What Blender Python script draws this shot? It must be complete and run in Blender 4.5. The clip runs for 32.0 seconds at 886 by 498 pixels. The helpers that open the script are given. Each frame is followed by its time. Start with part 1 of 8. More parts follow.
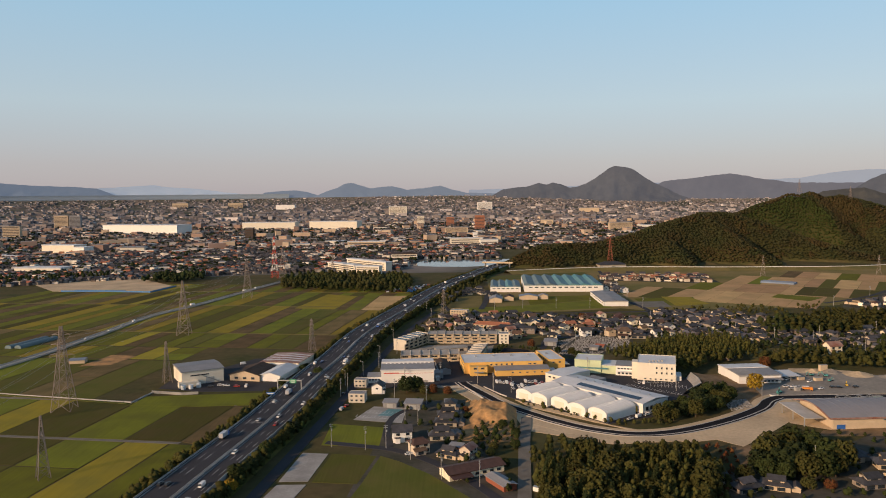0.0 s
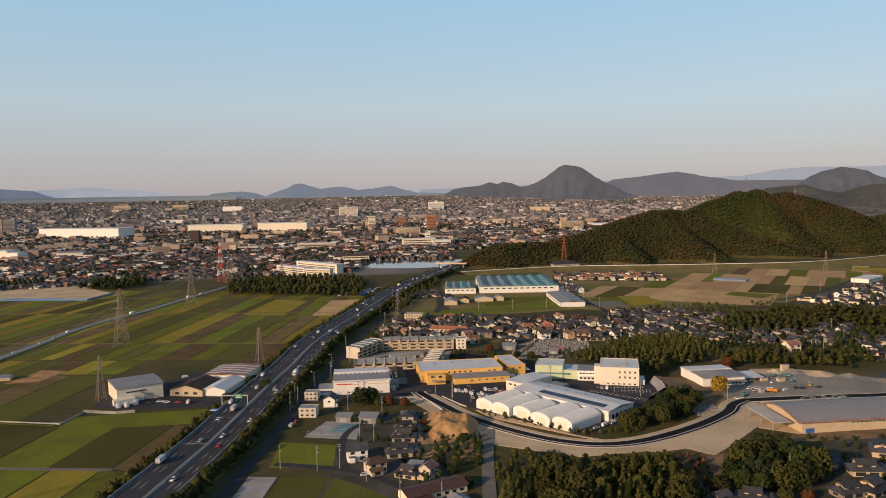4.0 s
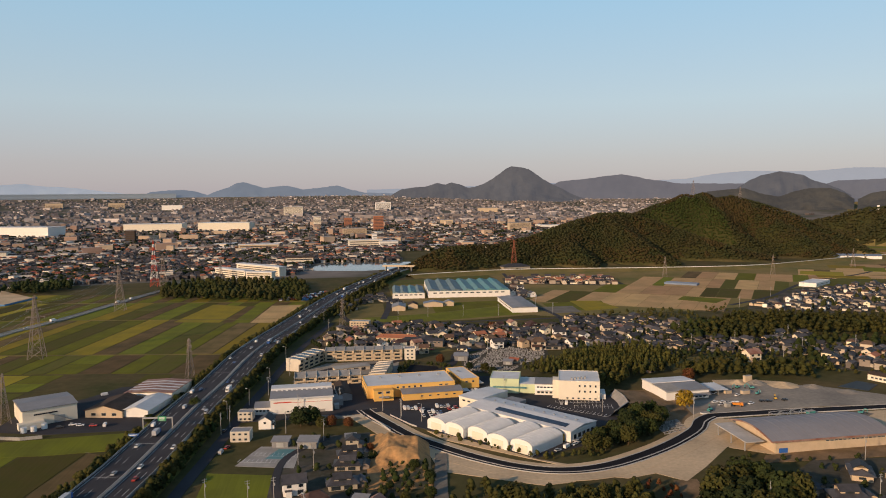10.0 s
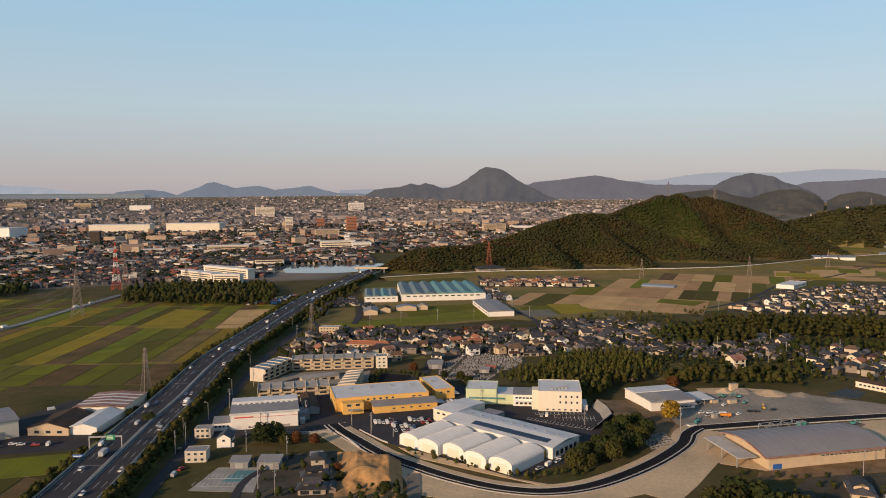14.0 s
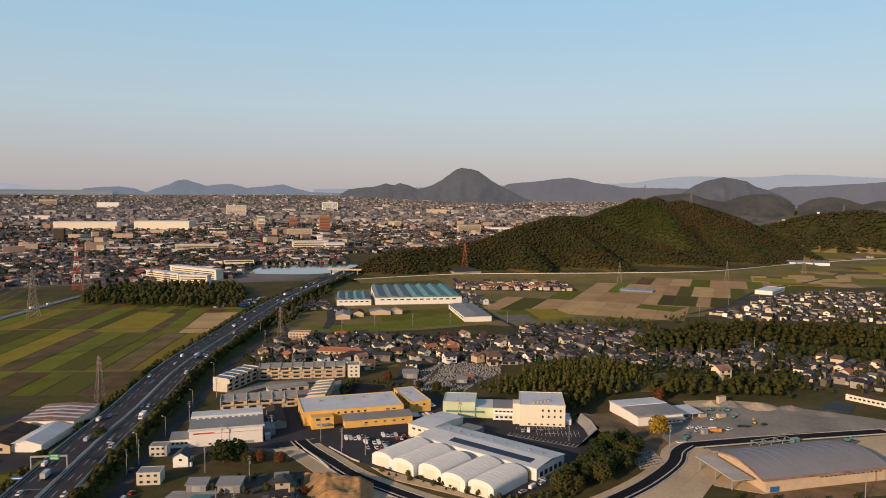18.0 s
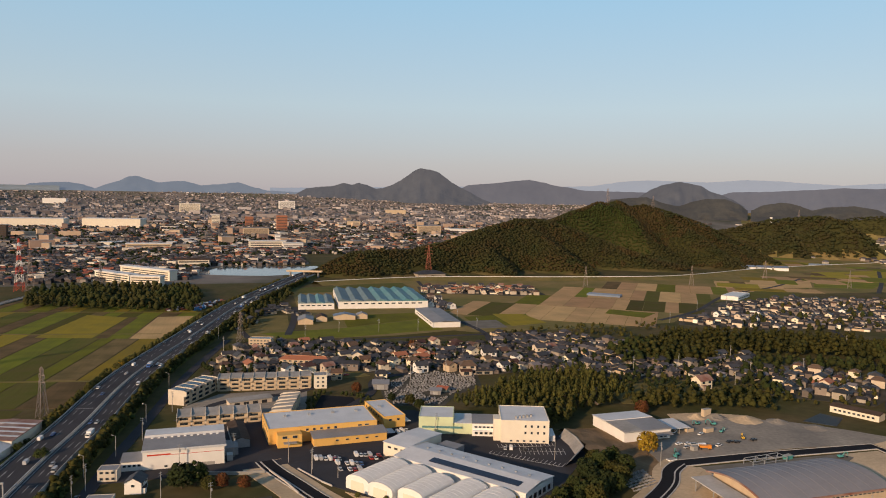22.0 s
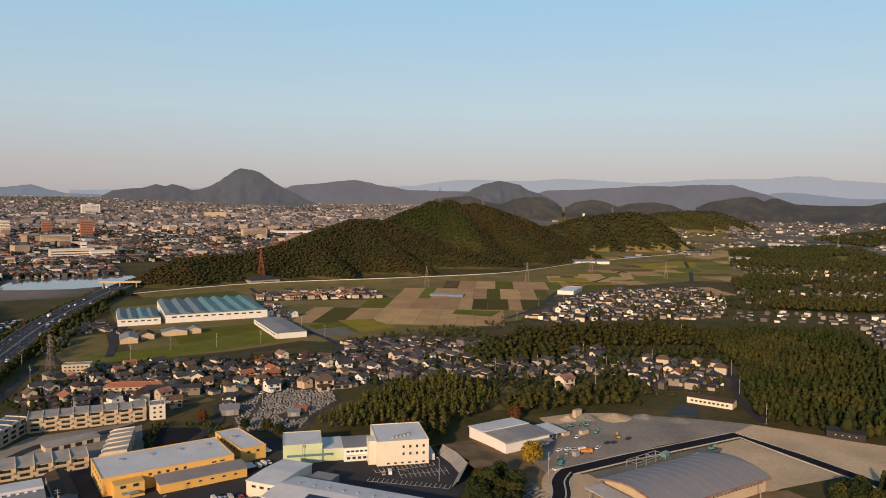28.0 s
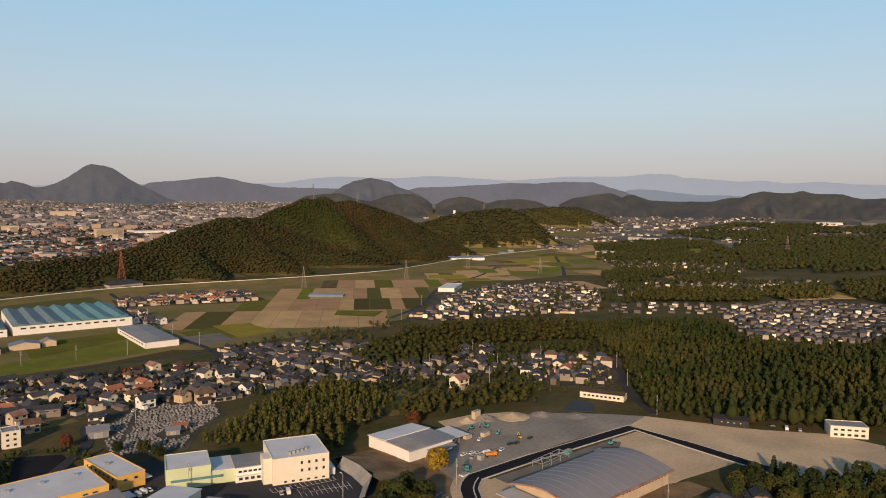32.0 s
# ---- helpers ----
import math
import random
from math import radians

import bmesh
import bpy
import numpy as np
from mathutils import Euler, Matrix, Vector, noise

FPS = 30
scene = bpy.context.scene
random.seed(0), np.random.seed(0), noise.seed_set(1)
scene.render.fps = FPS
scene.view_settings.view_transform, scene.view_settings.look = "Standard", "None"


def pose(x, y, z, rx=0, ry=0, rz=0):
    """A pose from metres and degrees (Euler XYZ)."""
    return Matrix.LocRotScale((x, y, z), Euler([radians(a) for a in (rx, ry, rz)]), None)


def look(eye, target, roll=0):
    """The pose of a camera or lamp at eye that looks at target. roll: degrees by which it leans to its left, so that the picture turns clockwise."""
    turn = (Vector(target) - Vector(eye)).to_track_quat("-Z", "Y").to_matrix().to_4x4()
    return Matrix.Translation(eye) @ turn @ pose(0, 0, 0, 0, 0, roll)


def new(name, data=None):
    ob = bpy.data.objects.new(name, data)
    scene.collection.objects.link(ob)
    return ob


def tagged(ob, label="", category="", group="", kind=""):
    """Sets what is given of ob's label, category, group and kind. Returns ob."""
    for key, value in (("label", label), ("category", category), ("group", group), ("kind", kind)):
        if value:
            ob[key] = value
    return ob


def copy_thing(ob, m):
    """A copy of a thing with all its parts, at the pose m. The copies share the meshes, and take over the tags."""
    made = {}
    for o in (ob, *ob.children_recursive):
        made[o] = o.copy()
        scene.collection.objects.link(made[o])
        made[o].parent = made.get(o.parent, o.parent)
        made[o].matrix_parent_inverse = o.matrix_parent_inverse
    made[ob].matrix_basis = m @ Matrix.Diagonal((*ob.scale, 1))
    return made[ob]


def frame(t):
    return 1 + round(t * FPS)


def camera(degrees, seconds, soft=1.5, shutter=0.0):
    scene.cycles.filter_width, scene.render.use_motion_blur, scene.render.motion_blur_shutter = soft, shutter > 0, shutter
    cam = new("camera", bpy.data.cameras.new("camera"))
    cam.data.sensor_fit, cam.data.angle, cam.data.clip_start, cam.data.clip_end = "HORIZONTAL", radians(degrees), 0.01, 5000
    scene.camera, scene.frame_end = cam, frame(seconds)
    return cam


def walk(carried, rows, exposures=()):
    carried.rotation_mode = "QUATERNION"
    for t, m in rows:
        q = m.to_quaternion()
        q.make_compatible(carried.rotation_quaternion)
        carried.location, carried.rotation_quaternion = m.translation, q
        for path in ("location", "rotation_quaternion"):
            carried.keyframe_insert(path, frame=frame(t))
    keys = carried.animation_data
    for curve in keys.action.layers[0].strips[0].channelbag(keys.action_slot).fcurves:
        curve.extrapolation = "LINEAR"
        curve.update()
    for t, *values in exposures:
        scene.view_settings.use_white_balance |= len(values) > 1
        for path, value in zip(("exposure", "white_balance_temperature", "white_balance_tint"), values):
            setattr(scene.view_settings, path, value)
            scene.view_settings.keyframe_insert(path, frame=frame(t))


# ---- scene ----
cam = camera(62.085, 32.0, soft=1.0)
# seconds, place, heading, tilt and roll of the drone
PATH = (
    (0, 0.00, 0.00, 134.99, -0.000, -3.991, -0.630),
    (1, -1.63, 6.41, 135.13, -0.992, -4.034, -1.002),
    (2, -2.08, 12.74, 135.48, -2.004, -4.077, -1.149),
    (3, -2.00, 19.32, 135.54, -2.888, -4.077, -1.129),
    (6, -2.00, 38.30, 135.64, -5.482, -4.069, -0.934),
    (7, -1.35, 45.22, 135.94, -6.144, -4.094, -0.817),
    (8, -1.09, 51.89, 136.23, -6.760, -4.113, -0.764),
    (9, -1.14, 58.18, 135.99, -7.379, -4.088, -0.667),
    (10, -0.51, 64.81, 135.97, -7.935, -4.085, -0.582),
    (11, 0.90, 71.40, 136.04, -8.411, -4.084, -0.531),
    (12, 1.67, 78.56, 136.21, -8.959, -4.105, -0.500),
    (13, 2.76, 85.58, 135.92, -9.475, -4.081, -0.439),
    (14, 3.88, 92.54, 135.57, -9.961, -4.049, -0.454),
    (17, 6.69, 112.94, 135.91, -11.496, -4.045, -0.190),
    (18, 6.64, 119.94, 135.98, -12.000, -4.014, 0.248),
    (19, 6.21, 127.28, 136.37, -12.451, -4.044, 0.607),
    (20, 4.96, 134.86, 136.55, -13.033, -4.015, 0.882),
    (21, 2.84, 142.30, 136.36, -13.841, -3.954, 1.024),
    (22, 0.53, 150.18, 136.45, -15.394, -3.925, 1.041),
    (23, -1.92, 158.23, 136.55, -17.366, -3.878, 1.063),
    (24, -3.91, 165.93, 136.68, -19.318, -3.853, 0.982),
    (25, -5.39, 173.14, 136.79, -21.488, -3.804, 0.824),
    (28, -8.98, 194.19, 136.13, -29.118, -3.754, 0.347),
    (29, -10.49, 200.35, 136.01, -31.419, -3.768, 0.296),
    (30, -11.35, 206.65, 135.97, -33.927, -3.816, 0.298),
    (31, -11.82, 213.07, 136.15, -36.588, -3.894, 0.271),
    (32, -11.97, 218.65, 136.18, -39.326, -3.934, 0.146),
)
walk(cam, [(t, Matrix.Translation((x, y, z)) @ pose(0, 0, 0, 0, 0, a) @ pose(0, 0, 0, 90 + b) @ pose(0, 0, 0, 0, 0, c))
           for t, x, y, z, a, b, c in PATH],
     [(0, 0.2, 6480, 12), (32, 0.2, 6480, 12)])

# ---- world and sun ----
SUN_AZ, SUN_EL = 231.0, 17.0
world = bpy.data.worlds.new("evening_sky")
scene.world = world
world.use_nodes = True
wn = world.node_tree.nodes
sky = wn.new("ShaderNodeTexSky")
sky.sky_type = "NISHITA"
sky.sun_disc = False
sky.sun_elevation, sky.sun_rotation = radians(SUN_EL), radians(SUN_AZ)
sky.altitude, sky.air_density, sky.dust_density, sky.ozone_density = 100, 1.0, 1.2, 1.6
wn["Background"].inputs["Strength"].default_value = 0.13
# evening haze: pale mauve near the horizon all round, thinning out upwards
wc, wx, wr, wm = wn.new("ShaderNodeTexCoord"), wn.new("ShaderNodeSeparateXYZ"), wn.new("ShaderNodeValToRGB"), wn.new("ShaderNodeMix")
wm.data_type = "RGBA"
wl = world.node_tree.links
wl.new(wc.outputs["Generated"], wx.inputs[0]), wl.new(wx.outputs["Z"], wr.inputs["Fac"])
wr.color_ramp.elements[0].position, wr.color_ramp.elements[0].color = 0.0, (3.1, 2.75, 2.95, 1)
wr.color_ramp.elements[1].position, wr.color_ramp.elements[1].color = 0.7, (0.5, 0.9, 1.5, 1)
for pos, col in ((0.045, (3.2, 3.0, 3.15, 1)), (0.12, (3.3, 3.95, 4.25, 1)), (0.26, (2.4, 4.0, 5.1, 1)), (0.42, (1.0, 1.9, 2.8, 1))):
    el = wr.color_ramp.elements.new(pos)
    el.color = col
wm.inputs[0].default_value = 0.8
wl.new(sky.outputs["Color"], wm.inputs[6]), wl.new(wr.outputs["Color"], wm.inputs[7])
wl.new(wm.outputs[2], wn["Background"].inputs["Color"])
sun_data = bpy.data.lights.new("sun", "SUN")
sun_data.energy, sun_data.angle, sun_data.color = 4.0, radians(1.5), (1.0, 0.68, 0.41)
sun = new("sun", sun_data)
a, e = radians(SUN_AZ), radians(SUN_EL)
sun.matrix_world = look((0, 0, 0), (-math.sin(a) * math.cos(e), -math.cos(a) * math.cos(e), -math.sin(e)))


# ---- materials ----
def mat(name, colour, rough=0.85, scale=0.3, vary=0.25, second=None, metal=0.0, bump=0.0, deep=0.3, fine=3.0, each=0.0, island=0.0, rows=False, uneven=False):
    """A surface of one colour with blotches at a large and a small scale, and a difference from piece to piece."""
    m = bpy.data.materials.new(name)
    m.use_nodes = True
    n, l = m.node_tree.nodes, m.node_tree.links
    b = n["Principled BSDF"]
    b.inputs["Roughness"].default_value, b.inputs["Metallic"].default_value = rough, metal
    b.inputs["Specular IOR Level"].default_value = 0.08 if rough >= 0.8 else 0.3 if rough >= 0.6 else 0.5
    co = n.new("ShaderNodeTexCoord")
    big, small = n.new("ShaderNodeTexNoise"), n.new("ShaderNodeTexNoise")
    big.inputs["Scale"].default_value, small.inputs["Scale"].default_value = scale, fine
    big.inputs["Detail"].default_value, small.inputs["Detail"].default_value = 5, 3
    where = co.outputs["Object"]
    l.new(where, big.inputs["Vector"])
    if rows:  # streaks of the reaping along the plots
        turned = n.new("ShaderNodeMapping")
        turned.inputs["Rotation"].default_value, turned.inputs["Scale"].default_value = (0, 0, radians(8.4)), (1.0, 0.03, 1.0)
        l.new(where, turned.inputs["Vector"])
        where = turned.outputs["Vector"]
    l.new(where, small.inputs["Vector"])
    ramp = n.new("ShaderNodeMix")
    ramp.data_type = "RGBA"
    c2 = second or tuple(c * (1 - vary) for c in colour)
    ramp.inputs[6].default_value, ramp.inputs[7].default_value = (*colour, 1), (*c2, 1)
    st = n.new("ShaderNodeMapRange")
    st.inputs["From Min"].default_value, st.inputs["From Max"].default_value = 0.35, 0.68
    l.new(big.outputs["Fac"], st.inputs["Value"]), l.new(st.outputs["Result"], ramp.inputs[0])
    hs = n.new("ShaderNodeHueSaturation")
    l.new(ramp.outputs[2], hs.inputs["Color"])
    mr = n.new("ShaderNodeMapRange")
    mr.inputs["To Min"].default_value, mr.inputs["To Max"].default_value = 1 - vary * 0.8, 1 + vary * 0.8
    l.new(small.outputs["Fac"], mr.inputs["Value"])
    value = mr.outputs["Result"]
    for amount, node, out in ((each, "ShaderNodeObjectInfo", "Random"), (island, "ShaderNodeNewGeometry", "Random Per Island")):
        if amount:
            src, rng, mul = n.new(node), n.new("ShaderNodeMapRange"), n.new("ShaderNodeMath")
            rng.inputs["To Min"].default_value, rng.inputs["To Max"].default_value = 1 - amount, 1 + amount * (3 if uneven else 1)
            mul.operation = "MULTIPLY"
            if uneven:  # most pieces dull, a few bright
                steep = n.new("ShaderNodeMath")
                steep.operation = "POWER"
                steep.inputs[1].default_value = 3.5
                l.new(src.outputs[out], steep.inputs[0]), l.new(steep.outputs[0], rng.inputs["Value"])
            else:
                l.new(src.outputs[out], rng.inputs["Value"])
            l.new(value, mul.inputs[0]), l.new(rng.outputs["Result"], mul.inputs[1])
            value = mul.outputs[0]
            hue = n.new("ShaderNodeMapRange")
            hue.inputs["To Min"].default_value, hue.inputs["To Max"].default_value = 0.5 - amount * 0.06, 0.5 + amount * 0.06
            l.new(src.outputs[out], hue.inputs["Value"]), l.new(hue.outputs["Result"], hs.inputs["Hue"])
    l.new(value, hs.inputs["Value"])
    l.new(hs.outputs["Color"], b.inputs["Base Color"])
    if bump:
        bp = n.new("ShaderNodeBump")
        bp.inputs["Strength"].default_value, bp.inputs["Distance"].default_value = bump, deep
        l.new(small.outputs["Fac"], bp.inputs["Height"]), l.new(bp.outputs["Normal"], b.inputs["Normal"])
    return m


M = {
    "soil": mat("soil", (0.105, 0.082, 0.038), 0.95, 0.022, 0.5, (0.055, 0.06, 0.02), fine=0.16),
    # town and far ground, its base colour paled for haze
    "hazed_plain": mat("hazed_plain", (0.2, 0.18, 0.165), 0.95, 0.006, 0.4, (0.07, 0.078, 0.055), fine=0.03),
    "plain_grass": mat("plain_grass", (0.24, 0.175, 0.075), 0.95, 0.012, 0.3, (0.135, 0.13, 0.042), fine=0.12),
    "yard_earth": mat("yard_earth", (0.1, 0.09, 0.075), 0.95, 0.05, 0.45, (0.055, 0.056, 0.04), fine=0.35),
    "asphalt": mat("asphalt", (0.055, 0.055, 0.062), 0.85, 0.05, 0.2, fine=1.2),
    "new_asphalt": mat("new_asphalt", (0.018, 0.018, 0.022), 0.9, 0.05, 0.25, fine=0.8),
    "paint_line": mat("paint_line", (0.72, 0.72, 0.7), 0.6, 0.6, 0.2),
    "concrete": mat("concrete", (0.36, 0.35, 0.33), 0.9, 0.12, 0.25, fine=0.9),
    "pale_concrete": mat("pale_concrete", (0.5, 0.48, 0.45), 0.9, 0.1, 0.2, fine=0.6),
    "gravel": mat("gravel", (0.31, 0.28, 0.235), 0.95, 0.03, 0.4, (0.2, 0.185, 0.165), fine=0.4),
    "sand": mat("sand", (0.6, 0.46, 0.3), 0.95, 0.028, 0.3, (0.42, 0.33, 0.22), fine=0.5),
    "orange_earth": mat("orange_earth", (0.5, 0.28, 0.12), 0.95, 0.12, 0.4, (0.2, 0.145, 0.08), fine=0.6, bump=0.6),
    "grass": mat("grass", (0.085, 0.105, 0.025), 0.95, 0.05, 0.3, (0.12, 0.1, 0.035), fine=0.7),
    "dry_grass": mat("dry_grass", (0.2, 0.155, 0.058), 0.95, 0.04, 0.3, (0.125, 0.115, 0.042), fine=0.6),
    "crop_green": mat("crop_green", (0.15, 0.16, 0.018), 0.95, 0.05, 0.25, (0.115, 0.12, 0.02), fine=0.9, each=0.2, rows=True),
    "crop_yellow": mat("crop_yellow", (0.27, 0.21, 0.025), 0.95, 0.05, 0.22, (0.21, 0.175, 0.03), fine=0.9, each=0.2, rows=True),
    "crop_dark": mat("crop_dark", (0.085, 0.088, 0.017), 0.95, 0.05, 0.25, (0.1, 0.085, 0.025), fine=0.9, each=0.25, rows=True),
    "crop_brown": mat("crop_brown", (0.165, 0.115, 0.055), 0.95, 0.05, 0.25, (0.095, 0.075, 0.033), fine=0.9, each=0.2, rows=True),
    "crop_tan": mat("crop_tan", (0.47, 0.3, 0.15), 0.95, 0.03, 0.25, (0.35, 0.24, 0.12), fine=0.9, each=0.15, rows=True),
    "white_wall": mat("white_wall", (0.78, 0.76, 0.72), 0.7, 0.2, 0.07),
    "cream_wall": mat("cream_wall", (0.74, 0.68, 0.56), 0.75, 0.2, 0.08),
    "yellow_wall": mat("yellow_wall", (0.74, 0.45, 0.13), 0.75, 0.2, 0.1),
    "green_wall": mat("green_wall", (0.55, 0.62, 0.4), 0.75, 0.2, 0.1),
    "beige_wall": mat("beige_wall", (0.55, 0.44, 0.31), 0.8, 0.3, 0.12),
    "house_wall": mat("house_wall", (0.33, 0.285, 0.24), 0.85, 0.3, 0.15, each=0.45),
    "roof_white": mat("roof_white", (0.62, 0.63, 0.64), 0.55, 0.1, 0.14, fine=0.8),
    "roof_grey": mat("roof_grey", (0.26, 0.26, 0.27), 0.6, 0.08, 0.2, fine=0.9),
    "roof_teal": mat("roof_teal", (0.06, 0.2, 0.22), 0.55, 0.05, 0.25, (0.13, 0.24, 0.25), fine=0.5),
    "roof_red": mat("roof_red", (0.22, 0.09, 0.06), 0.7, 0.15, 0.3, (0.33, 0.24, 0.2), fine=0.8),
    "roof_brown": mat("roof_brown", (0.09, 0.065, 0.05), 0.8, 0.2, 0.3),
    "tile_dark": mat("tile_dark", (0.058, 0.058, 0.064), 0.6, 0.4, 0.35, each=0.45),
    "tile_brown": mat("tile_brown", (0.12, 0.072, 0.052), 0.65, 0.4, 0.3, each=0.4),
    "glass": mat("glass", (0.03, 0.04, 0.05), 0.12, 0.3, 0.2),
    "solar": mat("solar", (0.02, 0.026, 0.05), 0.2, 0.3, 0.2),
    "steel": mat("steel", (0.42, 0.43, 0.43), 0.5, 0.3, 0.15, metal=0.4),
    "pylon_paint": mat("pylon_paint", (0.24, 0.2, 0.18), 0.6, 0.3, 0.1),
    "red_paint": mat("red_paint", (0.55, 0.06, 0.03), 0.6, 0.3, 0.1),
    "white_paint": mat("white_paint", (0.8, 0.8, 0.78), 0.6, 0.3, 0.08),
    "sign_green": mat("sign_green", (0.02, 0.25, 0.1), 0.5, 0.3, 0.05),
    "sign_blue": mat("sign_blue", (0.03, 0.12, 0.4), 0.5, 0.3, 0.05),
    "blue_sheet": mat("blue_sheet", (0.08, 0.22, 0.45), 0.6, 0.3, 0.15),
    "orange_paint": mat("orange_paint", (0.7, 0.25, 0.03), 0.5, 0.3, 0.1),
    "machine_teal": mat("machine_teal", (0.08, 0.32, 0.3), 0.5, 0.3, 0.1),
    "machine_yellow": mat("machine_yellow", (0.65, 0.4, 0.04), 0.5, 0.3, 0.1),
    "dark": mat("dark", (0.03, 0.03, 0.033), 0.7, 0.3, 0.2),
    "tyre": mat("tyre", (0.02, 0.02, 0.02), 0.9, 0.3, 0.1),
    "bark": mat("bark", (0.09, 0.065, 0.045), 0.95, 1.0, 0.3),
    "leaf_green": mat("leaf_green", (0.0289, 0.0426, 0.0129), 0.85, 0.06, 0.35, (0.0441, 0.0471, 0.0152), fine=1.0, each=0.2, island=0.16),
    "leaf_dark": mat("leaf_dark", (0.0274, 0.0372, 0.0137), 0.85, 0.06, 0.3, fine=1.0, each=0.2, island=0.16),
    "leaf_olive": mat("leaf_olive", (0.0623, 0.0578, 0.0152), 0.85, 0.05, 0.35, (0.0380, 0.0426, 0.0137), fine=1.0, each=0.2, island=0.16),
    "leaf_yellow": mat("leaf_yellow", (0.26, 0.165, 0.02), 0.85, 0.3, 0.2, fine=1.0, island=0.25),
    "leaf_red": mat("leaf_red", (0.12, 0.048, 0.02), 0.85, 0.3, 0.3, fine=1.0, island=0.25),
    "leaf_rust": mat("leaf_rust", (0.0594, 0.0450, 0.0198), 0.9, 0.03, 0.3, (0.0450, 0.0360, 0.0144), fine=0.3, island=0.2),
    "leaf_young": mat("leaf_young", (0.04, 0.054, 0.015), 0.9, 0.02, 0.2, fine=0.2, island=0.08),
    "forest": mat("forest", (0.0319, 0.0418, 0.0137), 0.9, 0.01, 0.3, (0.0517, 0.0471, 0.0167), fine=0.06, island=0.14),
    "hill_wood": mat("hill_wood", (0.0360, 0.0432, 0.0171), 0.9, 0.02, 0.35, (0.0486, 0.0414, 0.0189), fine=0.09, island=0.12),
    "fresh_wood": mat("fresh_wood", (0.0258, 0.0380, 0.0114), 0.9, 0.02, 0.3, (0.0426, 0.0441, 0.0129), fine=0.09, island=0.2),
    "bamboo_leaf": mat("bamboo_leaf", (0.082, 0.077, 0.02), 0.85, 0.08, 0.3, (0.05, 0.056, 0.017), fine=0.6, island=0.2),
    # horizon ranges: distance haze is mixed into these greys and blues
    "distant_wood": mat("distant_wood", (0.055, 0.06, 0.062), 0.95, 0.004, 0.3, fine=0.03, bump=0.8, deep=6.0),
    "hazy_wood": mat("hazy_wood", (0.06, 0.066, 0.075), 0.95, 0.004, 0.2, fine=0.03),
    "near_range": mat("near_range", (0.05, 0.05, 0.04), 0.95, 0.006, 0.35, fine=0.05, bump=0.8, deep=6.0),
    "haze_blue_ridge": mat("haze_blue_ridge", (0.09, 0.115, 0.15), 0.95, 0.002, 0.08, fine=0.01),
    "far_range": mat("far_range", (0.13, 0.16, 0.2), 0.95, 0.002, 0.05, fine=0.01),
    # matte lake surface; the mirrored sky is painted in as pale blue
    "sky_tinted_lake": mat("sky_tinted_lake", (0.25, 0.31, 0.37), 0.9, 0.003, 0.06, fine=0.02),
    "roof_slate": mat("roof_slate", (0.15, 0.21, 0.23), 0.6, 0.05, 0.25, fine=0.5),
    "roof_blue": mat("roof_blue", (0.17, 0.22, 0.3), 0.6, 0.05, 0.2, fine=0.4),
    "hall_roof": mat("hall_roof", (0.255, 0.25, 0.265), 0.65, 0.05, 0.12, fine=0.5),
    "fin_white": mat("fin_white", (0.62, 0.56, 0.47), 0.8, 0.2, 0.12),
    "hamlet_wall": mat("hamlet_wall", (0.31, 0.275, 0.24), 0.85, 0.05, 0.2, (0.37, 0.33, 0.29), fine=0.3, island=0.6, uneven=True),
    "far_tan_wall": mat("far_tan_wall", (0.42, 0.31, 0.24), 0.85, 0.02, 0.15, fine=0.1, island=0.35),
    # far shore: the pale blue is haze put into the base colour
    "haze_ridge": mat("haze_ridge", (0.3, 0.36, 0.43), 0.95, 0.002, 0.06, fine=0.01),
    "old_asphalt": mat("old_asphalt", (0.19, 0.178, 0.155), 0.9, 0.1, 0.25, fine=0.8),
    "brown_earth": mat("brown_earth", (0.25, 0.17, 0.1), 0.95, 0.08, 0.35, (0.14, 0.1, 0.055), fine=0.6),
    "stone": mat("stone", (0.3, 0.29, 0.28), 0.8, 0.3, 0.2, island=0.4),
    "far_wall": mat("far_wall", (0.2, 0.178, 0.165), 0.85, 0.02, 0.2, (0.26, 0.23, 0.215), fine=0.1, island=0.6, uneven=True),
    "far_roof": mat("far_roof", (0.085, 0.076, 0.077), 0.7, 0.02, 0.3, (0.06, 0.06, 0.068), fine=0.1, island=0.5, uneven=True),
    "far_pale_roof": mat("far_pale_roof", (0.3, 0.275, 0.26), 0.7, 0.02, 0.2, fine=0.1, island=0.3),
    "far_red_roof": mat("far_red_roof", (0.36, 0.14, 0.08), 0.7, 0.02, 0.2, fine=0.1, island=0.3),
    "far_pale_wall": mat("far_pale_wall", (0.66, 0.6, 0.52), 0.85, 0.02, 0.15, fine=0.1, island=0.2),
    # far town: distance haze is mixed into wall and roof colour
    "haze_wall": mat("haze_wall", (0.26, 0.235, 0.235), 0.85, 0.01, 0.15, (0.33, 0.29, 0.28), fine=0.05, island=0.4, uneven=True),
    "haze_roof": mat("haze_roof", (0.17, 0.165, 0.18), 0.8, 0.01, 0.15, (0.23, 0.21, 0.215), fine=0.05, island=0.25),
    "plaster": mat("plaster", (0.58, 0.5, 0.4), 0.85, 0.3, 0.12, each=0.5),
    "rust_red": mat("rust_red", (0.3, 0.1, 0.06), 0.7, 0.3, 0.15),
    # dull pond water; a dark base colour replaces the mirrored trees
    "dark_water": mat("dark_water", (0.03, 0.036, 0.04), 0.6, 0.05, 0.2, fine=0.5),
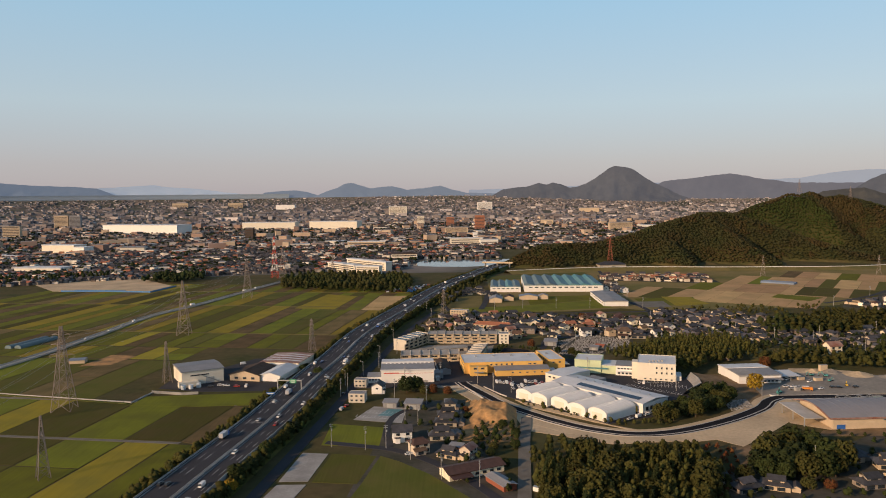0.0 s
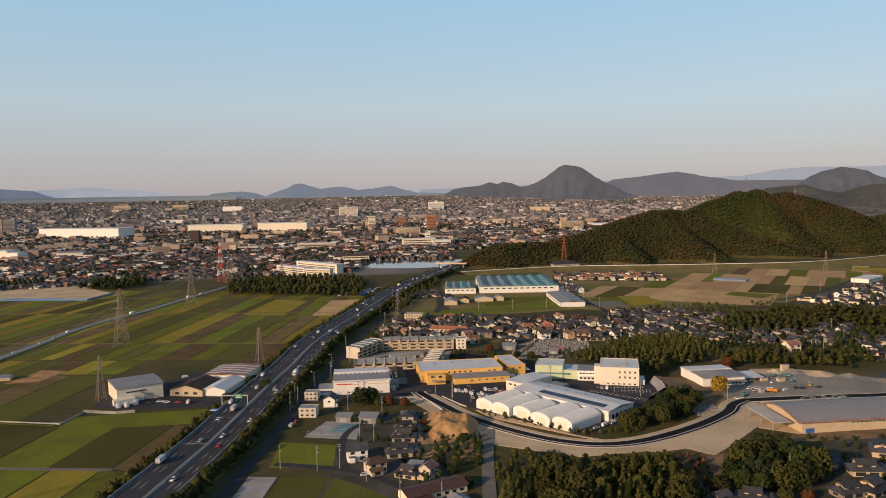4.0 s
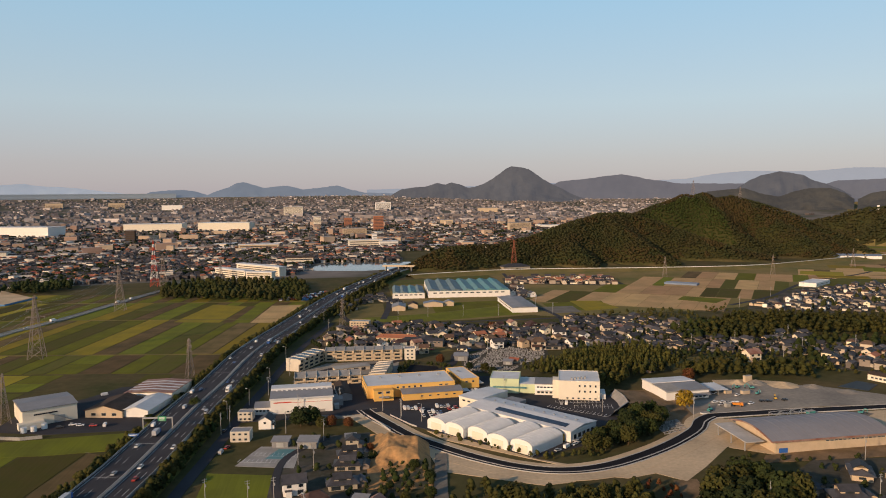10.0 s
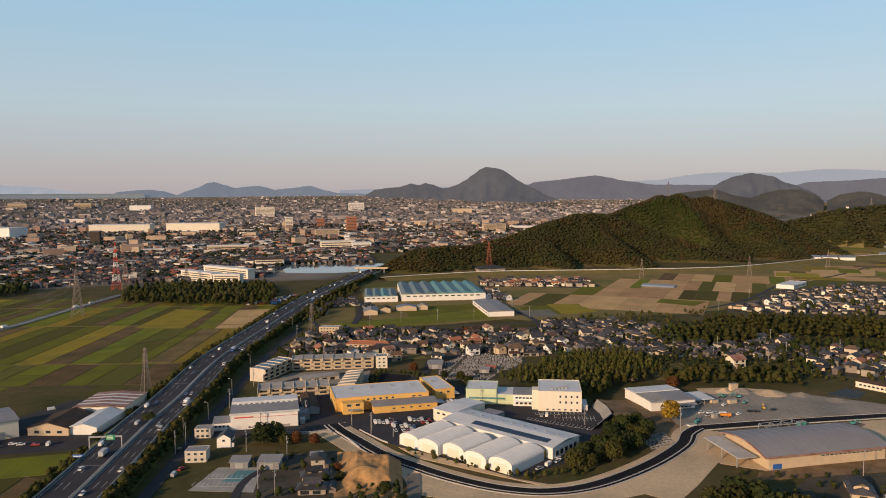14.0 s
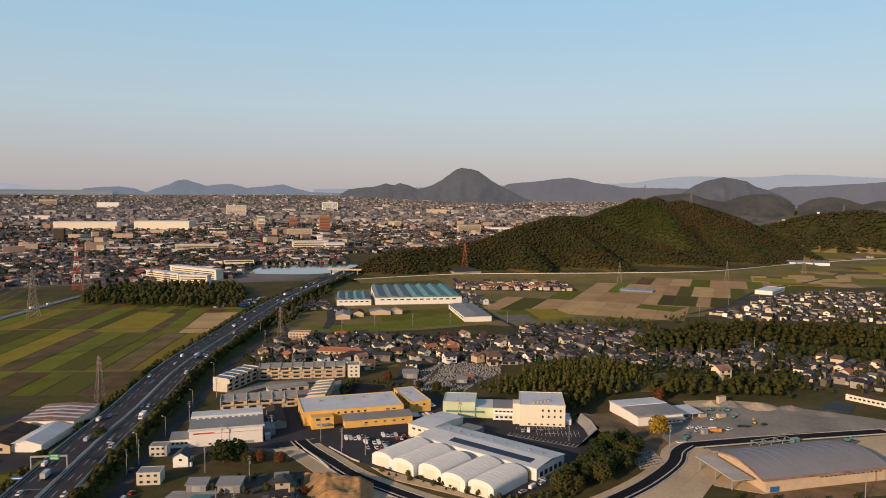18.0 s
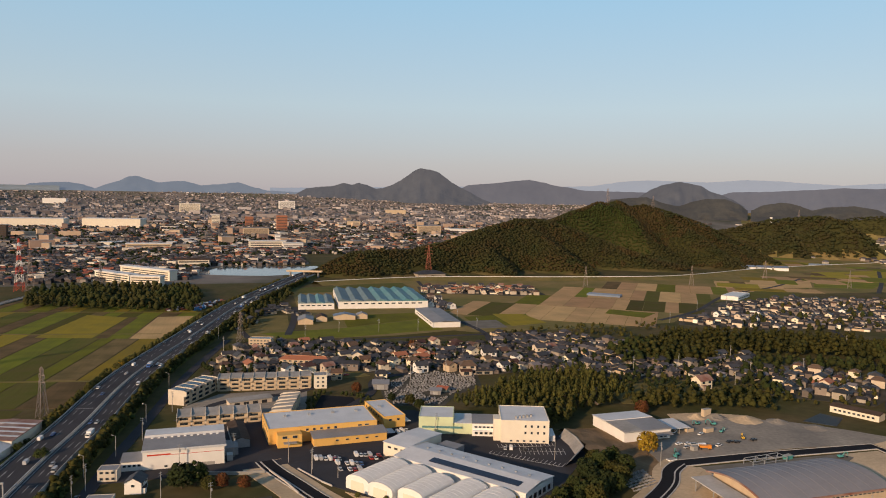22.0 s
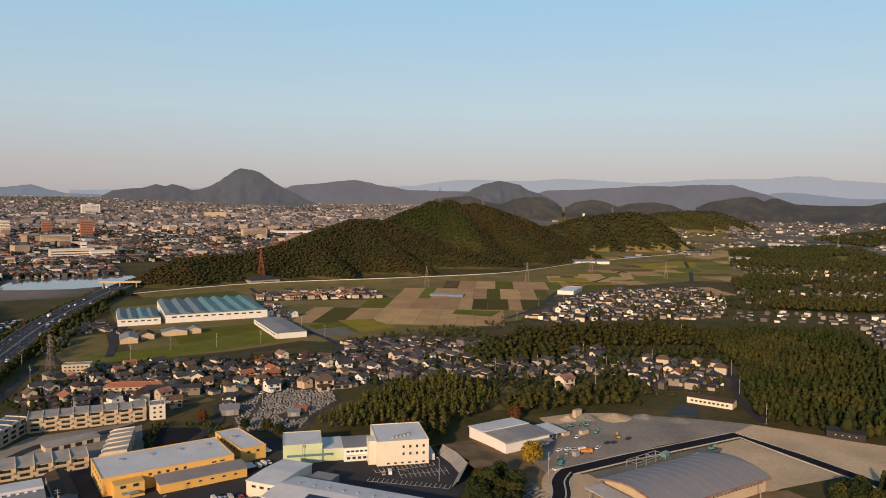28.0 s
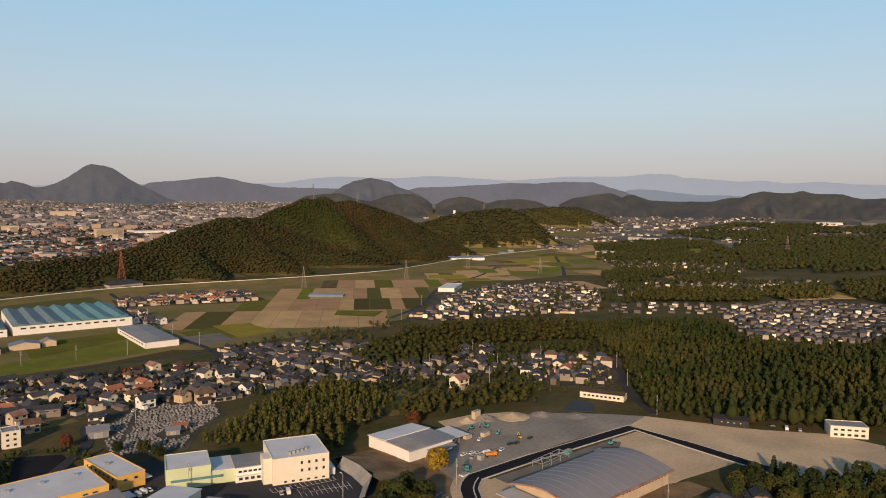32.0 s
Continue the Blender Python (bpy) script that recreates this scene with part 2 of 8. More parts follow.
    "water": mat("water", (0.1, 0.13, 0.15), 0.08, 0.02, 0.1, fine=0.4),
}
# leaf litter under the woods of the hills, above the valley floor
n, l = M["soil"].node_tree.nodes, M["soil"].node_tree.links
geo, xyz, rise, mix = n.new("ShaderNodeNewGeometry"), n.new("ShaderNodeSeparateXYZ"), n.new("ShaderNodeMapRange"), n.new("ShaderNodeMix")
mix.data_type = "RGBA"
rise.inputs["From Min"].default_value, rise.inputs["From Max"].default_value = 2.0, 8.0
l.new(geo.outputs["Position"], xyz.inputs[0]), l.new(xyz.outputs["Z"], rise.inputs["Value"]), l.new(rise.outputs["Result"], mix.inputs[0])
tint = n["Principled BSDF"].inputs["Base Color"].links[0].from_socket
l.new(tint, mix.inputs[6])
mix.inputs[7].default_value = (0.05, 0.05, 0.018, 1)
l.new(mix.outputs[2], n["Principled BSDF"].inputs["Base Color"])
# miles of evening haze before the horizon ranges, added as glow: a plain backdrop
for key, air, glow in (("distant_wood", (0.33, 0.355, 0.46), 0.135), ("hazy_wood", (0.38, 0.4, 0.52), 0.17), ("near_range", (0.33, 0.34, 0.4), 0.07), ("haze_blue_ridge", (0.42, 0.52, 0.68), 0.2), ("far_range", (0.52, 0.6, 0.76), 0.26), ("haze_ridge", (0.6, 0.7, 0.85), 0.2)):
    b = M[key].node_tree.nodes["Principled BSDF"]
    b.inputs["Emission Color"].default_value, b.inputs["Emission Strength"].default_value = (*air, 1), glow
for key in ("car_white", "car_black", "car_silver", "car_red", "car_blue"):
    M[key] = mat(key, {"car_white": (0.75, 0.75, 0.74), "car_black": (0.03, 0.03, 0.035), "car_silver": (0.42, 0.43, 0.45),
                       "car_red": (0.4, 0.04, 0.03), "car_blue": (0.05, 0.11, 0.3)}[key], 0.3, 0.5, 0.05)


# ---- building blocks ----
class Mesh:
    """Vertices and faces gathered piece by piece; each face keeps the slot of its material."""

    def __init__(self):
        self.v, self.f, self.s = [], [], []

    def add(self, verts, faces, slot=0):
        k = len(self.v)
        self.v.extend(verts)
        self.f.extend([tuple(i + k for i in f) for f in faces])
        self.s.extend([slot] * len(faces))
        return self

    def box(self, x0, x1, y0, y1, z0, z1, slot=0):
        v = [(x, y, z) for z in (z0, z1) for x, y in ((x0, y0), (x1, y0), (x1, y1), (x0, y1))]
        return self.add(v, [(0, 3, 2, 1), (4, 5, 6, 7), (0, 1, 5, 4), (1, 2, 6, 5), (2, 3, 7, 6), (3, 0, 4, 7)], slot)

    def prism(self, outline, z0, z1, slot=0):
        n = len(outline)
        v = [(x, y, z0) for x, y in outline] + [(x, y, z1) for x, y in outline]
        faces = [tuple(range(n - 1, -1, -1)), tuple(range(n, 2 * n))]
        return self.add(v, faces + [(i, (i + 1) % n, n + (i + 1) % n, n + i) for i in range(n)], slot)

    def profile(self, outline, x0, x1, slot=0):
        """An outline in y and z drawn out along x."""
        n = len(outline)
        v = [(x0, y, z) for y, z in outline] + [(x1, y, z) for y, z in outline]
        faces = [tuple(range(n - 1, -1, -1)), tuple(range(n, 2 * n))]
        return self.add(v, faces + [(i, (i + 1) % n, n + (i + 1) % n, n + i) for i in range(n)], slot)

    def beam(self, p, q, w, slot=0):
        p, q = Vector(p), Vector(q)
        d = (q - p).normalized()
        s = d.cross(Vector((0.13, 0.27, 1.0))).normalized() * w / 2
        u = d.cross(s).normalized() * w / 2
        v = [tuple(e + a) for e in (p, q) for a in (s + u, u - s, -s - u, s - u)]
        return self.add(v, [(0, 1, 2, 3), (7, 6, 5, 4), (0, 4, 5, 1), (1, 5, 6, 2), (2, 6, 7, 3), (3, 7, 4, 0)], slot)

    def tube(self, p, q, r0, r1, n=6, slot=0):
        p, q = Vector(p), Vector(q)
        d = (q - p).normalized()
        s = d.cross(Vector((0.13, 0.27, 1.0)) if abs(d.z) < 0.9 else Vector((1, 0, 0))).normalized()
        u = d.cross(s)
        v = [tuple(e + r * (math.cos(k * 2 * math.pi / n) * s + math.sin(k * 2 * math.pi / n) * u)) for e, r in ((p, r0), (q, r1)) for k in range(n)]
        return self.add(v, [(i, (i + 1) % n, n + (i + 1) % n, n + i) for i in range(n)] + [tuple(range(n - 1, -1, -1)), tuple(range(n, 2 * n))], slot)

    def data(self, name, *materials):
        me = bpy.data.meshes.new(name)
        me.from_pydata(self.v, [], self.f)
        for m in materials:
            me.materials.append(M[m])
        if len(materials) > 1:
            me.polygons.foreach_set("material_index", self.s)
        me.update()
        return me


def thing(name, label, category, group="", kind="", at=(0, 0, 0), turn=0.0):
    ob = new(name)
    ob.empty_display_size = 0.5
    ob.matrix_world = pose(*at, 0, 0, turn)
    return tagged(ob, label, category, group, kind)


def part(name, mesh, material, parent, label=""):
    ob = new(name, mesh.data(name, *((material,) if isinstance(material, str) else material)))
    ob.parent = parent
    return tagged(ob, label)


def piece(name, mesh, material, label, category, group="", kind="", at=(0, 0, 0), turn=0.0):
    """A top-level thing of one mesh."""
    ob = new(name, mesh.data(name, *((material,) if isinstance(material, str) else material)))
    ob.matrix_world = pose(*at, 0, 0, turn)
    return tagged(ob, label, category, group, kind)


# ---- lie of the land ----
HEART = (0.0, 100.0, 136.0)
NEAR, REACH = 2300.0, 2400.0


def squeezed(x, y, z=0.0):
    """The far country drawn nearer along the line of sight, so that all lies within reach."""
    dx, dy = x - HEART[0], y - HEART[1]
    d = math.hypot(dx, dy)
    if d <= NEAR:
        return x, y, z, 1.0
    k = (NEAR + REACH * (1 - math.exp(-(d - NEAR) / REACH))) / d
    west = min(1.0, max(0.0, (20 - math.degrees(math.atan2(dx, dy))) / 14)) if dy > 0 else 0.0
    lift = d * k * (0.0025 + 0.008 * west) * (1 - math.exp(-max(0.0, d - 3200) / 5000))
    return HEART[0] + dx * k, HEART[1] + dy * k, HEART[2] + (z - HEART[2]) * k + lift, k


def along(line, x, y):
    """The distance to a line of points, and the third value of the line there."""
    best = (1e9, 0, 0)
    for (ax, ay, *av), (bx, by, *bv) in zip(line, line[1:]):
        t = min(1, max(0, ((x - ax) * (bx - ax) + (y - ay) * (by - ay)) / ((bx - ax) ** 2 + (by - ay) ** 2)))
        d = math.hypot(x - ax - t * (bx - ax), y - ay - t * (by - ay))
        if d < best[0]:
            best = (d, *[p + t * (q - p) for p, q in zip(av, bv)])
    return best


# ridges and spurs of the wooded hills: x, y, height
CREST = (
    ((125, 1418, 6), (150, 1426, 20), (190, 1436, 35), (240, 1446, 38), (300, 1470, 36), (370, 1500, 48), (440, 1530, 66), (520, 1575, 84), (573, 1605, 92), (640, 1640, 91), (700, 1670, 104),
     (770, 1700, 118), (803, 1712, 130), (833, 1719, 127), (860, 1725, 135), (892, 1722, 121), (925, 1715, 127), (965, 1705, 116), (1000, 1690, 104), (1040, 1665, 88), (1080, 1635, 66), (1112, 1600, 44), (1132, 1565, 26), (1142, 1530, 8)),
    ((610, 1628, 92), (680, 1588, 76), (740, 1540, 48), (790, 1480, 24), (830, 1430, 6)),
    ((850, 1722, 132), (850, 1650, 104), (838, 1580, 72), (842, 1510, 42), (855, 1445, 14)),
    ((925, 1715, 127), (955, 1640, 94), (972, 1560, 60), (985, 1480, 22)),
    ((1015, 1680, 98), (1060, 1600, 54), (1068, 1525, 14)),
    ((440, 1530, 66), (452, 1450, 34), (462, 1380, 6)),
    ((560, 1598, 92), (580, 1510, 58), (604, 1430, 26), (620, 1366, 4)),
    ((300, 1470, 36), (310, 1420, 18), (316, 1384, 4)),
    ((205, 1438, 36), (212, 1390, 12)),
    ((1300, 2040, 45), (1373, 2000, 58), (1434, 1942, 83), (1512, 1874, 97), (1530, 1803, 102), (1545, 1752, 91), (1565, 1685, 46), (1590, 1655, 8)),
    ((1480, 1900, 92), (1410, 1780, 48), (1370, 1700, 8)),
    ((1512, 1840, 98), (1490, 1740, 40), (1470, 1690, 10)),
    ((2480, 2820, 50), (2560, 2770, 78), (2690, 2690, 92), (2800, 2600, 86), (2880, 2520, 48), (2930, 2470, 10)),
)


# deep gully between the spur and the plantation
GULLY = ((672, 1656, 8), (745, 1602, 26), (800, 1557, 30), (850, 1500, 24), (880, 1440, 8))


def height(x, y):
    h = 0.0
    if y > 1300:
        for line in CREST:
            if not line[0][0] - 300 < x < max(p[0] for p in line) + 300:
                continue
            d, top = along(line, x, y)
            slope = 0.64 + 0.12 * noise.noise((x / 120, y / 120, 3.1))
            h = max(h, top - slope * (math.sqrt(d * d + 144) - 12) + 7 * noise.noise((x / 45, y / 45, 7.7)) * min(1, d / 40))
        d, deep = along(GULLY, x, y)
        h -= deep * math.exp(-(d / 30) ** 2)
    return max(0.0, h)


def ground_sheet():
    rings, d = [0.0], 60.0
    while d < 17500:
        rings.append(d)
        d *= 1.012 if 1250 < d < 4200 else 1.03 if d < 4600 else 1.09
    m = Mesh()
    n = 360
    for d in rings:
        for k in range(n):
            a = 2 * math.pi * k / n
            x, y = HEART[0] + d * math.sin(a), HEART[1] + d * math.cos(a)
            m.v.append(squeezed(x, y, height(x, y) - 0.02)[:3])
    for r in range(len(rings) - 1):
        for k in range(n):
            k2 = (k + 1) % n
            m.f.append((r * n + k, (r + 1) * n + k, (r + 1) * n + k2, r * n + k2) if r else (k, n + k, n + k2, k2))
            a, d = radians((k + 0.5) * 360 / n), rings[r]
            x, y = HEART[0] + d * math.sin(a), HEART[1] + d * math.cos(a)
            # slot 1: plain with haze in its colour, for town and far country
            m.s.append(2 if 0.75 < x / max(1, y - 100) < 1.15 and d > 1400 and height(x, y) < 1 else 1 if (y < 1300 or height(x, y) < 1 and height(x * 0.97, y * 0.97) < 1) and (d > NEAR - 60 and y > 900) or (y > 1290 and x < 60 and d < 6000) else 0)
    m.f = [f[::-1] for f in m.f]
    piece("ground", m, ("soil", "hazed_plain", "plain_grass"), "flat brownish valley ground with grass and bare soil", "ground", kind="structure")


ground_sheet()


def strip(line, half_left, half_right, z, thick=0.3):
    """A ribbon along a line of x, y, with the given widths on either side."""
    pts = [Vector(p[:2]) for p in line]
    m = Mesh()
    n = len(pts)
    for k, p in enumerate(pts):
        d = (pts[min(k + 1, n - 1)] - pts[max(k - 1, 0)]).normalized()
        s = Vector((d.y, -d.x))
        zz = z(k / (n - 1)) if callable(z) else z
        a, b = p - s * half_left, p + s * half_right
        m.v += [(a.x, a.y, zz), (b.x, b.y, zz), (a.x, a.y, zz - thick), (b.x, b.y, zz - thick)]
    for k in range(n - 1):
        i, j = 4 * k, 4 * k + 4
        m.f += [(i, i + 1, j + 1, j), (i + 2, j + 2, j + 3, i + 3), (i, j, j + 2, i + 2), (i + 1, i + 3, j + 3, j + 1)]
        m.s += [0] * 4
    e = 4 * (n - 1)
    m.add([], [])
    m.f += [(0, 2, 3, 1), (e, e + 1, e + 3, e + 2)]
    m.s += [0, 0]
    return m


def smooth(line, step=12.0):
    """Points at even steps on a soft curve through the given ones."""
    pts = [Vector(p) for p in line]
    out = []
    for k in range(len(pts) - 1):
        p0, p1, p2, p3 = pts[max(k - 1, 0)], pts[k], pts[k + 1], pts[min(k + 2, len(pts) - 1)]
        n = max(1, round((p2 - p1).length / step))
        for i in range(n):
            t = i / n
            out.append(0.5 * (2 * p1 + (p2 - p0) * t + (2 * p0 - 5 * p1 + 4 * p2 - p3) * t * t + (3 * p1 - p0 - 3 * p2 + p3) * t ** 3))
    return [tuple(p) for p in out + [pts[-1]]]


# ---- expressway ----
HIGHWAY = smooth([(-139, 150), (-125, 280), (-115, 356), (-105, 425), (-99, 485), (-93.5, 545), (-86, 605), (-74.5, 720), (-45, 862), (0, 1070), (56, 1252), (108, 1405), (165, 1530), (260, 1680)])
DECK = 4.0


def off(line, s):
    """The line moved to its right by s metres."""
    pts = [Vector(p[:2]) for p in line]
    out = []
    for k, p in enumerate(pts):
        d = (pts[min(k + 1, len(pts) - 1)] - pts[max(k - 1, 0)]).normalized()
        out.append((p.x + d.y * s, p.y - d.x * s))
    return out


bank = Mesh()
n = len(HIGHWAY)
for (lx, ly), (rx, ry), (ax, ay), (bx, by) in zip(off(HIGHWAY, -25), off(HIGHWAY, 22), off(HIGHWAY, -17.2), off(HIGHWAY, 14.2)):
    bank.v += [(lx, ly, -0.5), (ax, ay, DECK - 0.35), (bx, by, DECK - 0.35), (rx, ry, -0.5)]
for k in range(n - 1):
    for j in range(3):
        bank.f.append((4 * k + j, 4 * k + j + 1, 4 * k + j + 5, 4 * k + j + 4)[::-1])
        bank.s.append(0)
piece("highway_embankment", bank, "grass", "grassy embankment carrying the expressway", "embankment", kind="structure")
highway = thing("road", "dark asphalt six-lane expressway with white lane lines", "road", kind="structure")
part("carriageway", strip(HIGHWAY, 16.5, 13.5, DECK), "asphalt", highway)
for s in (-15.2, -1.6, 1.6, 12.2):
    part("edge_line", strip(off(HIGHWAY, s), 0.12, 0.12, DECK + 0.03, 0.02), "paint_line", highway)
part("median_strip", strip(HIGHWAY, 0.7, 0.7, DECK + 0.12, 0.12), "concrete", highway)
for s in (-0.55, 0.55):
    part("guard_rail", strip(off(HIGHWAY, s), 0.06, 0.06, DECK + 0.9, 0.45), "steel", highway)
marks = Mesh()
for y0 in (430.0, 470.0, 640.0):
    k = min(range(len(HIGHWAY)), key=lambda i: abs(HIGHWAY[i][1] - y0))
    for s in range(-29, -3, 2):
        (ax, ay), (bx, by) = off(HIGHWAY, s / 2)[k], off(HIGHWAY, s / 2 + 0.45)[k]
        marks.prism([(ax, ay), (bx, by), (bx, by + 0.5), (ax, ay + 0.5)], DECK + 0.02, DECK + 0.05)
part("distance_marks", marks, "paint_line", highway, "white dotted distance marks across the lanes")
part("noise_wall", strip(off(HIGHWAY, 13.6), 0.12, 0.12, DECK + 2.2, 2.9), "pale_concrete", highway)
part("guard_rail", strip(off(HIGHWAY, -16.4), 0.1, 0.1, DECK + 1.0, 1.3), "steel", highway)
fine_line = smooth(HIGHWAY, 2.0)
for s in (-11.6, -8.1, 5.2, 8.7):
    row = off(fine_line, s)
    dash = Mesh()
    for k in range(0, len(row) - 5, 10):
        (ax, ay), (bx, by) = row[k], row[k + 4]
        d = Vector((bx - ax, by - ay)).normalized()
        sx, sy = d.y * 0.1, -d.x * 0.1
        dash.add([(ax - sx, ay - sy, DECK + 0.03), (ax + sx, ay + sy, DECK + 0.03), (bx + sx, by + sy, DECK + 0.03), (bx - sx, by - sy, DECK + 0.03)], [(0, 1, 2, 3)])
    tagged(part("lane_dashes", dash, "paint_line", highway, "broken white lane line"), kind="stuff")
side_road = smooth([(-108, 150), (-93, 280), (-84, 356), (-76, 425), (-69, 485), (-63, 545), (-55, 605), (-40, 720), (-12, 862)])
piece("road", strip(side_road, 3.2, 3.2, 0.18), "asphalt", "narrow dark service road below the expressway wall", "road", kind="structure")

# ---- fields west of the expressway ----
FIELD_TURN = radians(-8.4)
fc, fs = math.cos(FIELD_TURN), math.sin(FIELD_TURN)


def field_xy(u, v):
    return u * fc - v * fs, u * fs + v * fc


def highway_x(y):
    for (ax, ay), (bx, by) in zip([p[:2] for p in HIGHWAY], [p[:2] for p in HIGHWAY[1:]]):
        if ay <= y <= by:
            return ax + (bx - ax) * (y - ay) / (by - ay)
    return -139


LANE = [(-470, 250), (-420, 420), (-372, 560), (-356, 641), (-348, 743), (-342, 853), (-314, 954), (-284, 1110), (-264, 1202), (-250, 1290)]
rng = random.Random(11)
rows = (210, 290, 376, 452, 575, 628, 700, 885, 1022, 1110)
near_mix = (6, 1, 7, 1)
shades = (("crop_green", 5, "bright green"), ("crop_yellow", 4, "ripe yellow"), ("crop_dark", 4, "dull dark green"), ("crop_brown", 4, "ploughed brown"))
for v0, v1 in zip(rows, rows[1:]):
    u = -760.0
    last = ""
    while u < 60:
        w = rng.uniform(13, 27) * (1.7 if v0 < 500 else 1.0)
        shade = last
        while shade == last:
            shade = rng.choices([s[0] for s in shades], near_mix if v0 < 500 else [s[1] for s in shades])[0]
        last = shade
        parts_v = (v0 + 2.2, v1 - 2.2) if rng.random() < 0.85 else (v0 + 2.2, (v0 + v1) / 2 - 0.8, (v0 + v1) / 2 + 0.8, v1 - 2.2)
        for a, b in zip(parts_v[::2], parts_v[1::2]):
            corners = [field_xy(p, q) for p, q in ((u + 0.7, a), (u + w - 0.7, a), (u + w - 0.7, b), (u + 0.7, b))]
            corners = [(min(x, highway_x(y) - 26.5), y) for x, y in corners]
            if corners[1][0] - corners[0][0] > 4 and corners[2][0] - corners[3][0] > 4 and not any(-206 < x < -106 and 512 < y < 622 for x, y in corners):
                name = [s[2] for s in shades if s[0] == shade][0]
                piece("rice_field", Mesh().prism(corners, -0.3, 0.12), shade, name + " strip of rice field between grassy paths", "field", "fields west of the expressway")
        u += w
west_road = thing("road", "pale straight road across the rice fields", "road", kind="structure")
part("road_surface", strip(smooth(LANE), 4.0, 4.0, 0.9, 1.2), "concrete", west_road)
for s in (-3.8, 3.8):
    part("guard_rail", strip(off(smooth(LANE), s), 0.12, 0.12, 1.7, 0.6), "steel", west_road)
for v, track in ((376, "old_asphalt"), (452, "old_asphalt"), (700, "dry_grass"), (885, "dry_grass"), (1022, "dry_grass")):
    a, b = field_xy(-760, v), field_xy(-20, v)
    line = [(a[0] + (b[0] - a[0]) * k / 40, a[1] + (b[1] - a[1]) * k / 40) for k in range(41)]
    line = [p for p in line if p[0] < highway_x(p[1]) - 26]
    piece("road", strip(line, 1.6, 1.6, 0.16), track, "narrow farm track between rice fields", "road", kind="structure")

# ---- the main buildings ----
def windows(parent, x0, x1, y, z, n, w, h, face=-1, axis="x", material="glass"):
    """A row of n windows in the wall at y (or at x, for axis y), each with its frame, on the outside of the wall."""
    for k in range(n):
        c = x0 + (x1 - x0) * (k + 0.5) / n
        fr, gl = Mesh(), Mesh()
        a, b = sorted((y, y + face * 0.10))
        g0, g1 = sorted((y + face * 0.02, y + face * 0.13))
        if axis == "x":
            fr.box(c - w / 2, c + w / 2, a, b, z, z + h)
            gl.box(c - w / 2 + 0.12, c + w / 2 - 0.12, g0, g1, z + 0.12, z + h - 0.12)
        else:
            fr.box(a, b, c - w / 2, c + w / 2, z, z + h)
            gl.box(g0, g1, c - w / 2 + 0.12, c + w / 2 - 0.12, z + 0.12, z + h - 0.12)
        f = part("window", fr, "steel", parent)
        part("pane", gl, material, f)


def flat_block(parent, x0, x1, y0, y1, z1, wall, roof, lip=0.4, name="wall"):
    """A block with a parapet round a flat roof."""
    part(name, Mesh().box(x0, x1, y0, y1, -0.3, z1), wall, parent)
    rf = Mesh().box(x0 + 0.35, x1 - 0.35, y0 + 0.35, y1 - 0.35, z1, z1 + 0.12)
    part("roof", rf, roof, parent)
    rim = Mesh()
    for a in ((x0 - 0.1, x1 + 0.1, y0 - 0.1, y0 + 0.3), (x0 - 0.1, x1 + 0.1, y1 - 0.3, y1 + 0.1), (x0 - 0.1, x0 + 0.3, y0 + 0.3, y1 - 0.3), (x1 - 0.3, x1 + 0.1, y0 + 0.3, y1 - 0.3)):
        rim.box(*a, z1 - 0.15, z1 + lip)
    part("parapet", rim, wall, parent)


def ridge_roof(x0, x1, y0, y1, z0, rise, over=0.6, thick=0.3, along_x=True):
    """A gable roof slab over the given plan, with eaves."""
    m = Mesh()
    if along_x:
        ym = (y0 + y1) / 2
        k = rise / ((y1 - y0) / 2)
        lo = z0 - over * k
        m.profile([(y0 - over, lo), (ym, z0 + rise), (y1 + over, lo), (y1 + over, lo + thick), (ym, z0 + rise + thick), (y0 - over, lo + thick)], x0 - over, x1 + over)
    else:
        m = ridge_roof(y0, y1, x0, x1, z0, rise, over, thick)
        m.v = [(y, x, z) for x, y, z in m.v]
        m.f = [f[::-1] for f in m.f]
    return m


def gable_walls(x0, x1, y0, y1, z1, rise, along_x=True):
    m = Mesh()
    if along_x:
        m.profile([(y0, -0.3), (y1, -0.3), (y1, z1), ((y0 + y1) / 2, z1 + rise), (y0, z1)], x0, x1)
    else:
        m = gable_walls(y0, y1, x0, x1, z1, rise)
        m.v = [(y, x, z) for x, y, z in m.v]
        m.f = [f[::-1] for f in m.f]
    return m


# white factory with a red band of lettering
o = thing("factory", "white factory with grey roof and red band on its front", "factory", at=(-28, 546, 0), turn=3)
part("wall", Mesh().box(-19, 20, -15, 15, -0.3, 9.6), "white_wall", o)
part("roof", Mesh().profile([(-15.4, 9.6), (15.4, 9.6), (15.4, 9.9), (0, 10.8), (-15.4, 9.9)], -19.4, 20.4), "roof_grey", o)
part("roof_edge", Mesh().box(-19.6, 20.6, -15.7, -15.3, 9.2, 10.2), "roof_white", o)
part("band", Mesh().box(-17, -6, -15.12, -15.0, 7.0, 7.7), "red_paint", o, "red lettering drawn as a plain bar")
part("band", Mesh().box(-6, 19.5, -15.1, -15.0, 6.9, 7.1), "red_paint", o, "thin red line")
part("annex", Mesh().box(-29, -19, -14, 0, -0.3, 4.6), "white_wall", o)
part("annex_roof", Mesh().box(-29.3, -19, -14.3, 0.3, 4.6, 4.9), "roof_grey", o)
windows(o, -28.5, -19.5, -14, 2.0, 4, 1.5, 1.2)
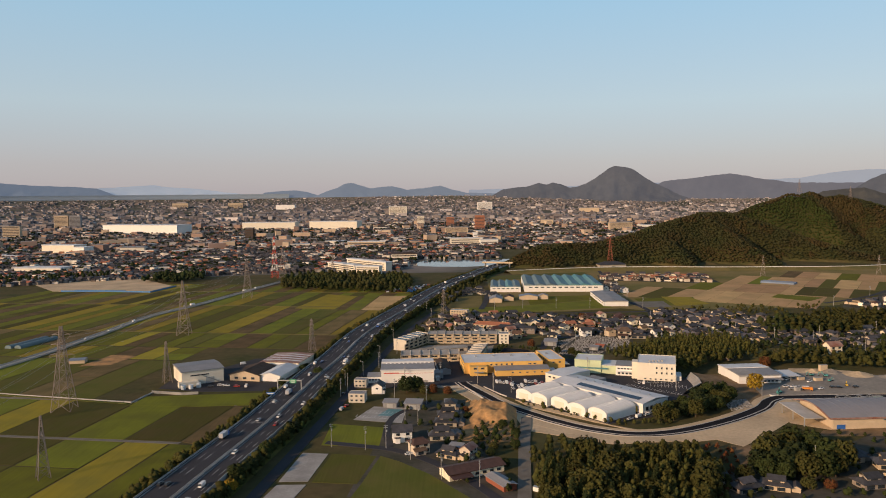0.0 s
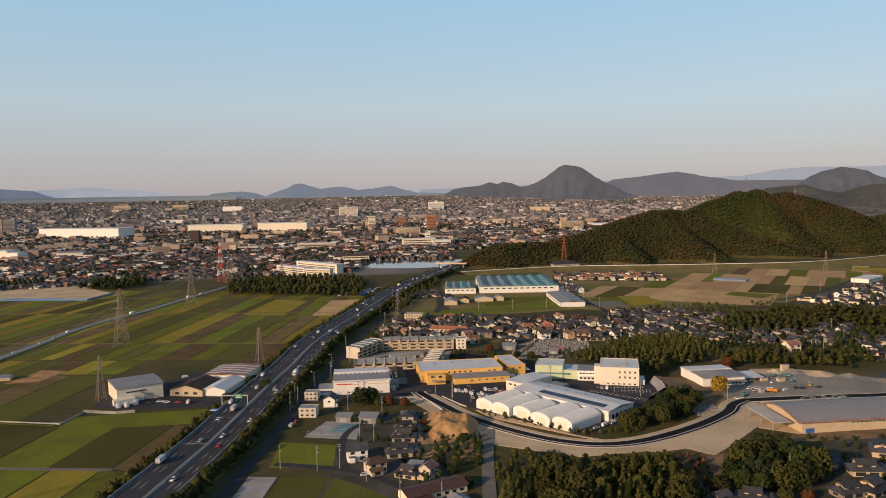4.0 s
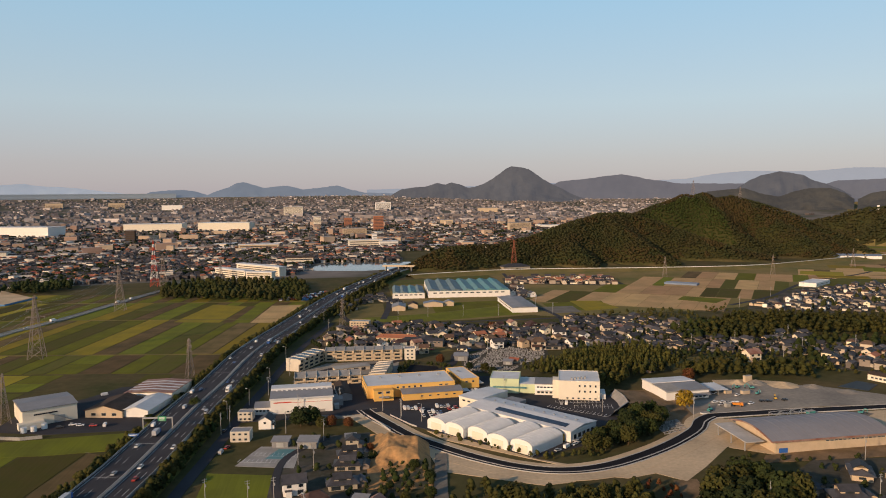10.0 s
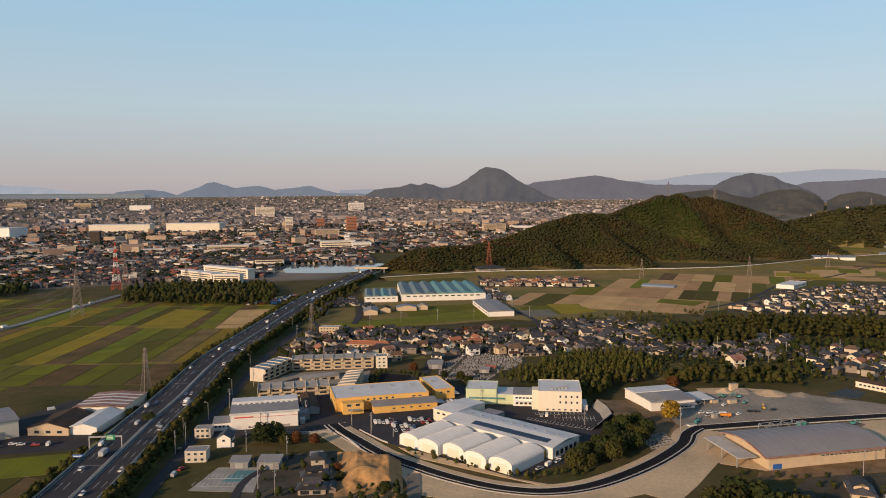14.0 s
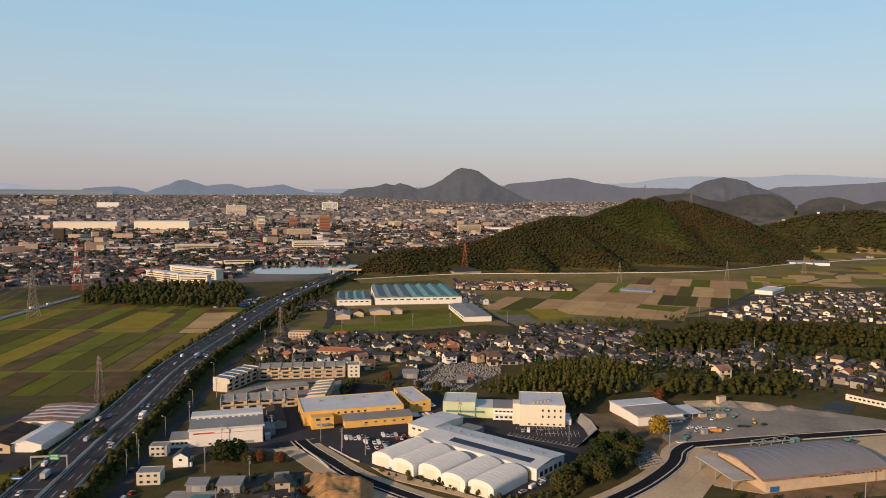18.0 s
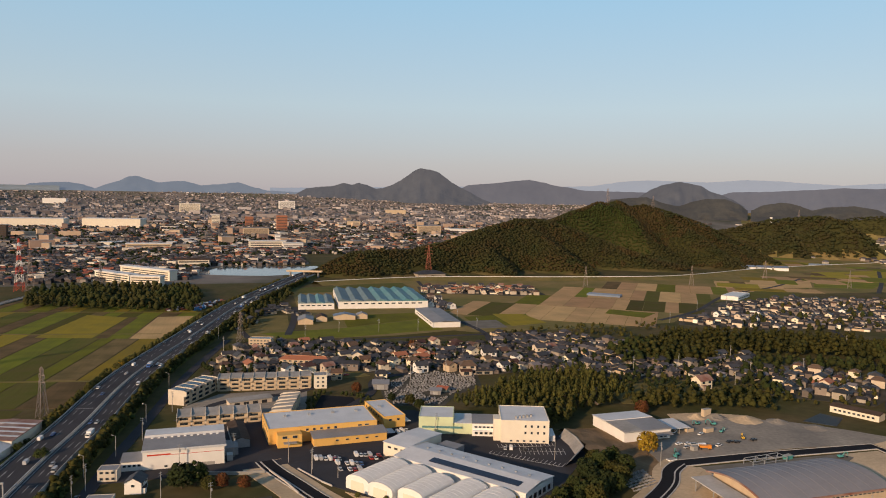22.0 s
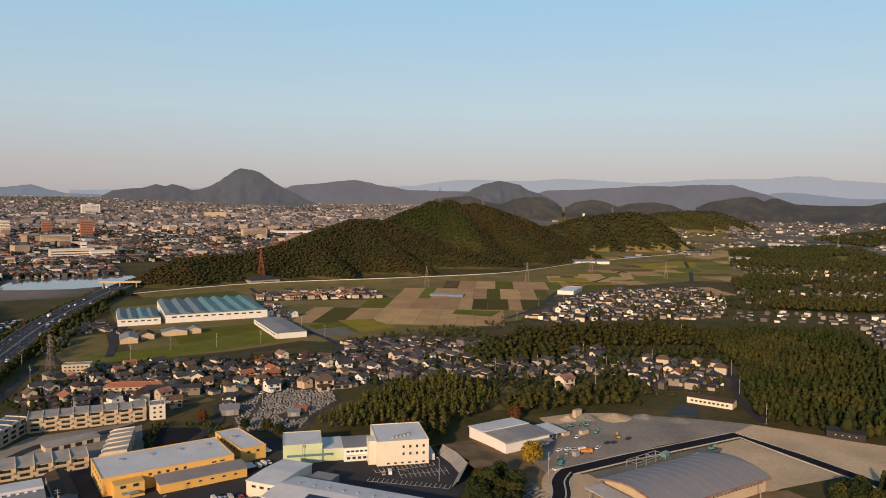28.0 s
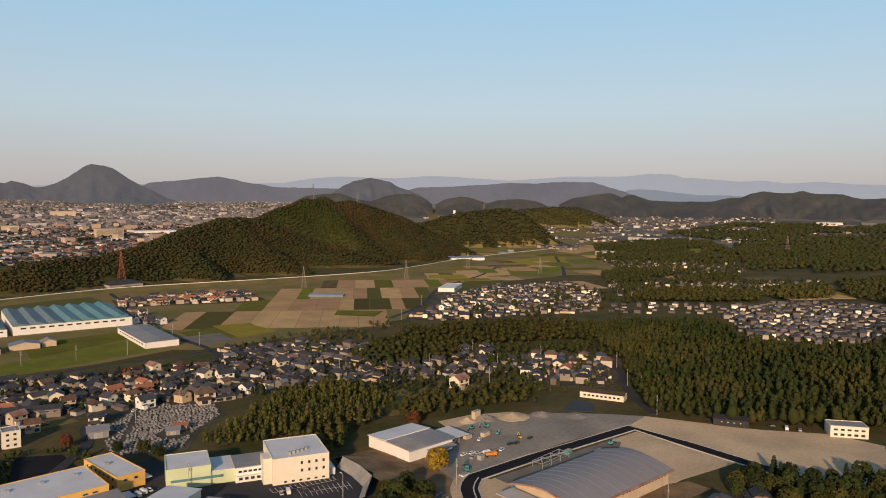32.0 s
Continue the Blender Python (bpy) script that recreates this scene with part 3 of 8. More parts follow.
part("door", Mesh().box(6, 15, -15.14, -15.0, 0.1, 1.8), "concrete", o, "grey roller shutter")
part("upper_roof", Mesh().profile([(3, 10.3), (15.6, 9.8), (15.6, 11.2), (3, 11.9)], -19.2, 20.2), "roof_white", o, "raised white rear roof")
for k in range(11):
    part("roof_vent", Mesh().box(-16 + k * 3.2, -14.8 + k * 3.2, 0.6, 1.8, 10.3, 11.3), "white_paint", o)
part("plant_room", Mesh().box(20.6, 27, -4, 9, -0.3, 4.2), "roof_grey", o)
part("tank", Mesh().box(21, 24, -12, -7, -0.3, 3.0), "steel", o)
windows(o, -10, 4, -15, 0.9, 4, 1.6, 1.0)
part("downpipe", Mesh().tube((19.6, -15.2, 0), (19.6, -15.2, 9.3), 0.12, 0.12), "steel", o)

# long yellow building
o = thing("factory", "long yellow two-storey building with pale grey flat roof", "factory", at=(45, 571, 0), turn=4.5)
flat_block(o, -31, 30, -13, 19, 8.4, "yellow_wall", "roof_white")
part("side_wing", Mesh().box(-8, 33, -23.5, -13, -0.3, 4.6), "yellow_wall", o)
part("side_wing_roof", Mesh().profile([(-24.2, 4.6), (-13, 5.6), (-13, 5.9), (-24.2, 4.9)], -8.6, 33.6), "roof_grey", o)
part("entrance_block", Mesh().box(-27, -14, -20.5, -13, -0.3, 7.0), "yellow_wall", o)
part("canopy", Mesh().box(-24, -17, -23.5, -20.5, 2.9, 3.3), "concrete", o)
windows(o, -12, 8, -13, 6.1, 5, 1.6, 1.3)
windows(o, 18, 26, -13, 6.3, 2, 2.4, 0.9)
windows(o, -26, -15, -20.5, 5.0, 2, 2.6, 1.5)
windows(o, -12, 16, -31, 6.0, 6, 1.6, 1.2, -1, "y")
windows(o, -12, 16, -31, 2.0, 6, 1.6, 1.2, -1, "y")
windows(o, 2, 30, -23.5, 2.2, 5, 1.8, 0.9)
part("canopy", Mesh().box(33.6, 39, -20, -12, 2.6, 2.9), "roof_white", o)
for x in (-20, -6, 8, 22):
    part("roof_box", Mesh().box(x, x + 1.6, 8, 9.6, 8.5, 9.5), "steel", o)
# small yellow building
o = thing("office", "small yellow two-storey block with grey roof", "office", at=(85.5, 589, 0), turn=9)
flat_block(o, -6.5, 7, -18, 18, 7.0, "yellow_wall", "roof_white")
windows(o, -5, 5, -18, 4.4, 2, 1.8, 1.2)
part("air_unit", Mesh().box(-3, -1, 2, 4, 7.1, 8.2), "steel", o)
part("canopy", Mesh().box(7, 11, -17, -6, 2.6, 2.9), "roof_white", o)
windows(o, -16, 16, -6.5, 4.6, 7, 1.8, 1.2, -1, "y")
windows(o, -16, 16, -6.5, 1.2, 7, 1.8, 1.2, -1, "y")

# pale green, white and cream works
o = thing("works", "pale green, white and cream works of three joined blocks", "factory", at=(131, 546, 0), turn=-17)
flat_block(o, -33, -13, 2, 24, 9.8, "green_wall", "roof_white")
part("blue_stripe", Mesh().box(-31, -8, 1.86, 2.0, 3.6, 4.8), "roof_teal", o, "blue-green canopy stripe")
part("link", Mesh().box(-13, -2, 3, 22, -0.3, 6.4), "green_wall", o)
part("link_roof", Mesh().box(-13, -2, 2.8, 22.2, 6.4, 6.7), "roof_white", o)
part("middle_wall", Mesh().box(-2, 14, 0, 18, -0.3, 7.4), "white_wall", o)
part("middle_roof", Mesh().box(-2.3, 14, -0.3, 18.3, 7.4, 7.8), "roof_grey", o)
windows(o, -1, 13, 0, 4.9, 6, 1.8, 1.1)
windows(o, -1, 13, 0, 1.2, 5, 1.8, 1.4)
part("canopy", Mesh().box(-1.5, 13, -2.2, 0, 3.4, 3.7), "white_paint", o)
flat_block(o, 14, 41, -10, 20, 12.6, "cream_wall", "roof_white")
part("stair_tower", Mesh().box(10, 18, -7, 2, -0.3, 12.6), "cream_wall", o)
windows(o, 26, 40, -10, 8.9, 4, 1.2, 1.5)
windows(o, 26, 40, -10, 5.2, 4, 1.2, 1.5)
windows(o, 18, 40, -10, 0.8, 6, 1.5, 1.0)
for k in range(5):
    part("roof_fan", Mesh().box(22 + 2.2 * k, 23.2 + 2.2 * k, -6 + k, -4.6 + k, 12.6, 14.0), "concrete", o)
part("lean_to", Mesh().box(41, 45, -6, 8, -0.3, 3.4), "roof_white", o)

# five barrel-vaulted store sheds
def vault(width, depth, wall_h, rise, n=10):
    return [(-width / 2, -0.3), (width / 2, -0.3)] + [(width / 2 * math.cos(math.pi * k / n), wall_h + rise * math.sin(math.pi * k / n)) for k in range(n + 1)]


made = {}
for u, dp, front in ((-38, 30, -47), (-24, 30, -47), (-9, 24, -44), (7, 30, -46), (22, 28, -44.5)):
    v = front + dp / 2
    a = radians(-51.5)
    here = pose(113 + u * math.cos(a) - v * math.sin(a), 481 + u * math.sin(a) + v * math.cos(a), 0, 0, 0, 38.5)
    if dp in made:
        copy_thing(made[dp], here)
        continue
    o = thing("store_shed", "white barrel-vaulted fabric store shed", "shed", "row of vaulted sheds")
    o.matrix_world = here
    part("vault", Mesh().profile(vault(14.4, dp, 4.6, 2.9), -dp / 2, dp / 2), "white_wall", o)
    for k in range(int(dp // 3)):
        x = -dp / 2 + 1.5 + k * 3
        rib = Mesh()
        out = [(y * 1.012, z * 1.008 + 0.02) for y, z in vault(14.4, dp, 4.6, 2.9)[2:]]
        for (y0, z0), (y1, z1) in zip(out, out[1:]):
            rib.beam((x, y0, z0), (x, y1, z1), 0.07)
        part("rib", rib, "white_wall", o)
    part("door", Mesh().box(-dp / 2 - 0.12, -dp / 2, -4, 4, 0, 4.6), "cream_wall", o, "cream sliding door")
    made[dp] = o

# long works with solar panels
o = thing("factory", "long white works with dark solar panels on its roof", "factory", at=(113, 481, 0), turn=-51.5)
part("wall", Mesh().box(-44, 32, -13, 13, -0.3, 6.2), "white_wall", o)
part("roof", ridge_roof(-44, 32, -13, 13, 6.2, 1.4, 0.5), "roof_white", o)
for k in range(27):
    a = -25 + 1.9 * k
    part("solar_panel", Mesh().add([(x, y, z - d) for d in (0, 0.2) for x, y, z in ((a, -9.6, 7.05), (a + 1.8, -9.6, 7.05), (a + 1.8, -5.0, 7.55), (a, -5.0, 7.55))],
                                   [(0, 1, 2, 3), (7, 6, 5, 4), (0, 4, 5, 1), (1, 5, 6, 2), (2, 6, 7, 3), (3, 7, 4, 0)]), "solar", o)
part("high_block", Mesh().box(-60, -44, -3, 27, -0.3, 7.4), "cream_wall", o)
part("high_roof", Mesh().profile([(-3.4, 7.4), (27.4, 7.4), (27.4, 7.7), (12, 8.4), (-3.4, 7.7)], -60.4, -43.6), "roof_white", o)
windows(o, -58, -45, -3, 4.8, 3, 2.4, 1.2)
windows(o, 0, 26, -60, 4.8, 6, 2.2, 1.2, -1, "y")
windows(o, -11, 11, 32, 1.2, 5, 2.8, 2.6, 1, "y")
part("door", Mesh().box(20, 28, -13.14, -13, 0.1, 4.0), "machine_yellow", o, "yellow loading door")
part("annex", Mesh().box(-40, -28, 13, 26, -0.3, 5.0), "roof_grey", o, "grey lean-to")
for k in range(9):
    part("roof_vent", Mesh().box(-36 + 7.5 * k, -35 + 7.5 * k, 3.5, 4.5, 6.9, 8.0), "steel", o)

# white shed by the yard
o = thing("warehouse", "white warehouse with grey low-pitched roof", "warehouse", at=(225, 535, 0), turn=4)
part("wall", Mesh().box(-16, 15, -17, 17, -0.3, 6.0), "white_wall", o)
part("roof", Mesh().profile([(-17.6, 6.0), (2, 6.7), (2, 7.0), (-17.6, 6.3)], -4, 15.6), "roof_grey", o)
part("roof", Mesh().profile([(-17.6, 6.05), (2, 6.8), (2, 7.1), (-17.6, 6.35)], -16.6, -4), "concrete", o, "grey patched roof section")
part("roof", Mesh().profile([(2, 6.7), (17.6, 6.2), (17.6, 6.5), (2, 7.3)], -16.6, 15.6), "roof_white", o)
part("roof_step", Mesh().box(-16.6, 15.6, 1.7, 2.0, 6.6, 7.35), "white_wall", o)
part("awning", Mesh().profile([(-20.6, 3.0), (-17, 3.8), (-17, 4.0), (-20.6, 3.2)], -4, 15), "roof_grey", o)
part("side_roof", Mesh().profile([(-13, 3.4), (4, 4.0), (4, 4.3), (-13, 3.7)], 15, 32), "roof_white", o)
for x in (19, 25, 31):
    for y in (-12, 3):
        part("post", Mesh().box(x - 0.15, x + 0.15, y - 0.15, y + 0.15, 0, 3.8), "steel", o)
windows(o, -4, 13, -17, 1.0, 6, 2.0, 1.6)
part("gutter", Mesh().box(-16.8, 15.8, -17.9, -17.6, 5.8, 6.1), "steel", o)

# sports hall with a curved roof
o = thing("sports_hall", "long sports hall with curved pale grey metal roof", "hall", at=(255, 433.5, 0), turn=2)
arc = [(-20 + 40 * k / 16, 6.3 + 4.2 * math.sin(math.pi * (0.06 + 0.88 * k / 16))) for k in range(17)]
part("wall", Mesh().profile([(-18.6, -0.3), (18.6, -0.3)] + [(y * 0.93, z - 0.6) for y, z in arc[::-1]], -33, 34), "beige_wall", o)
part("roof", Mesh().profile([(y, z) for y, z in arc] + [(y, z - 0.5) for y, z in arc[::-1]], -36, 36), "hall_roof", o)
for x in range(-30, 36, 6):
    part("roof_seam", Mesh().profile([(y, z + 0.1) for y, z in arc] + [(y, z - 0.1) for y, z in arc[::-1]], x - 0.1, x + 0.1), "hall_roof", o)
part("roof_edge", Mesh().profile([(y, z + 0.1) for y, z in arc] + [(y, z - 0.7) for y, z in arc[::-1]], -36.4, -36), "roof_red", o, "rust-red roof edge")
part("roof_edge", Mesh().box(-36, 36, -20.4, -20.0, 6.2, 7.1), "roof_red", o, "rust-red eaves board")
part("canopy", Mesh().profile([(-14, 5.0), (17, 5.8), (17, 6.2), (-14, 5.4)], -47, -36.4), "pale_concrete", o)
for y in (-12, 1, 14):
    part("post", Mesh().box(-46.6, -46.1, y - 0.25, y + 0.25, 0, 5.4), "steel", o)
windows(o, -4, 32, -18.6, 4.6, 14, 2.0, 0.7)
part("door", Mesh().box(-31, -26, -18.75, -18.6, 0, 2.6), "sign_blue", o, "light blue doors")
part("tank", Mesh().box(-30, -26, 21, 24, -0.2, 3), "steel", o, "grey plant box")

# green-roofed factory rows, each bay with its own sloping roof
def bays(parent, x0, n, w, y0, y1, z, rise, roof):
    for k in range(n):
        a = x0 + k * w
        m = Mesh().profile([(a, z), (a + w, z), (a + w * 0.3, z + rise)], y0 - 0.5, y1 + 0.5)
        m.v = [(y, x, zz) for x, y, zz in m.v]
        m.f = [f[::-1] for f in m.f]
        part("roof_bay", m, roof[k % len(roof)], parent)


o = thing("factory", "white factory with a saw-tooth roof of blue-green bays", "factory", "green-roofed factories", at=(165, 1110, 0), turn=-4)
part("wall", Mesh().box(-45, 66, -72, 55, -0.3, 9.0), "white_wall", o)
bays(o, -45, 7, 111 / 7, -72, 55, 9.0, 3.0, ("roof_slate", "roof_slate", "roof_slate", "roof_teal", "roof_teal", "roof_teal", "roof_teal"))
windows(o, -40, 60, -72, 5.5, 12, 5.0, 1.6)
o = thing("factory", "smaller white factory with blue-green saw-tooth roof", "factory", "green-roofed factories", at=(92, 1085, 0), turn=-4)
part("wall", Mesh().box(-22, 21, -45, 30, -0.3, 7.5), "white_wall", o)
bays(o, -22, 4, 43 / 4, -45, 30, 7.5, 2.4, ("roof_slate", "roof_slate", "roof_teal", "roof_slate"))
windows(o, -20, 19, -45, 4.2, 6, 4.0, 1.4)
o = thing("warehouse", "low white warehouse with grey roof and solar panels", "warehouse", at=(213, 945, 0), turn=-2)
part("wall", Mesh().box(-15, 15, -50, 48, -0.3, 5.6), "white_wall", o)
part("roof", ridge_roof(-15, 15, -50, 48, 5.6, 1.2, 0.6, 0.3, False), "roof_grey", o)
windows(o, -44, 40, -15, 2.5, 10, 5, 1.2, -1, "y")

# west side works
o = thing("warehouse", "cream warehouse with grey flat roof beside the rice fields", "warehouse", at=(-186, 549, 0), turn=30)
part("wall", Mesh().box(-15, 15, -16, 16, -0.3, 10.0), "cream_wall", o)
part("roof", Mesh().profile([(-16.6, 10.0), (16.6, 10.0), (16.6, 10.4), (0, 11.4), (-16.6, 10.4)], -15.6, 15.6), "roof_grey", o)
# solid dark panel in place of the shade inside the bay
part("door", Mesh().box(15, 15.15, -12, 12, 0.1, 6.5), "dark", o, "open loading bay, its inside shade drawn as a dark panel")
part("side_block", Mesh().box(-18, -4, -22, -16, -0.3, 3.6), "cream_wall", o)
part("stair", Mesh().beam((-2, -16.4, 7.0), (12, -16.4, 0.4), 0.5), "concrete", o, "outside stair on the long wall")
for x, y in ((-16, -26), (-11, -27), (-5, -25)):
    part("tank", Mesh().tube((x, y, -0.2), (x, y, 3.2), 1.7, 1.7, 12), "white_paint", o)
part("door", Mesh().box(2, 8, -16.12, -16, 0.1, 4.5), "steel", o)
part("band", Mesh().box(-9, 4, -16.15, -16, 6.5, 7.3), "dark", o, "lettering drawn as a dark bar")
o = thing("workshop", "workshop with broad brown gable roof", "workshop", at=(-146, 556, 0), turn=-12)
part("wall", gable_walls(-12, 12, -15, 15, 4.6, 3.2, False), "beige_wall", o)
part("roof", ridge_roof(-12, 12, -15, 15, 4.6, 3.2, 0.8, 0.3, False), "roof_brown", o)
windows(o, -10, 10, -15, 1.4, 3, 3.0, 1.8)
o = thing("workshop", "white workshop with low grey roof", "workshop", at=(-127, 556, 0), turn=-12)
part("wall", gable_walls(-8, 9, -17, 16, 4.4, 2.2, False), "white_wall", o)
part("roof", ridge_roof(-8, 9, -17, 16, 4.4, 2.2, 0.7, 0.3, False), "roof_white", o)
o = thing("workshop", "long low workshop with rusty red metal roof", "workshop", at=(-128, 590, 0), turn=-10)
part("wall", Mesh().box(-16, 16, -15, 20, -0.3, 6.0), "cream_wall", o)
part("roof", ridge_roof(-16, 16, -15, 20, 6.0, 1.0, 0.6, 0.3, False), "roof_red", o)
for y in (-9, -2, 5, 12):
    part("roof_strip", ridge_roof(-16, 16, y, y + 1.6, 6.06, 1.0, 0.3, 0.3, False), "roof_white", o, "pale skylight strip")
part("band", Mesh().box(-15, 15.5, -15.12, -15, 4.6, 5.6), "white_paint", o, "white fascia")


# apartment blocks in stepped units, white party walls standing up between the roofs
def apartments(n, label, at, turn, storeys=3, fin=1.0, solar=False, w=8.0):
    o = thing("apartment_block", label, "apartments", "apartment blocks", at=at, turn=turn)
    z = storeys * 2.9
    for k in range(n):
        a = -n * w / 2 + k * w
        step = 0.25 * (k % 2)
        part("wall", Mesh().box(a + 0.3, a + w, -5, 6, -0.3, z + step), "beige_wall", o)
        part("roof", Mesh().profile([(-6.2, z - 0.05 + step), (6.3, z + 1.5 * fin + step), (6.3, z + 1.5 * fin + 0.25 + step), (-6.2, z + 0.2 + step)], a + 0.3, a + w), "concrete", o)
        part("party_wall", Mesh().profile([(-6.9, z - 2.6), (-5, z - 3.2), (-5, -0.3), (6.3, -0.3), (6.3, z + 0.7 + 1.5 * fin), (-4.5, z + 0.6 + 0.9 * fin), (-6.9, z + 0.3)], a, a + 0.3), "fin_white", o, "pale party wall")
        if solar:
            part("solar_panel", Mesh().profile([(-4, z + 0.45 * fin + step + 0.2), (4, z + 1.35 * fin + step + 0.3), (4, z + 1.35 * fin + step + 0.42), (-4, z + 0.45 * fin + step + 0.32)], a + 1.2, a + w - 1), "solar", o)
        for s in range(storeys):
            b = part("balcony", Mesh().box(a + 0.5, a + w - 0.4, -6.5, -6.35, s * 2.9 + 0.1, s * 2.9 + 1.15).box(a + 0.5, a + w - 0.4, -6.35, -5, s * 2.9 - 0.05, s * 2.9 + 0.1), "beige_wall", o)
            part("window", Mesh().box(a + 1.8, a + w - 1.8, -5.08, -5, s * 2.9 + 0.5, s * 2.9 + 2.1), "glass", b)
    part("party_wall", Mesh().profile([(-6.9, z - 2.6), (-5, z - 3.2), (-5, -0.3), (6.3, -0.3), (6.3, z + 0.7 + 1.5 * fin), (-4.5, z + 0.6 + 0.9 * fin), (-6.9, z + 0.3)], n * w / 2, n * w / 2 + 0.3), "fin_white", o, "pale party wall")
    return o


apartments(8, "row of three-storey cream apartments with balconies", (17, 680, 0), -4, fin=0.5)
o = thing("apartment_block", "plain end block of the apartment row", "apartments", "apartment blocks", at=(55, 676, 0), turn=-4)
flat_block(o, -4, 5, -6, 5, 9.2, "cream_wall", "roof_grey")
for z in (1.2, 4.1, 7.0):
    windows(o, -3, 4, -6, z, 2, 1.6, 1.3)
apartments(5, "short cream apartment block with solar panels", (-30, 664, 0), 62, fin=0.5, solar=True)
apartments(6, "two-storey cream terrace with stepped roofs", (-12, 605, 0), 2, 2, fin=1.0)
apartments(5, "grey-roofed two-storey terrace turned to the lane", (28, 617, 0), -102, 2, fin=1.0)
o = thing("parking_shed", "long low grey-roofed cycle shed between the apartment rows", "shed", at=(6, 642, 0), turn=16)
part("wall", Mesh().box(-14, 14, -4, 4, -0.3, 3.0), "plaster", o)
part("roof", Mesh().profile([(-4.6, 3.0), (4.6, 3.5), (4.6, 3.75), (-4.6, 3.25)], -14.6, 14.6), "concrete", o)
# no real gaps: dark panels on the wall paint the shade within
for x in (-11, -5, 1, 7):
    part("opening", Mesh().box(x, x + 3.4, -4.1, -4, 0.2, 2.2), "dark", o)
slab_court = Mesh().prism([(-36, 640), (-14, 668), (46, 672), (40, 612), (-20, 612)], -0.3, 0.1)
piece("pavement", slab_court, "gravel", "worn gravel court between the apartment blocks", "yard", kind="structure")


# ---- roads, yards and water ----
def slab(name, outline, z, material, label, category, kind="structure", thick=0.4):
    return piece(name, Mesh().prism(outline, z - thick, z), material, label, category, kind=kind)


slab("pavement", [(-66, 516), (14, 520), (30, 506), (44, 488), (98, 428), (132, 444), (152, 470), (181, 505), (181, 536), (152, 548), (108, 604), (70, 612), (-4, 604), (-62, 545)],
     0.14, "asphalt", "dark asphalt works yard", "yard")
slab("pavement", [(-206, 522), (-172, 512), (-112, 512), (-106, 600), (-130, 622), (-160, 618), (-176, 590), (-206, 560)], 0.14, "asphalt", "dark asphalt yard of the western works", "yard")
slab("pavement", [(212, 480), (226, 486), (300, 488), (352, 484), (374, 489), (356, 510), (332, 532), (300, 547), (262, 548), (228, 538), (218, 512)],
     0.16, "gravel", "pale gravel building yard", "yard")
slab("ground", [(262, 547), (300, 546), (318, 538), (316, 548), (290, 560), (266, 562)], 0.2, "sand", "bare sandy ground behind the yard", "yard")
for outline, label in (
    ([(-30, 725), (-2, 850), (62, 842), (140, 822), (230, 800), (300, 756), (236, 694), (190, 686), (130, 698), (78, 714), (44, 704)], "dark trodden earth and asphalt between village houses"),
    ([(214, 690), (226, 810), (250, 850), (316, 842), (380, 768), (448, 690), (408, 624), (340, 632), (288, 656)], "earth yards between old houses"),
    ([(366, 588), (390, 634), (440, 672), (502, 606), (454, 566), (418, 548)], "earth yards of the upper hamlet"),
    ([(474, 868), (512, 926), (606, 1000), (700, 1066), (790, 1060), (880, 1012), (800, 900), (700, 830), (560, 812)], "earth yards of the far village"),
    ([(250, 1172), (262, 1248), (345, 1244), (436, 1218), (424, 1106), (330, 1144)], "dark lanes between new houses"),
    ([(-45, 325), (-30, 480), (14, 485), (22, 400), (34, 320)], "earth yards of the lower hamlet"),
    ([(120, 300), (128, 345), (200, 376), (240, 405), (315, 390), (280, 330), (210, 312)], "earth yards of the front hamlet"),
):
    slab("ground", outline, 0.03 + 0.008 * (len(label) % 11), "yard_earth", label, "yard")
slab("ground", [(186, 470), (206, 470), (216, 484), (222, 520), (212, 544), (182, 548), (182, 520), (196, 500)], 0.1, "brown_earth", "bare brown slope", "slope")
slab("ground", [(352, 340), (430, 372), (428, 400), (404, 430), (374, 489), (352, 484), (350, 400)], 0.13, "sand", "wide bare sandy plot beside the new road", "plot")
slab("ground", [(204, 426), (222, 412), (300, 415), (344, 410), (344, 474), (222, 474), (206, 452)], 0.09, "sand", "bare sandy ground round the hall", "plot")
slab("pavement", [(230, 452), (300, 455), (322, 468), (318, 474), (230, 474)], 0.17, "old_asphalt", "grey forecourt behind the hall", "yard")

NEW_ROAD = smooth([(12, 530), (16, 518), (25, 498), (37, 472), (52, 451), (67, 433), (86, 416.5), (108, 408), (134, 412), (169, 431), (199, 455), (212, 472), (223, 480.5)], 4)[:-1]
NEW_ROAD += [(223, 480.5), (264, 481.5), (347.5, 480), (347, 440), (345, 398), (343, 350)]
road_sand = strip(NEW_ROAD[:-5], 9, 13, 0.2)
piece("ground", road_sand, "sand", "raw sandy verge along the new road", "verge", kind="structure")
new_road = thing("road", "fresh black asphalt road with pale kerbs", "road", kind="structure")
part("road_surface", strip(NEW_ROAD, 4.2, 4.2, 0.34), "new_asphalt", new_road)
for s in (-4.4, 4.4):
    part("kerb", strip(off(NEW_ROAD, s), 0.3, 0.3, 0.52, 0.5), "pale_concrete", new_road)
part("footway_kerb", strip(off(NEW_ROAD[:-5], 1.9), 0.35, 0.35, 0.46, 0.3), "pale_concrete", new_road)
retaining = thing("retaining_wall", "pale concrete retaining wall at the head of the new road", "wall")
part("wall", strip([(14, 516), (21, 499), (26, 484)], 0.25, 0.25, 1.2, 1.6), "pale_concrete", retaining)
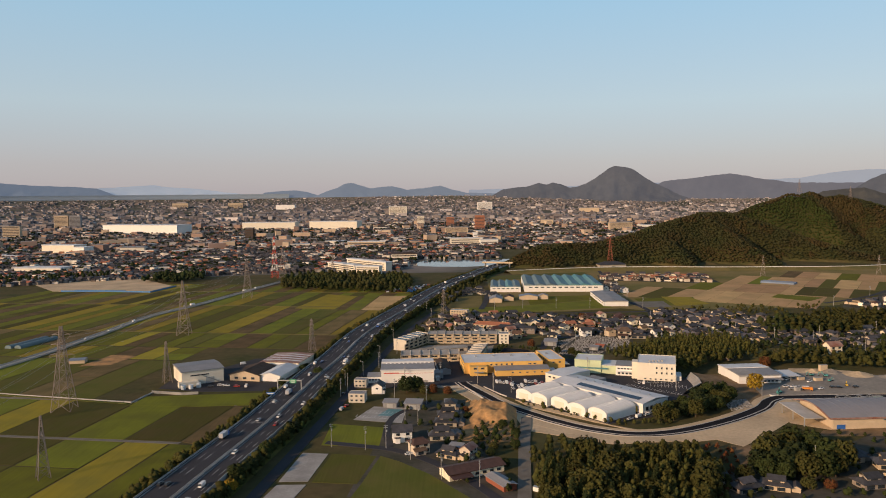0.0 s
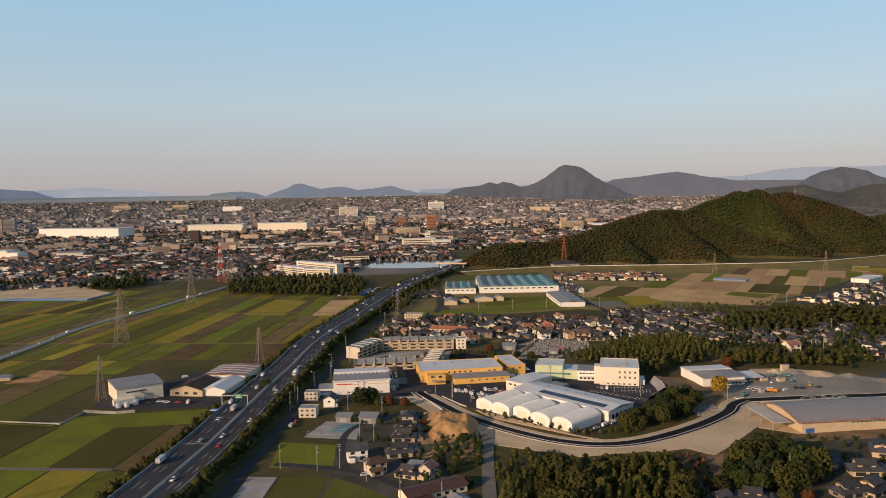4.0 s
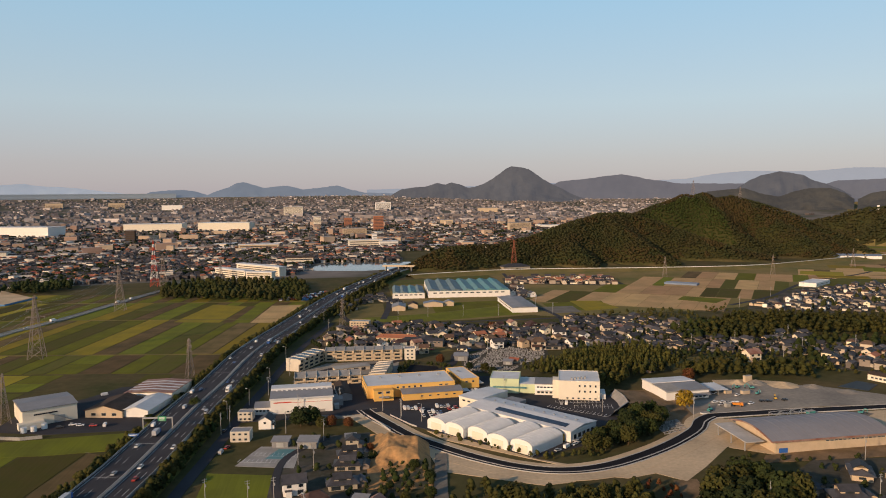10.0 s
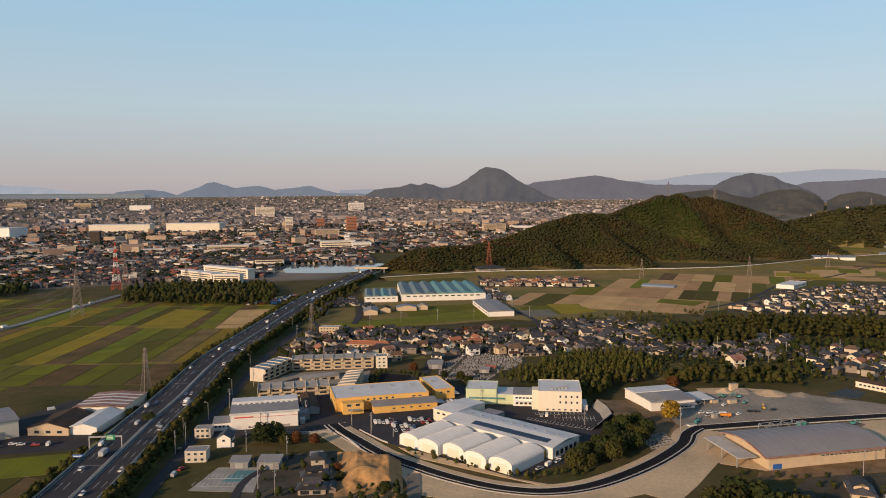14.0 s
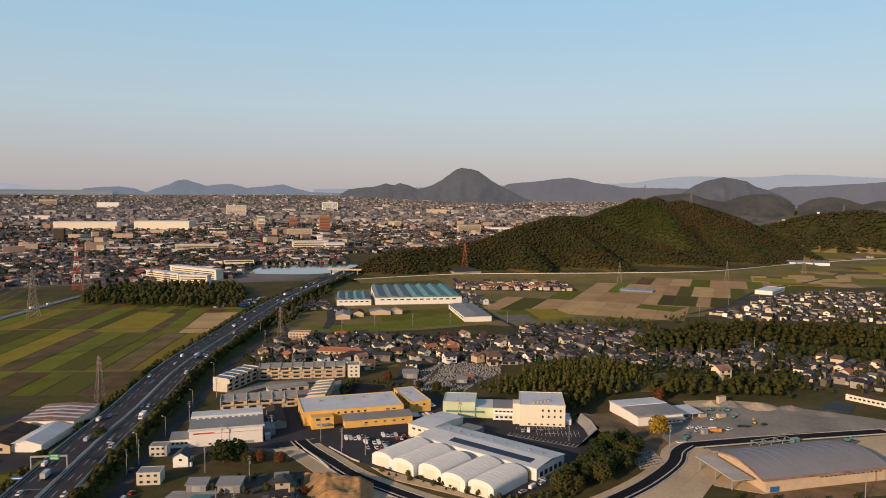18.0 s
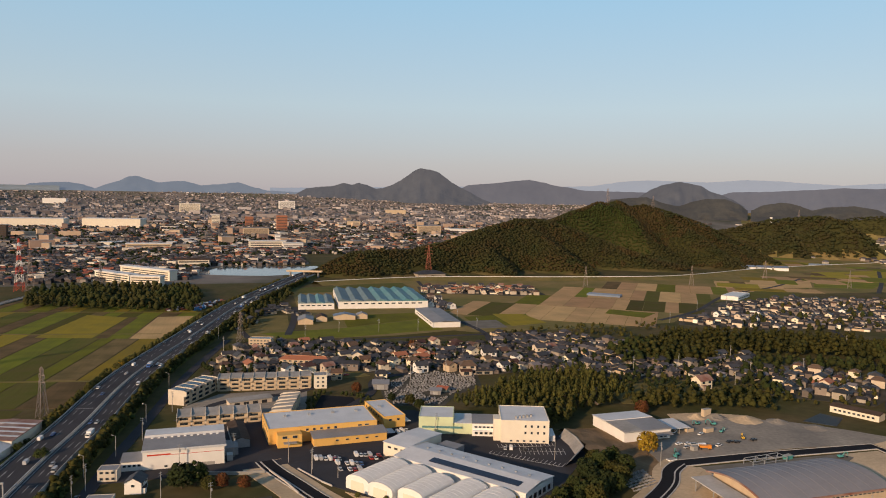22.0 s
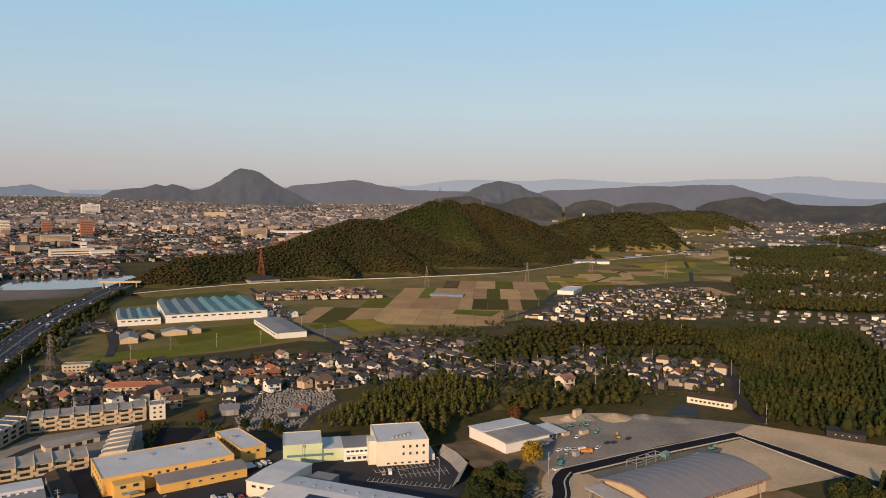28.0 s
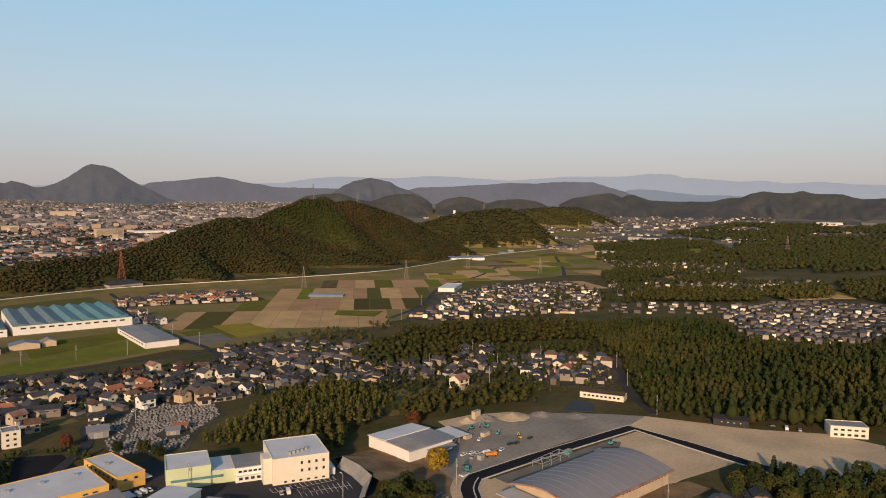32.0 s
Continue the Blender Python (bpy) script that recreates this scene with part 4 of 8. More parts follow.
part("wall", strip([(-20, 519), (0, 514.5), (12, 514)], 0.3, 0.3, 1.6, 2.0), "concrete", retaining)
part("wall", strip([(28, 516), (38, 496), (42, 490)], 0.2, 0.2, 0.8, 1.2), "pale_concrete", retaining)
bank = Mesh()
for (ax, ay), (bx, by) in (((182, 536), (178, 535)), ((182, 520), (177, 519)), ((179, 505), (174, 505)), ((163, 487), (161, 490))):
    bank.v += [(ax, ay, 4.2), (bx, by, 0.1)]
bank.f = [(0, 1, 3, 2), (2, 3, 5, 4), (4, 5, 7, 6)]
bank.s = [0, 0, 0]
part("sloped_wall", bank, "stone", retaining)
part("coping", strip([(182, 536), (182, 520), (179, 505), (163, 487)], 0.3, 0.3, 4.4, 0.4), "concrete", retaining)
# brown bank above the parking ground, falling towards the warehouse
hump = Mesh()
for j in range(15):
    for i in range(13):
        x, y = 182 + 34 * i / 12, 480 + 66 * j / 14
        h = 4.1 * max(0.0, 1 - i / 11) ** 1.2 * min(1, (14 - j) / 2, 0.4 + j / 3) + 0.5 * noise.noise((x / 6, y / 6, 3))
        hump.v.append((x - (3.0 if j < 6 else 0), y, max(-0.2, h) if 0 < j < 14 and i < 12 else -0.3))
for j in range(14):
    for i in range(12):
        k = j * 13 + i
        hump.f.append((k, k + 1, k + 14, k + 13))
        hump.s.append(0)
piece("ground", hump, "brown_earth", "bare brown bank with sparse dry grass", "slope", kind="structure")
# terraced stones beside the new road
rng = random.Random(8)
terrace = Mesh()
for row in range(7):
    for k in range(15):
        x, y = 180 + 1.15 * k + 0.2 * row + rng.uniform(-0.25, 0.25), 453 + 2.6 * row + 0.45 * k + rng.uniform(-0.2, 0.2)
        terrace.prism([(x - 0.5, y - 0.4), (x + 0.5, y - 0.5), (x + 0.45, y + 0.5), (x - 0.45, y + 0.4)], -0.2, 0.25 + 0.12 * row + rng.uniform(0, 0.25))
piece("stone_terrace", terrace, "stone", "rows of pale stacked stones terracing the bank", "terrace", kind="stuff")
# orange cutting below the road
cut = Mesh()
nx, ny = 46, 56
for j in range(ny + 1):
    for i in range(nx + 1):
        s, t = i / nx, j / ny
        x, y = 8 + 32 * s + 6 * t, 398 + 84 * t - 22 * s * t
        edge = min(1, s * 3, (1 - s) * 5, t * 2, (1 - t) * 6)
        face = 1 / (1 + math.exp(-(t - 0.48 + 0.22 * noise.noise((x / 12, y / 12, 1.7))) * 14))
        h = edge * (1.2 + 5.6 * face + 1.5 * noise.noise((x / 7, y / 7, 5)) + 0.5 * noise.noise((x / 3, y / 3, 2)))
        cut.v.append((x, y, max(-0.3, h)))
for j in range(ny):
    for i in range(nx):
        k = j * (nx + 1) + i
        cut.f.append((k, k + 1, k + nx + 2, k + nx + 1))
        cut.s.append(0)
piece("ground", cut, "orange_earth", "eroded orange earth cutting below the new road", "slope", kind="structure")
piece("road", strip([(50, 442), (44, 400), (38, 345), (33, 300), (30, 250)], 3.2, 3.2, 0.5, 0.6), "old_asphalt", "worn grey service lane", "road", kind="structure")

# raw ground on both sides of the new road
slab("ground", [(120, 400), (134, 394), (150, 398), (160, 386), (178, 402), (200, 424), (224, 448), (218, 462), (196, 448), (168, 426), (150, 412)], 0.13, "sand", "raw sandy ground below the new road", "verge")
slab("ground", [(47, 482), (55, 464), (87, 434), (112, 412), (120, 410), (98, 426), (60, 470)], 0.24, "sand", "sandy strip between the sheds and the new road", "verge")
slab("ground", [(44, 440), (66, 430), (108, 394), (92, 392), (60, 410), (46, 418)], 0.16, "sand", "sandy ground at the bend of the new road", "verge")
slab("ground", [(146, 352), (154, 388), (166, 388), (160, 360)], 0.11, "brown_earth", "bare brown hollow between the groves", "slope")
slab("ground", [(208, 402), (216, 412), (284, 418), (300, 412), (300, 400)], 0.14, "brown_earth", "bare reddish bank below the hall", "slope")
slab("ground", [(-12, 870), (36, 862), (48, 900), (52, 1000), (4, 1006)], 0.1, "dry_grass", "rough brown ground beside the expressway", "plot")
# lanes
for line, w, what in (
    ([(-62, 520), (-20, 524), (14, 526), (60, 540), (100, 548)], 4.0, "dark lane past the works"),
    ([(-66, 400), (-40, 392), (-26, 386), (-10, 372), (6, 352), (24, 320)], 2.6, "lane through the hamlet"),
    ([(-30, 392), (-34, 420), (-30, 452), (-10, 478)], 2.0, "narrow lane by the paddock"),
    ([(62, 612), (88, 650), (100, 690), (150, 712), (200, 760), (240, 850), (232, 1000), (262, 1180), (282, 1330)], 3.0, "lane through the village to the levee"),
    ([(-36, 610), (-10, 648), (40, 664), (64, 700), (60, 760), (10, 860), (-8, 1000)], 3.0, "lane by the apartments"),
    ([(60, 842), (140, 846), (240, 850)], 2.6, "straight lane along the green fields"),
    ([(382, 488), (405, 520), (430, 548), (470, 585), (560, 700), (640, 830)], 2.6, "lane along the edge of the wood"),
    ([(240, 640), (300, 655), (380, 640), (440, 610)], 2.2, "lane between houses"),
    ([(966, 1076), (1100, 1200), (1250, 1350), (1370, 1468)], 3.5, "pale country road up the valley"),
    ([(45, 880), (56, 960), (64, 1060)], 3.5, "asphalt works road beside the factory"),
    ([(470, 900), (560, 960), (700, 1090), (860, 1180), (1010, 1290)], 3.0, "country road across the plain"),
):
    piece("road", strip(smooth(line, 8), w, w, 0.24), "asphalt", what, "road", kind="structure")

# parking bays
for cx, cy, turn, n, two in ((153.5, 525, -8, 13, 0), (158, 511, -15, 10, 1), (146, 505, -42, 17, 0), (-38, 456, -12, 10, 0), (-42, 447, -12, 11, 0)):
    bay = Mesh()
    for k in range(n + 1):
        bay.box((k - n / 2) * 2.4 - 0.09, (k - n / 2) * 2.4 + 0.09, -2.5, 2.5 + 5 * two, 0.19, 0.22)
    bay.box(-n * 1.2, n * 1.2, -2.6 if not two else 2.4, -2.42 if not two else 2.58, 0.19, 0.22)
    piece("parking_bays", bay, "paint_line", "white painted parking bays on asphalt", "markings", "parking bays", at=(cx, cy, 0), turn=turn, kind="structure")
slab("pavement", [(-56, 442), (-46, 470), (-24, 466), (-26, 434)], 0.14, "concrete", "worn grey parking court", "yard")
slab("pavement", [(-42, 450), (-36, 464), (-26, 462), (-29, 448)], 0.18, "roof_teal", "faded green games court", "court")

canal = thing("canal_wall", "pale concrete wall of a field canal", "wall")
part("wall", strip([(-330, 516), (-294, 506), (-210, 485), (-205, 512)], 0.3, 0.3, 0.9, 1.2), "pale_concrete", canal)
part("bank", strip([(-330, 513), (-294, 503), (-212, 482)], 2.2, 0.2, 0.5, 0.8), "grass", canal)
part("wall", strip([(-206, 510), (-183, 504), (-172, 506)], 0.3, 0.3, 1.8, 2.2), "concrete", canal)
slab("ground", [(-300, 596), (-276, 600), (-268, 634), (-292, 640)], 0.2, "orange_earth", "bare red-brown earth beside the field", "plot")
slab("ground", [(-206, 500), (-140, 506), (-112, 508), (-112, 478), (-160, 474), (-208, 478)], 0.21, "crop_green", "mown green before the western works", "field")
slab("pavement", [(-84, 318), (-80, 340), (-66, 340), (-70, 318)], 0.16, "concrete", "grey concrete apron below the wall", "apron")
slab("ground", [(64, 856), (240, 862), (400, 866), (478, 884), (600, 1010), (760, 1086), (980, 1090), (1120, 1230), (1400, 1490), (1010, 1412), (870, 1350), (730, 1300), (534, 1306), (350, 1328), (263, 1325), (150, 1294), (70, 1190)], 0.02, "plain_grass", "stubble and rough grass of the plain", "plain")
slab("ground", [(985, 1088), (1240, 1040), (1700, 1240), (2160, 1560), (1960, 1780), (1700, 1640), (1440, 1526), (1125, 1228)], 0.016, "plain_grass", "rough grass of the upper valley", "plain")
def inside_outline(poly, x, y):
    hit = False
    for (ax, ay), (bx, by) in zip(poly, poly[1:] + poly[:1]):
        if (ay > y) != (by > y) and x < (bx - ax) * (y - ay) / (by - ay) + ax:
            hit = not hit
    return hit


slab("ground", [(82, 322), (106, 320), (112, 332), (92, 338)], 0.3, "orange_earth", "bare orange earth beside the front grove", "slope")
# meadows, plots and paddies east of the expressway
for outline, material, label in (
    ([(-68, 434), (-36, 426), (-36, 393), (-68, 396)], "crop_green", "mown green paddock"),
    ([(-60, 382), (-36, 378), (-42, 340), (-64, 343)], "crop_dark", "harvested brown paddy"),
    ([(-34, 378), (-24, 370), (-8, 352), (14, 318), (-44, 320), (-40, 340)], "crop_dark", "green paddy beside the lane"),
    ([(-80, 344), (-76, 384), (-62, 382), (-66, 344)], "concrete", "pale concrete apron"),
    ([(20, 892), (105, 909), (196, 950), (204, 884), (100, 858), (40, 862)], "crop_green", "bright green meadow before the factories"),
    ([(108, 912), (112, 990), (200, 996), (198, 954)], "crop_green", "green playing field"),
    ([(96, 844), (214, 876), (236, 858), (110, 838)], "crop_dark", "long green verge"),
    ([(-30, 830), (40, 850), (60, 842), (10, 800)], "crop_dark", "small green plot"),
    ([(246, 898), (318, 900), (330, 968), (250, 960)], "crop_green", "green paddy"),
    ([(710, 1110), (650, 1010), (800, 1060), (900, 1150)], "crop_dark", "dull green paddy"),
    ([(800, 1166), (916, 1160), (1000, 1260), (880, 1270)], "crop_tan", "dry tan field"),
    ([(920, 1160), (1010, 1130), (1180, 1250), (1010, 1262)], "crop_green", "green paddy"),
    ([(1010, 1270), (1190, 1262), (1330, 1400), (1120, 1390)], "crop_yellow", "yellow-green paddy"),
    ([(1060, 1440), (1260, 1480), (1400, 1600), (1180, 1600)], "crop_green", "green field at the foot of the hill"),
    ([(1400, 1420), (1640, 1500), (1700, 1640), (1440, 1580)], "crop_tan", "pale field"),
    ([(1650, 1480), (1900, 1560), (1960, 1720), (1720, 1660)], "crop_green", "green field"),
    ([(1440, 1250), (1640, 1330), (1660, 1440), (1420, 1380)], "crop_tan", "pale field"),
    ([(40, 690), (96, 700), (90, 716), (36, 706)], "dry_grass", "rough grass plot"),
    ([(250, 590), (330, 580), (350, 600), (330, 640), (262, 640)], "dry_grass", "rough dry plot among houses"),
    ([(-185, 905), (-164, 1036), (-119, 1012), (-134, 893)], "crop_yellow", "ripe yellow paddy"),
    ([(-132, 893), (-117, 1011), (-108, 1011), (-120, 890)], "crop_brown", "dark ploughed strip"),
    ([(-118, 889), (-106, 1011), (-90, 1010), (-102, 885)], "crop_green", "bright green strip"),
    ([(-100, 885), (-88, 1010), (-50, 1012), (-62, 940), (-72, 880)], "crop_tan", "harvested tan paddy by the expressway"),
    ([(0, 1090), (60, 1240), (180, 1290), (250, 1300), (250, 1220), (60, 1190)], "grass", "grassy flat below the levee"),
):
    piece("field", Mesh().prism(outline, -0.3, 0.13), material, label, "field", "fields east of the expressway")
slab("ground", [(284, 892), (290, 975), (326, 968), (330, 905)], 0.19, "crop_yellow", "bright yellow-green paddy beside the lane", "field")
slab("ground", [(429, 957), (451, 986), (493, 948), (460, 918)], 0.23, "crop_green", "fresh green paddy on the plain", "field")
slab("pavement", [(236, 882), (240, 930), (280, 932), (276, 884)], 0.21, "old_asphalt", "grey paved lot beside the warehouse", "yard")
# paddies between the village and the levee, in strips
PLAIN = [(250, 1010), (292, 1080), (425, 1107), (470, 1200), (560, 1240), (740, 1240), (860, 1200), (760, 1110), (610, 1020), (520, 925), (440, 872), (344, 872), (275, 898)]
rng = random.Random(77)
uv = radians(57)
c, s = math.cos(uv), math.sin(uv)
k = 0
row = -400.0
while row < 500:
    deep = rng.uniform(90, 130)
    across = -500.0
    while across < 500:
        w = rng.uniform(16, 34)
        corners = [(450 + a * c + b * s, 1050 + a * s - b * c) for a, b in ((row + 1, across + 0.25), (row + deep - 1, across + 0.25), (row + deep - 1, across + w - 0.25), (row + 1, across + w - 0.25))]
        if inside_outline(PLAIN, sum(p[0] for p in corners) / 4, sum(p[1] for p in corners) / 4):
            kind = rng.choice(("crop_tan",) * 16 + ("crop_brown", "crop_green", "crop_dark"))
            piece("field", Mesh().prism(corners, -0.3, 0.1 + 0.001 * (k % 7)), kind, {"crop_tan": "harvested tan paddy", "crop_brown": "ploughed brown paddy", "crop_green": "bright green paddy", "crop_dark": "dull green paddy"}[kind] + " strip on the plain", "field", "fields east of the expressway")
            k += 1
        across += w
    row += deep
# open fields of the eastern valley, between the woods
rng = random.Random(63)
for k in range(190):
    az, d = rng.uniform(36, 62), rng.uniform(1150, 2250)
    x, y = d * math.sin(radians(az)), 100 + d * math.cos(radians(az))
    if noise.noise((x / 150, y / 110, 8.8)) > -0.05 or height(x, y) > 0.5 or height(x, y + 80) > 0.5 or y < 620:
        continue
    w, l, t = rng.uniform(22, 50), rng.uniform(16, 34), radians(rng.choice((-30, 60)) + rng.uniform(-6, 6))
    c, s = math.cos(t), math.sin(t)
    kind = rng.choice(("crop_tan", "crop_tan", "crop_green", "crop_green", "crop_brown", "crop_yellow"))
    piece("field", Mesh().prism([(x + a * c - b * s, y + a * s + b * c) for a, b in ((-w, -l), (w, -l), (w, l), (-w, l))], -0.3, 0.1 + 0.002 * k), kind,
          {"crop_tan": "harvested tan field in the valley", "crop_green": "green field in the valley", "crop_dark": "dull green field in the valley", "crop_brown": "ploughed brown field in the valley", "crop_yellow": "yellowing field in the valley"}[kind], "field", "fields of the valley")
o = thing("greenhouse", "long low blue-grey plastic greenhouse", "greenhouse", "greenhouses", at=(505, 1105, 0), turn=-40)
part("cover", Mesh().profile(vault(7, 60, 1.2, 2.0), -24, 24), "roof_blue", o)
copy_thing(o, pose(512, 1114, 0, 0, 0, -40))
copy_thing(o, pose(1270, 1530, 0, 0, 0, -30))
copy_thing(o, pose(1280, 1540, 0, 0, 0, -30))

# levee with a pale road on top
LEVEE = smooth([(112, 1296), (150, 1310), (263, 1341), (350, 1345), (534, 1322), (730, 1316), (870, 1364), (1005, 1424), (1220, 1490), (1438, 1542), (1700, 1660), (1960, 1800)], 25)
levee = Mesh()
for (ax, ay), (bx, by), (cx, cy), (dx, dy) in zip(off(LEVEE, -13), off(LEVEE, -3.5), off(LEVEE, 3.5), off(LEVEE, 24)):
    levee.v += [(ax, ay, -0.4), (bx, by, 4.2), (cx, cy, 4.2), (dx, dy, -0.4)]
for k in range(len(LEVEE) - 1):
    for j in range(3):
        levee.f.append((4 * k + j, 4 * k + j + 1, 4 * k + j + 5, 4 * k + j + 4)[::-1])
        levee.s.append(0)
piece("levee", levee, "dry_grass", "grassy river levee at the foot of the hill", "levee", kind="structure")
piece("road", strip(LEVEE, 2.4, 2.4, 4.5, 0.5), "pale_concrete", "pale road along the top of the levee", "road", kind="structure")
rail = strip(off(LEVEE, 3.0), 0.1, 0.1, 5.4, 0.8)
piece("guard_rail", rail, "white_paint", "white guard rail along the levee road", "rail", kind="structure")

for outline, label in (
    ([(-62, 1463), (-52, 1540), (-31, 1606), (40, 1612), (143, 1597), (146, 1520), (138, 1470), (96, 1446), (42, 1427), (-20, 1440)], "still pale pond on the edge of the town"),
    ([(343, 530), (356, 516), (374, 530), (367, 542)], "small dark pond behind the yard"),
):
    slab("water", outline, 0.22, "dark_water" if len(outline) < 6 else "water", label, "water")
slab("pavement", [(44, 614), (54, 652), (74, 642), (76, 612)], 0.2, "new_asphalt", "black fenced basin", "basin")
# sheet of the far lake, matte, with the reflected sky in its colour
lake = Mesh()
far_steps = (15800, 15801, 18000, 22000, 26000, 30000)
n = 32
for d in far_steps:
    for k in range(n):
        x, y, z, s = squeezed(HEART[0] + d * math.sin(radians(k - 43)), HEART[1] + d * math.cos(radians(k - 43)), 0)
        lake.v.append((x, y, z + 6 if d > 15800 else z - 25))
for j in range(len(far_steps) - 1):
    for k in range(n - 1):
        lake.f.append((j * n + k, j * n + k + 1, j * n + n + k + 1, j * n + n + k))
        lake.s.append(0)
piece("water", lake, "sky_tinted_lake", "distant lake painted pale with reflected sky, under the far shore", "water", kind="structure")

# cars and scrap on a plot beside the expressway
rng = random.Random(19)
scrap = Mesh()
for k in range(190):
    x, y = rng.uniform(-84, -20), rng.uniform(1052, 1132)
    if x > -88 + (y - 1050) * 0.9 - 10 and x < -46 + (y - 1050) * 0.42:
        w, l, h = rng.uniform(0.9, 2.6), rng.uniform(1.6, 4.5), rng.uniform(1.2, 2.8)
        scrap.box(x - w, x + w, y - l, y + l, -0.1, h, k % 5)
piece("scrap_heap", scrap, ("white_paint", "rust_red", "car_silver", "roof_brown", "blue_sheet"), "crowded cars and scrap on a trade plot", "scrap", kind="stuff")
# overpass at the bend of the expressway
o = thing("overpass", "pale concrete overpass across the expressway", "bridge", at=(104, 1404, 0), turn=-20)
part("deck", Mesh().box(-30, 30, -4, 4, 8.8, 10.0), "beige_wall", o)
for x in (-24, 0, 24):
    part("pier", Mesh().box(x - 0.8, x + 0.8, -3, 3, 0, 8.6), "concrete", o)
for y in (-4, 3.7):
    part("parapet", Mesh().box(-30, 30, y, y + 0.3, 10.0, 11.0), "beige_wall", o)

# construction plot wrapped in blue sheeting
slab("ground", [(-680, 1210), (-540, 1290), (-430, 1160), (-440, 1085), (-590, 1105)], 0.3, "sand", "bare building plot", "plot")
o = thing("hoarding", "long blue sheet hoarding round a building plot", "fence")
part("sheet", strip([(-575, 1100), (-500, 1092), (-432, 1078), (-420, 1150)], 0.3, 0.3, 2.2, 2.6), "blue_sheet", o)
part("sheet", strip([(-560, 1112), (-480, 1098)], 5, 5, 0.9, 0.6), "blue_sheet", o)


# ---- mountains on the horizon ----
def mountain(crest, dist, deep, material, label, foot):
    """A wooded range under a crest of (bearing, rise in degrees), its front falling to the foot with spurs and gullies."""
    lo, hi, seed = crest[0][0], crest[-1][0], dist * 0.37 + crest[0][1]
    n = int((hi - lo) / 0.1) + 2
    m = Mesh()
    rows = 14
    tops = []
    for i in range(n + 1):
        az = lo + (hi - lo) * i / n
        near = sorted(crest, key=lambda p: abs(p[0] - az))[:2]
        wide = 0.12 + 0.25 * abs(near[0][0] - near[1][0])
        pull = [math.exp(-((p[0] - az) / wide) ** 2) * 0.15 for p in crest]
        for p, q in zip(crest, crest[1:]):
            if p[0] <= az <= q[0] + 1e-6:
                f = (az - p[0]) / max(1e-6, q[0] - p[0])
                line = p[1] + (q[1] - p[1]) * f
        soft = (line + sum(w * p[1] for w, p in zip(pull, crest))) / (1 + sum(pull))
        tops.append((az, soft + 0.025 * noise.noise((az * 3.1, seed, 0)) + 0.014 * noise.noise((az * 11, seed, 4))))
    for j in range(rows + 1):
        t = j / rows
        for az, top in tops:
            spur = noise.noise((az * 0.8, t * 2.2, seed)) + 0.5 * noise.noise((az * 1.7, t * 4.5, seed + 4))
            rise = foot + (max(top, foot + 0.05) - foot) * min(1.0, t ** 0.9 * (1 + 0.1 * spur * (1 - t)))
            d = dist - deep * (1 - t) * (1 + 0.5 * spur)
            m.v.append((HEART[0] + d * math.sin(radians(az)), HEART[1] + d * math.cos(radians(az)), HEART[2] + d * math.tan(radians(rise))))
    for j in range(rows):
        for i in range(n):
            k = j * (n + 1) + i
            m.f.append((k, k + 1, k + n + 2, k + n + 1))
            m.s.append(0)
    piece("mountain", m, material, label, "mountain", "mountains on the horizon")


# range materials carry painted haze and glow in place of air
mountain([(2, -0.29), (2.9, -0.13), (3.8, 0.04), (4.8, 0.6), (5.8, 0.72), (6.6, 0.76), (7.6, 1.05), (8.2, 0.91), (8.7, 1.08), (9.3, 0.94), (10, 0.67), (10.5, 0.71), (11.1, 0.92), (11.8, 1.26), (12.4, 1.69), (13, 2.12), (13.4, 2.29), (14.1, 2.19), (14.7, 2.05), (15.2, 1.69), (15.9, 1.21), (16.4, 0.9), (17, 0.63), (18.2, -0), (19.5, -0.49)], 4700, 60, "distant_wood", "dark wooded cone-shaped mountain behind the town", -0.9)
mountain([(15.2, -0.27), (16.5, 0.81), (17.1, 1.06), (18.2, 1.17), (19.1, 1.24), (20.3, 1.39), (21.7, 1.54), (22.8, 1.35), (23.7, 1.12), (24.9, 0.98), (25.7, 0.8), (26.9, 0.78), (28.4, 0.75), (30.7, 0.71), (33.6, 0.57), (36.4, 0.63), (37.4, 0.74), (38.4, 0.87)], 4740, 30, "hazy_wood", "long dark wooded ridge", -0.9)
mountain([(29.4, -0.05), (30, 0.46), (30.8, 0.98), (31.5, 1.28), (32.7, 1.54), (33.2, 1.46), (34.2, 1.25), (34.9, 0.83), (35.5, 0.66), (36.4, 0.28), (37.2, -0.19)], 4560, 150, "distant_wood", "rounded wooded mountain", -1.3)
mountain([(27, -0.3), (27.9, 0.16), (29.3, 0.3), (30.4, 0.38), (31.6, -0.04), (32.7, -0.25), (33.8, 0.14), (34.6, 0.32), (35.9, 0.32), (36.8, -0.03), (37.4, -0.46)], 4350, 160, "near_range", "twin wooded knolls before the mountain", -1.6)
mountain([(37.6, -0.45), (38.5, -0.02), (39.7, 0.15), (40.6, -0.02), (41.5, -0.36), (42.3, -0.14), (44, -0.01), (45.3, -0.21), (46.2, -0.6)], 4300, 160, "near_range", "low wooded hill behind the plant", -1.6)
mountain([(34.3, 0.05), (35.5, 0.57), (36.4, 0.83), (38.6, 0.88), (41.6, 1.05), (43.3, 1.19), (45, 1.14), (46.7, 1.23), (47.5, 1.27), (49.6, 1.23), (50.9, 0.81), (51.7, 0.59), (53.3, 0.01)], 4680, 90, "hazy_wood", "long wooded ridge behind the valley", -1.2)
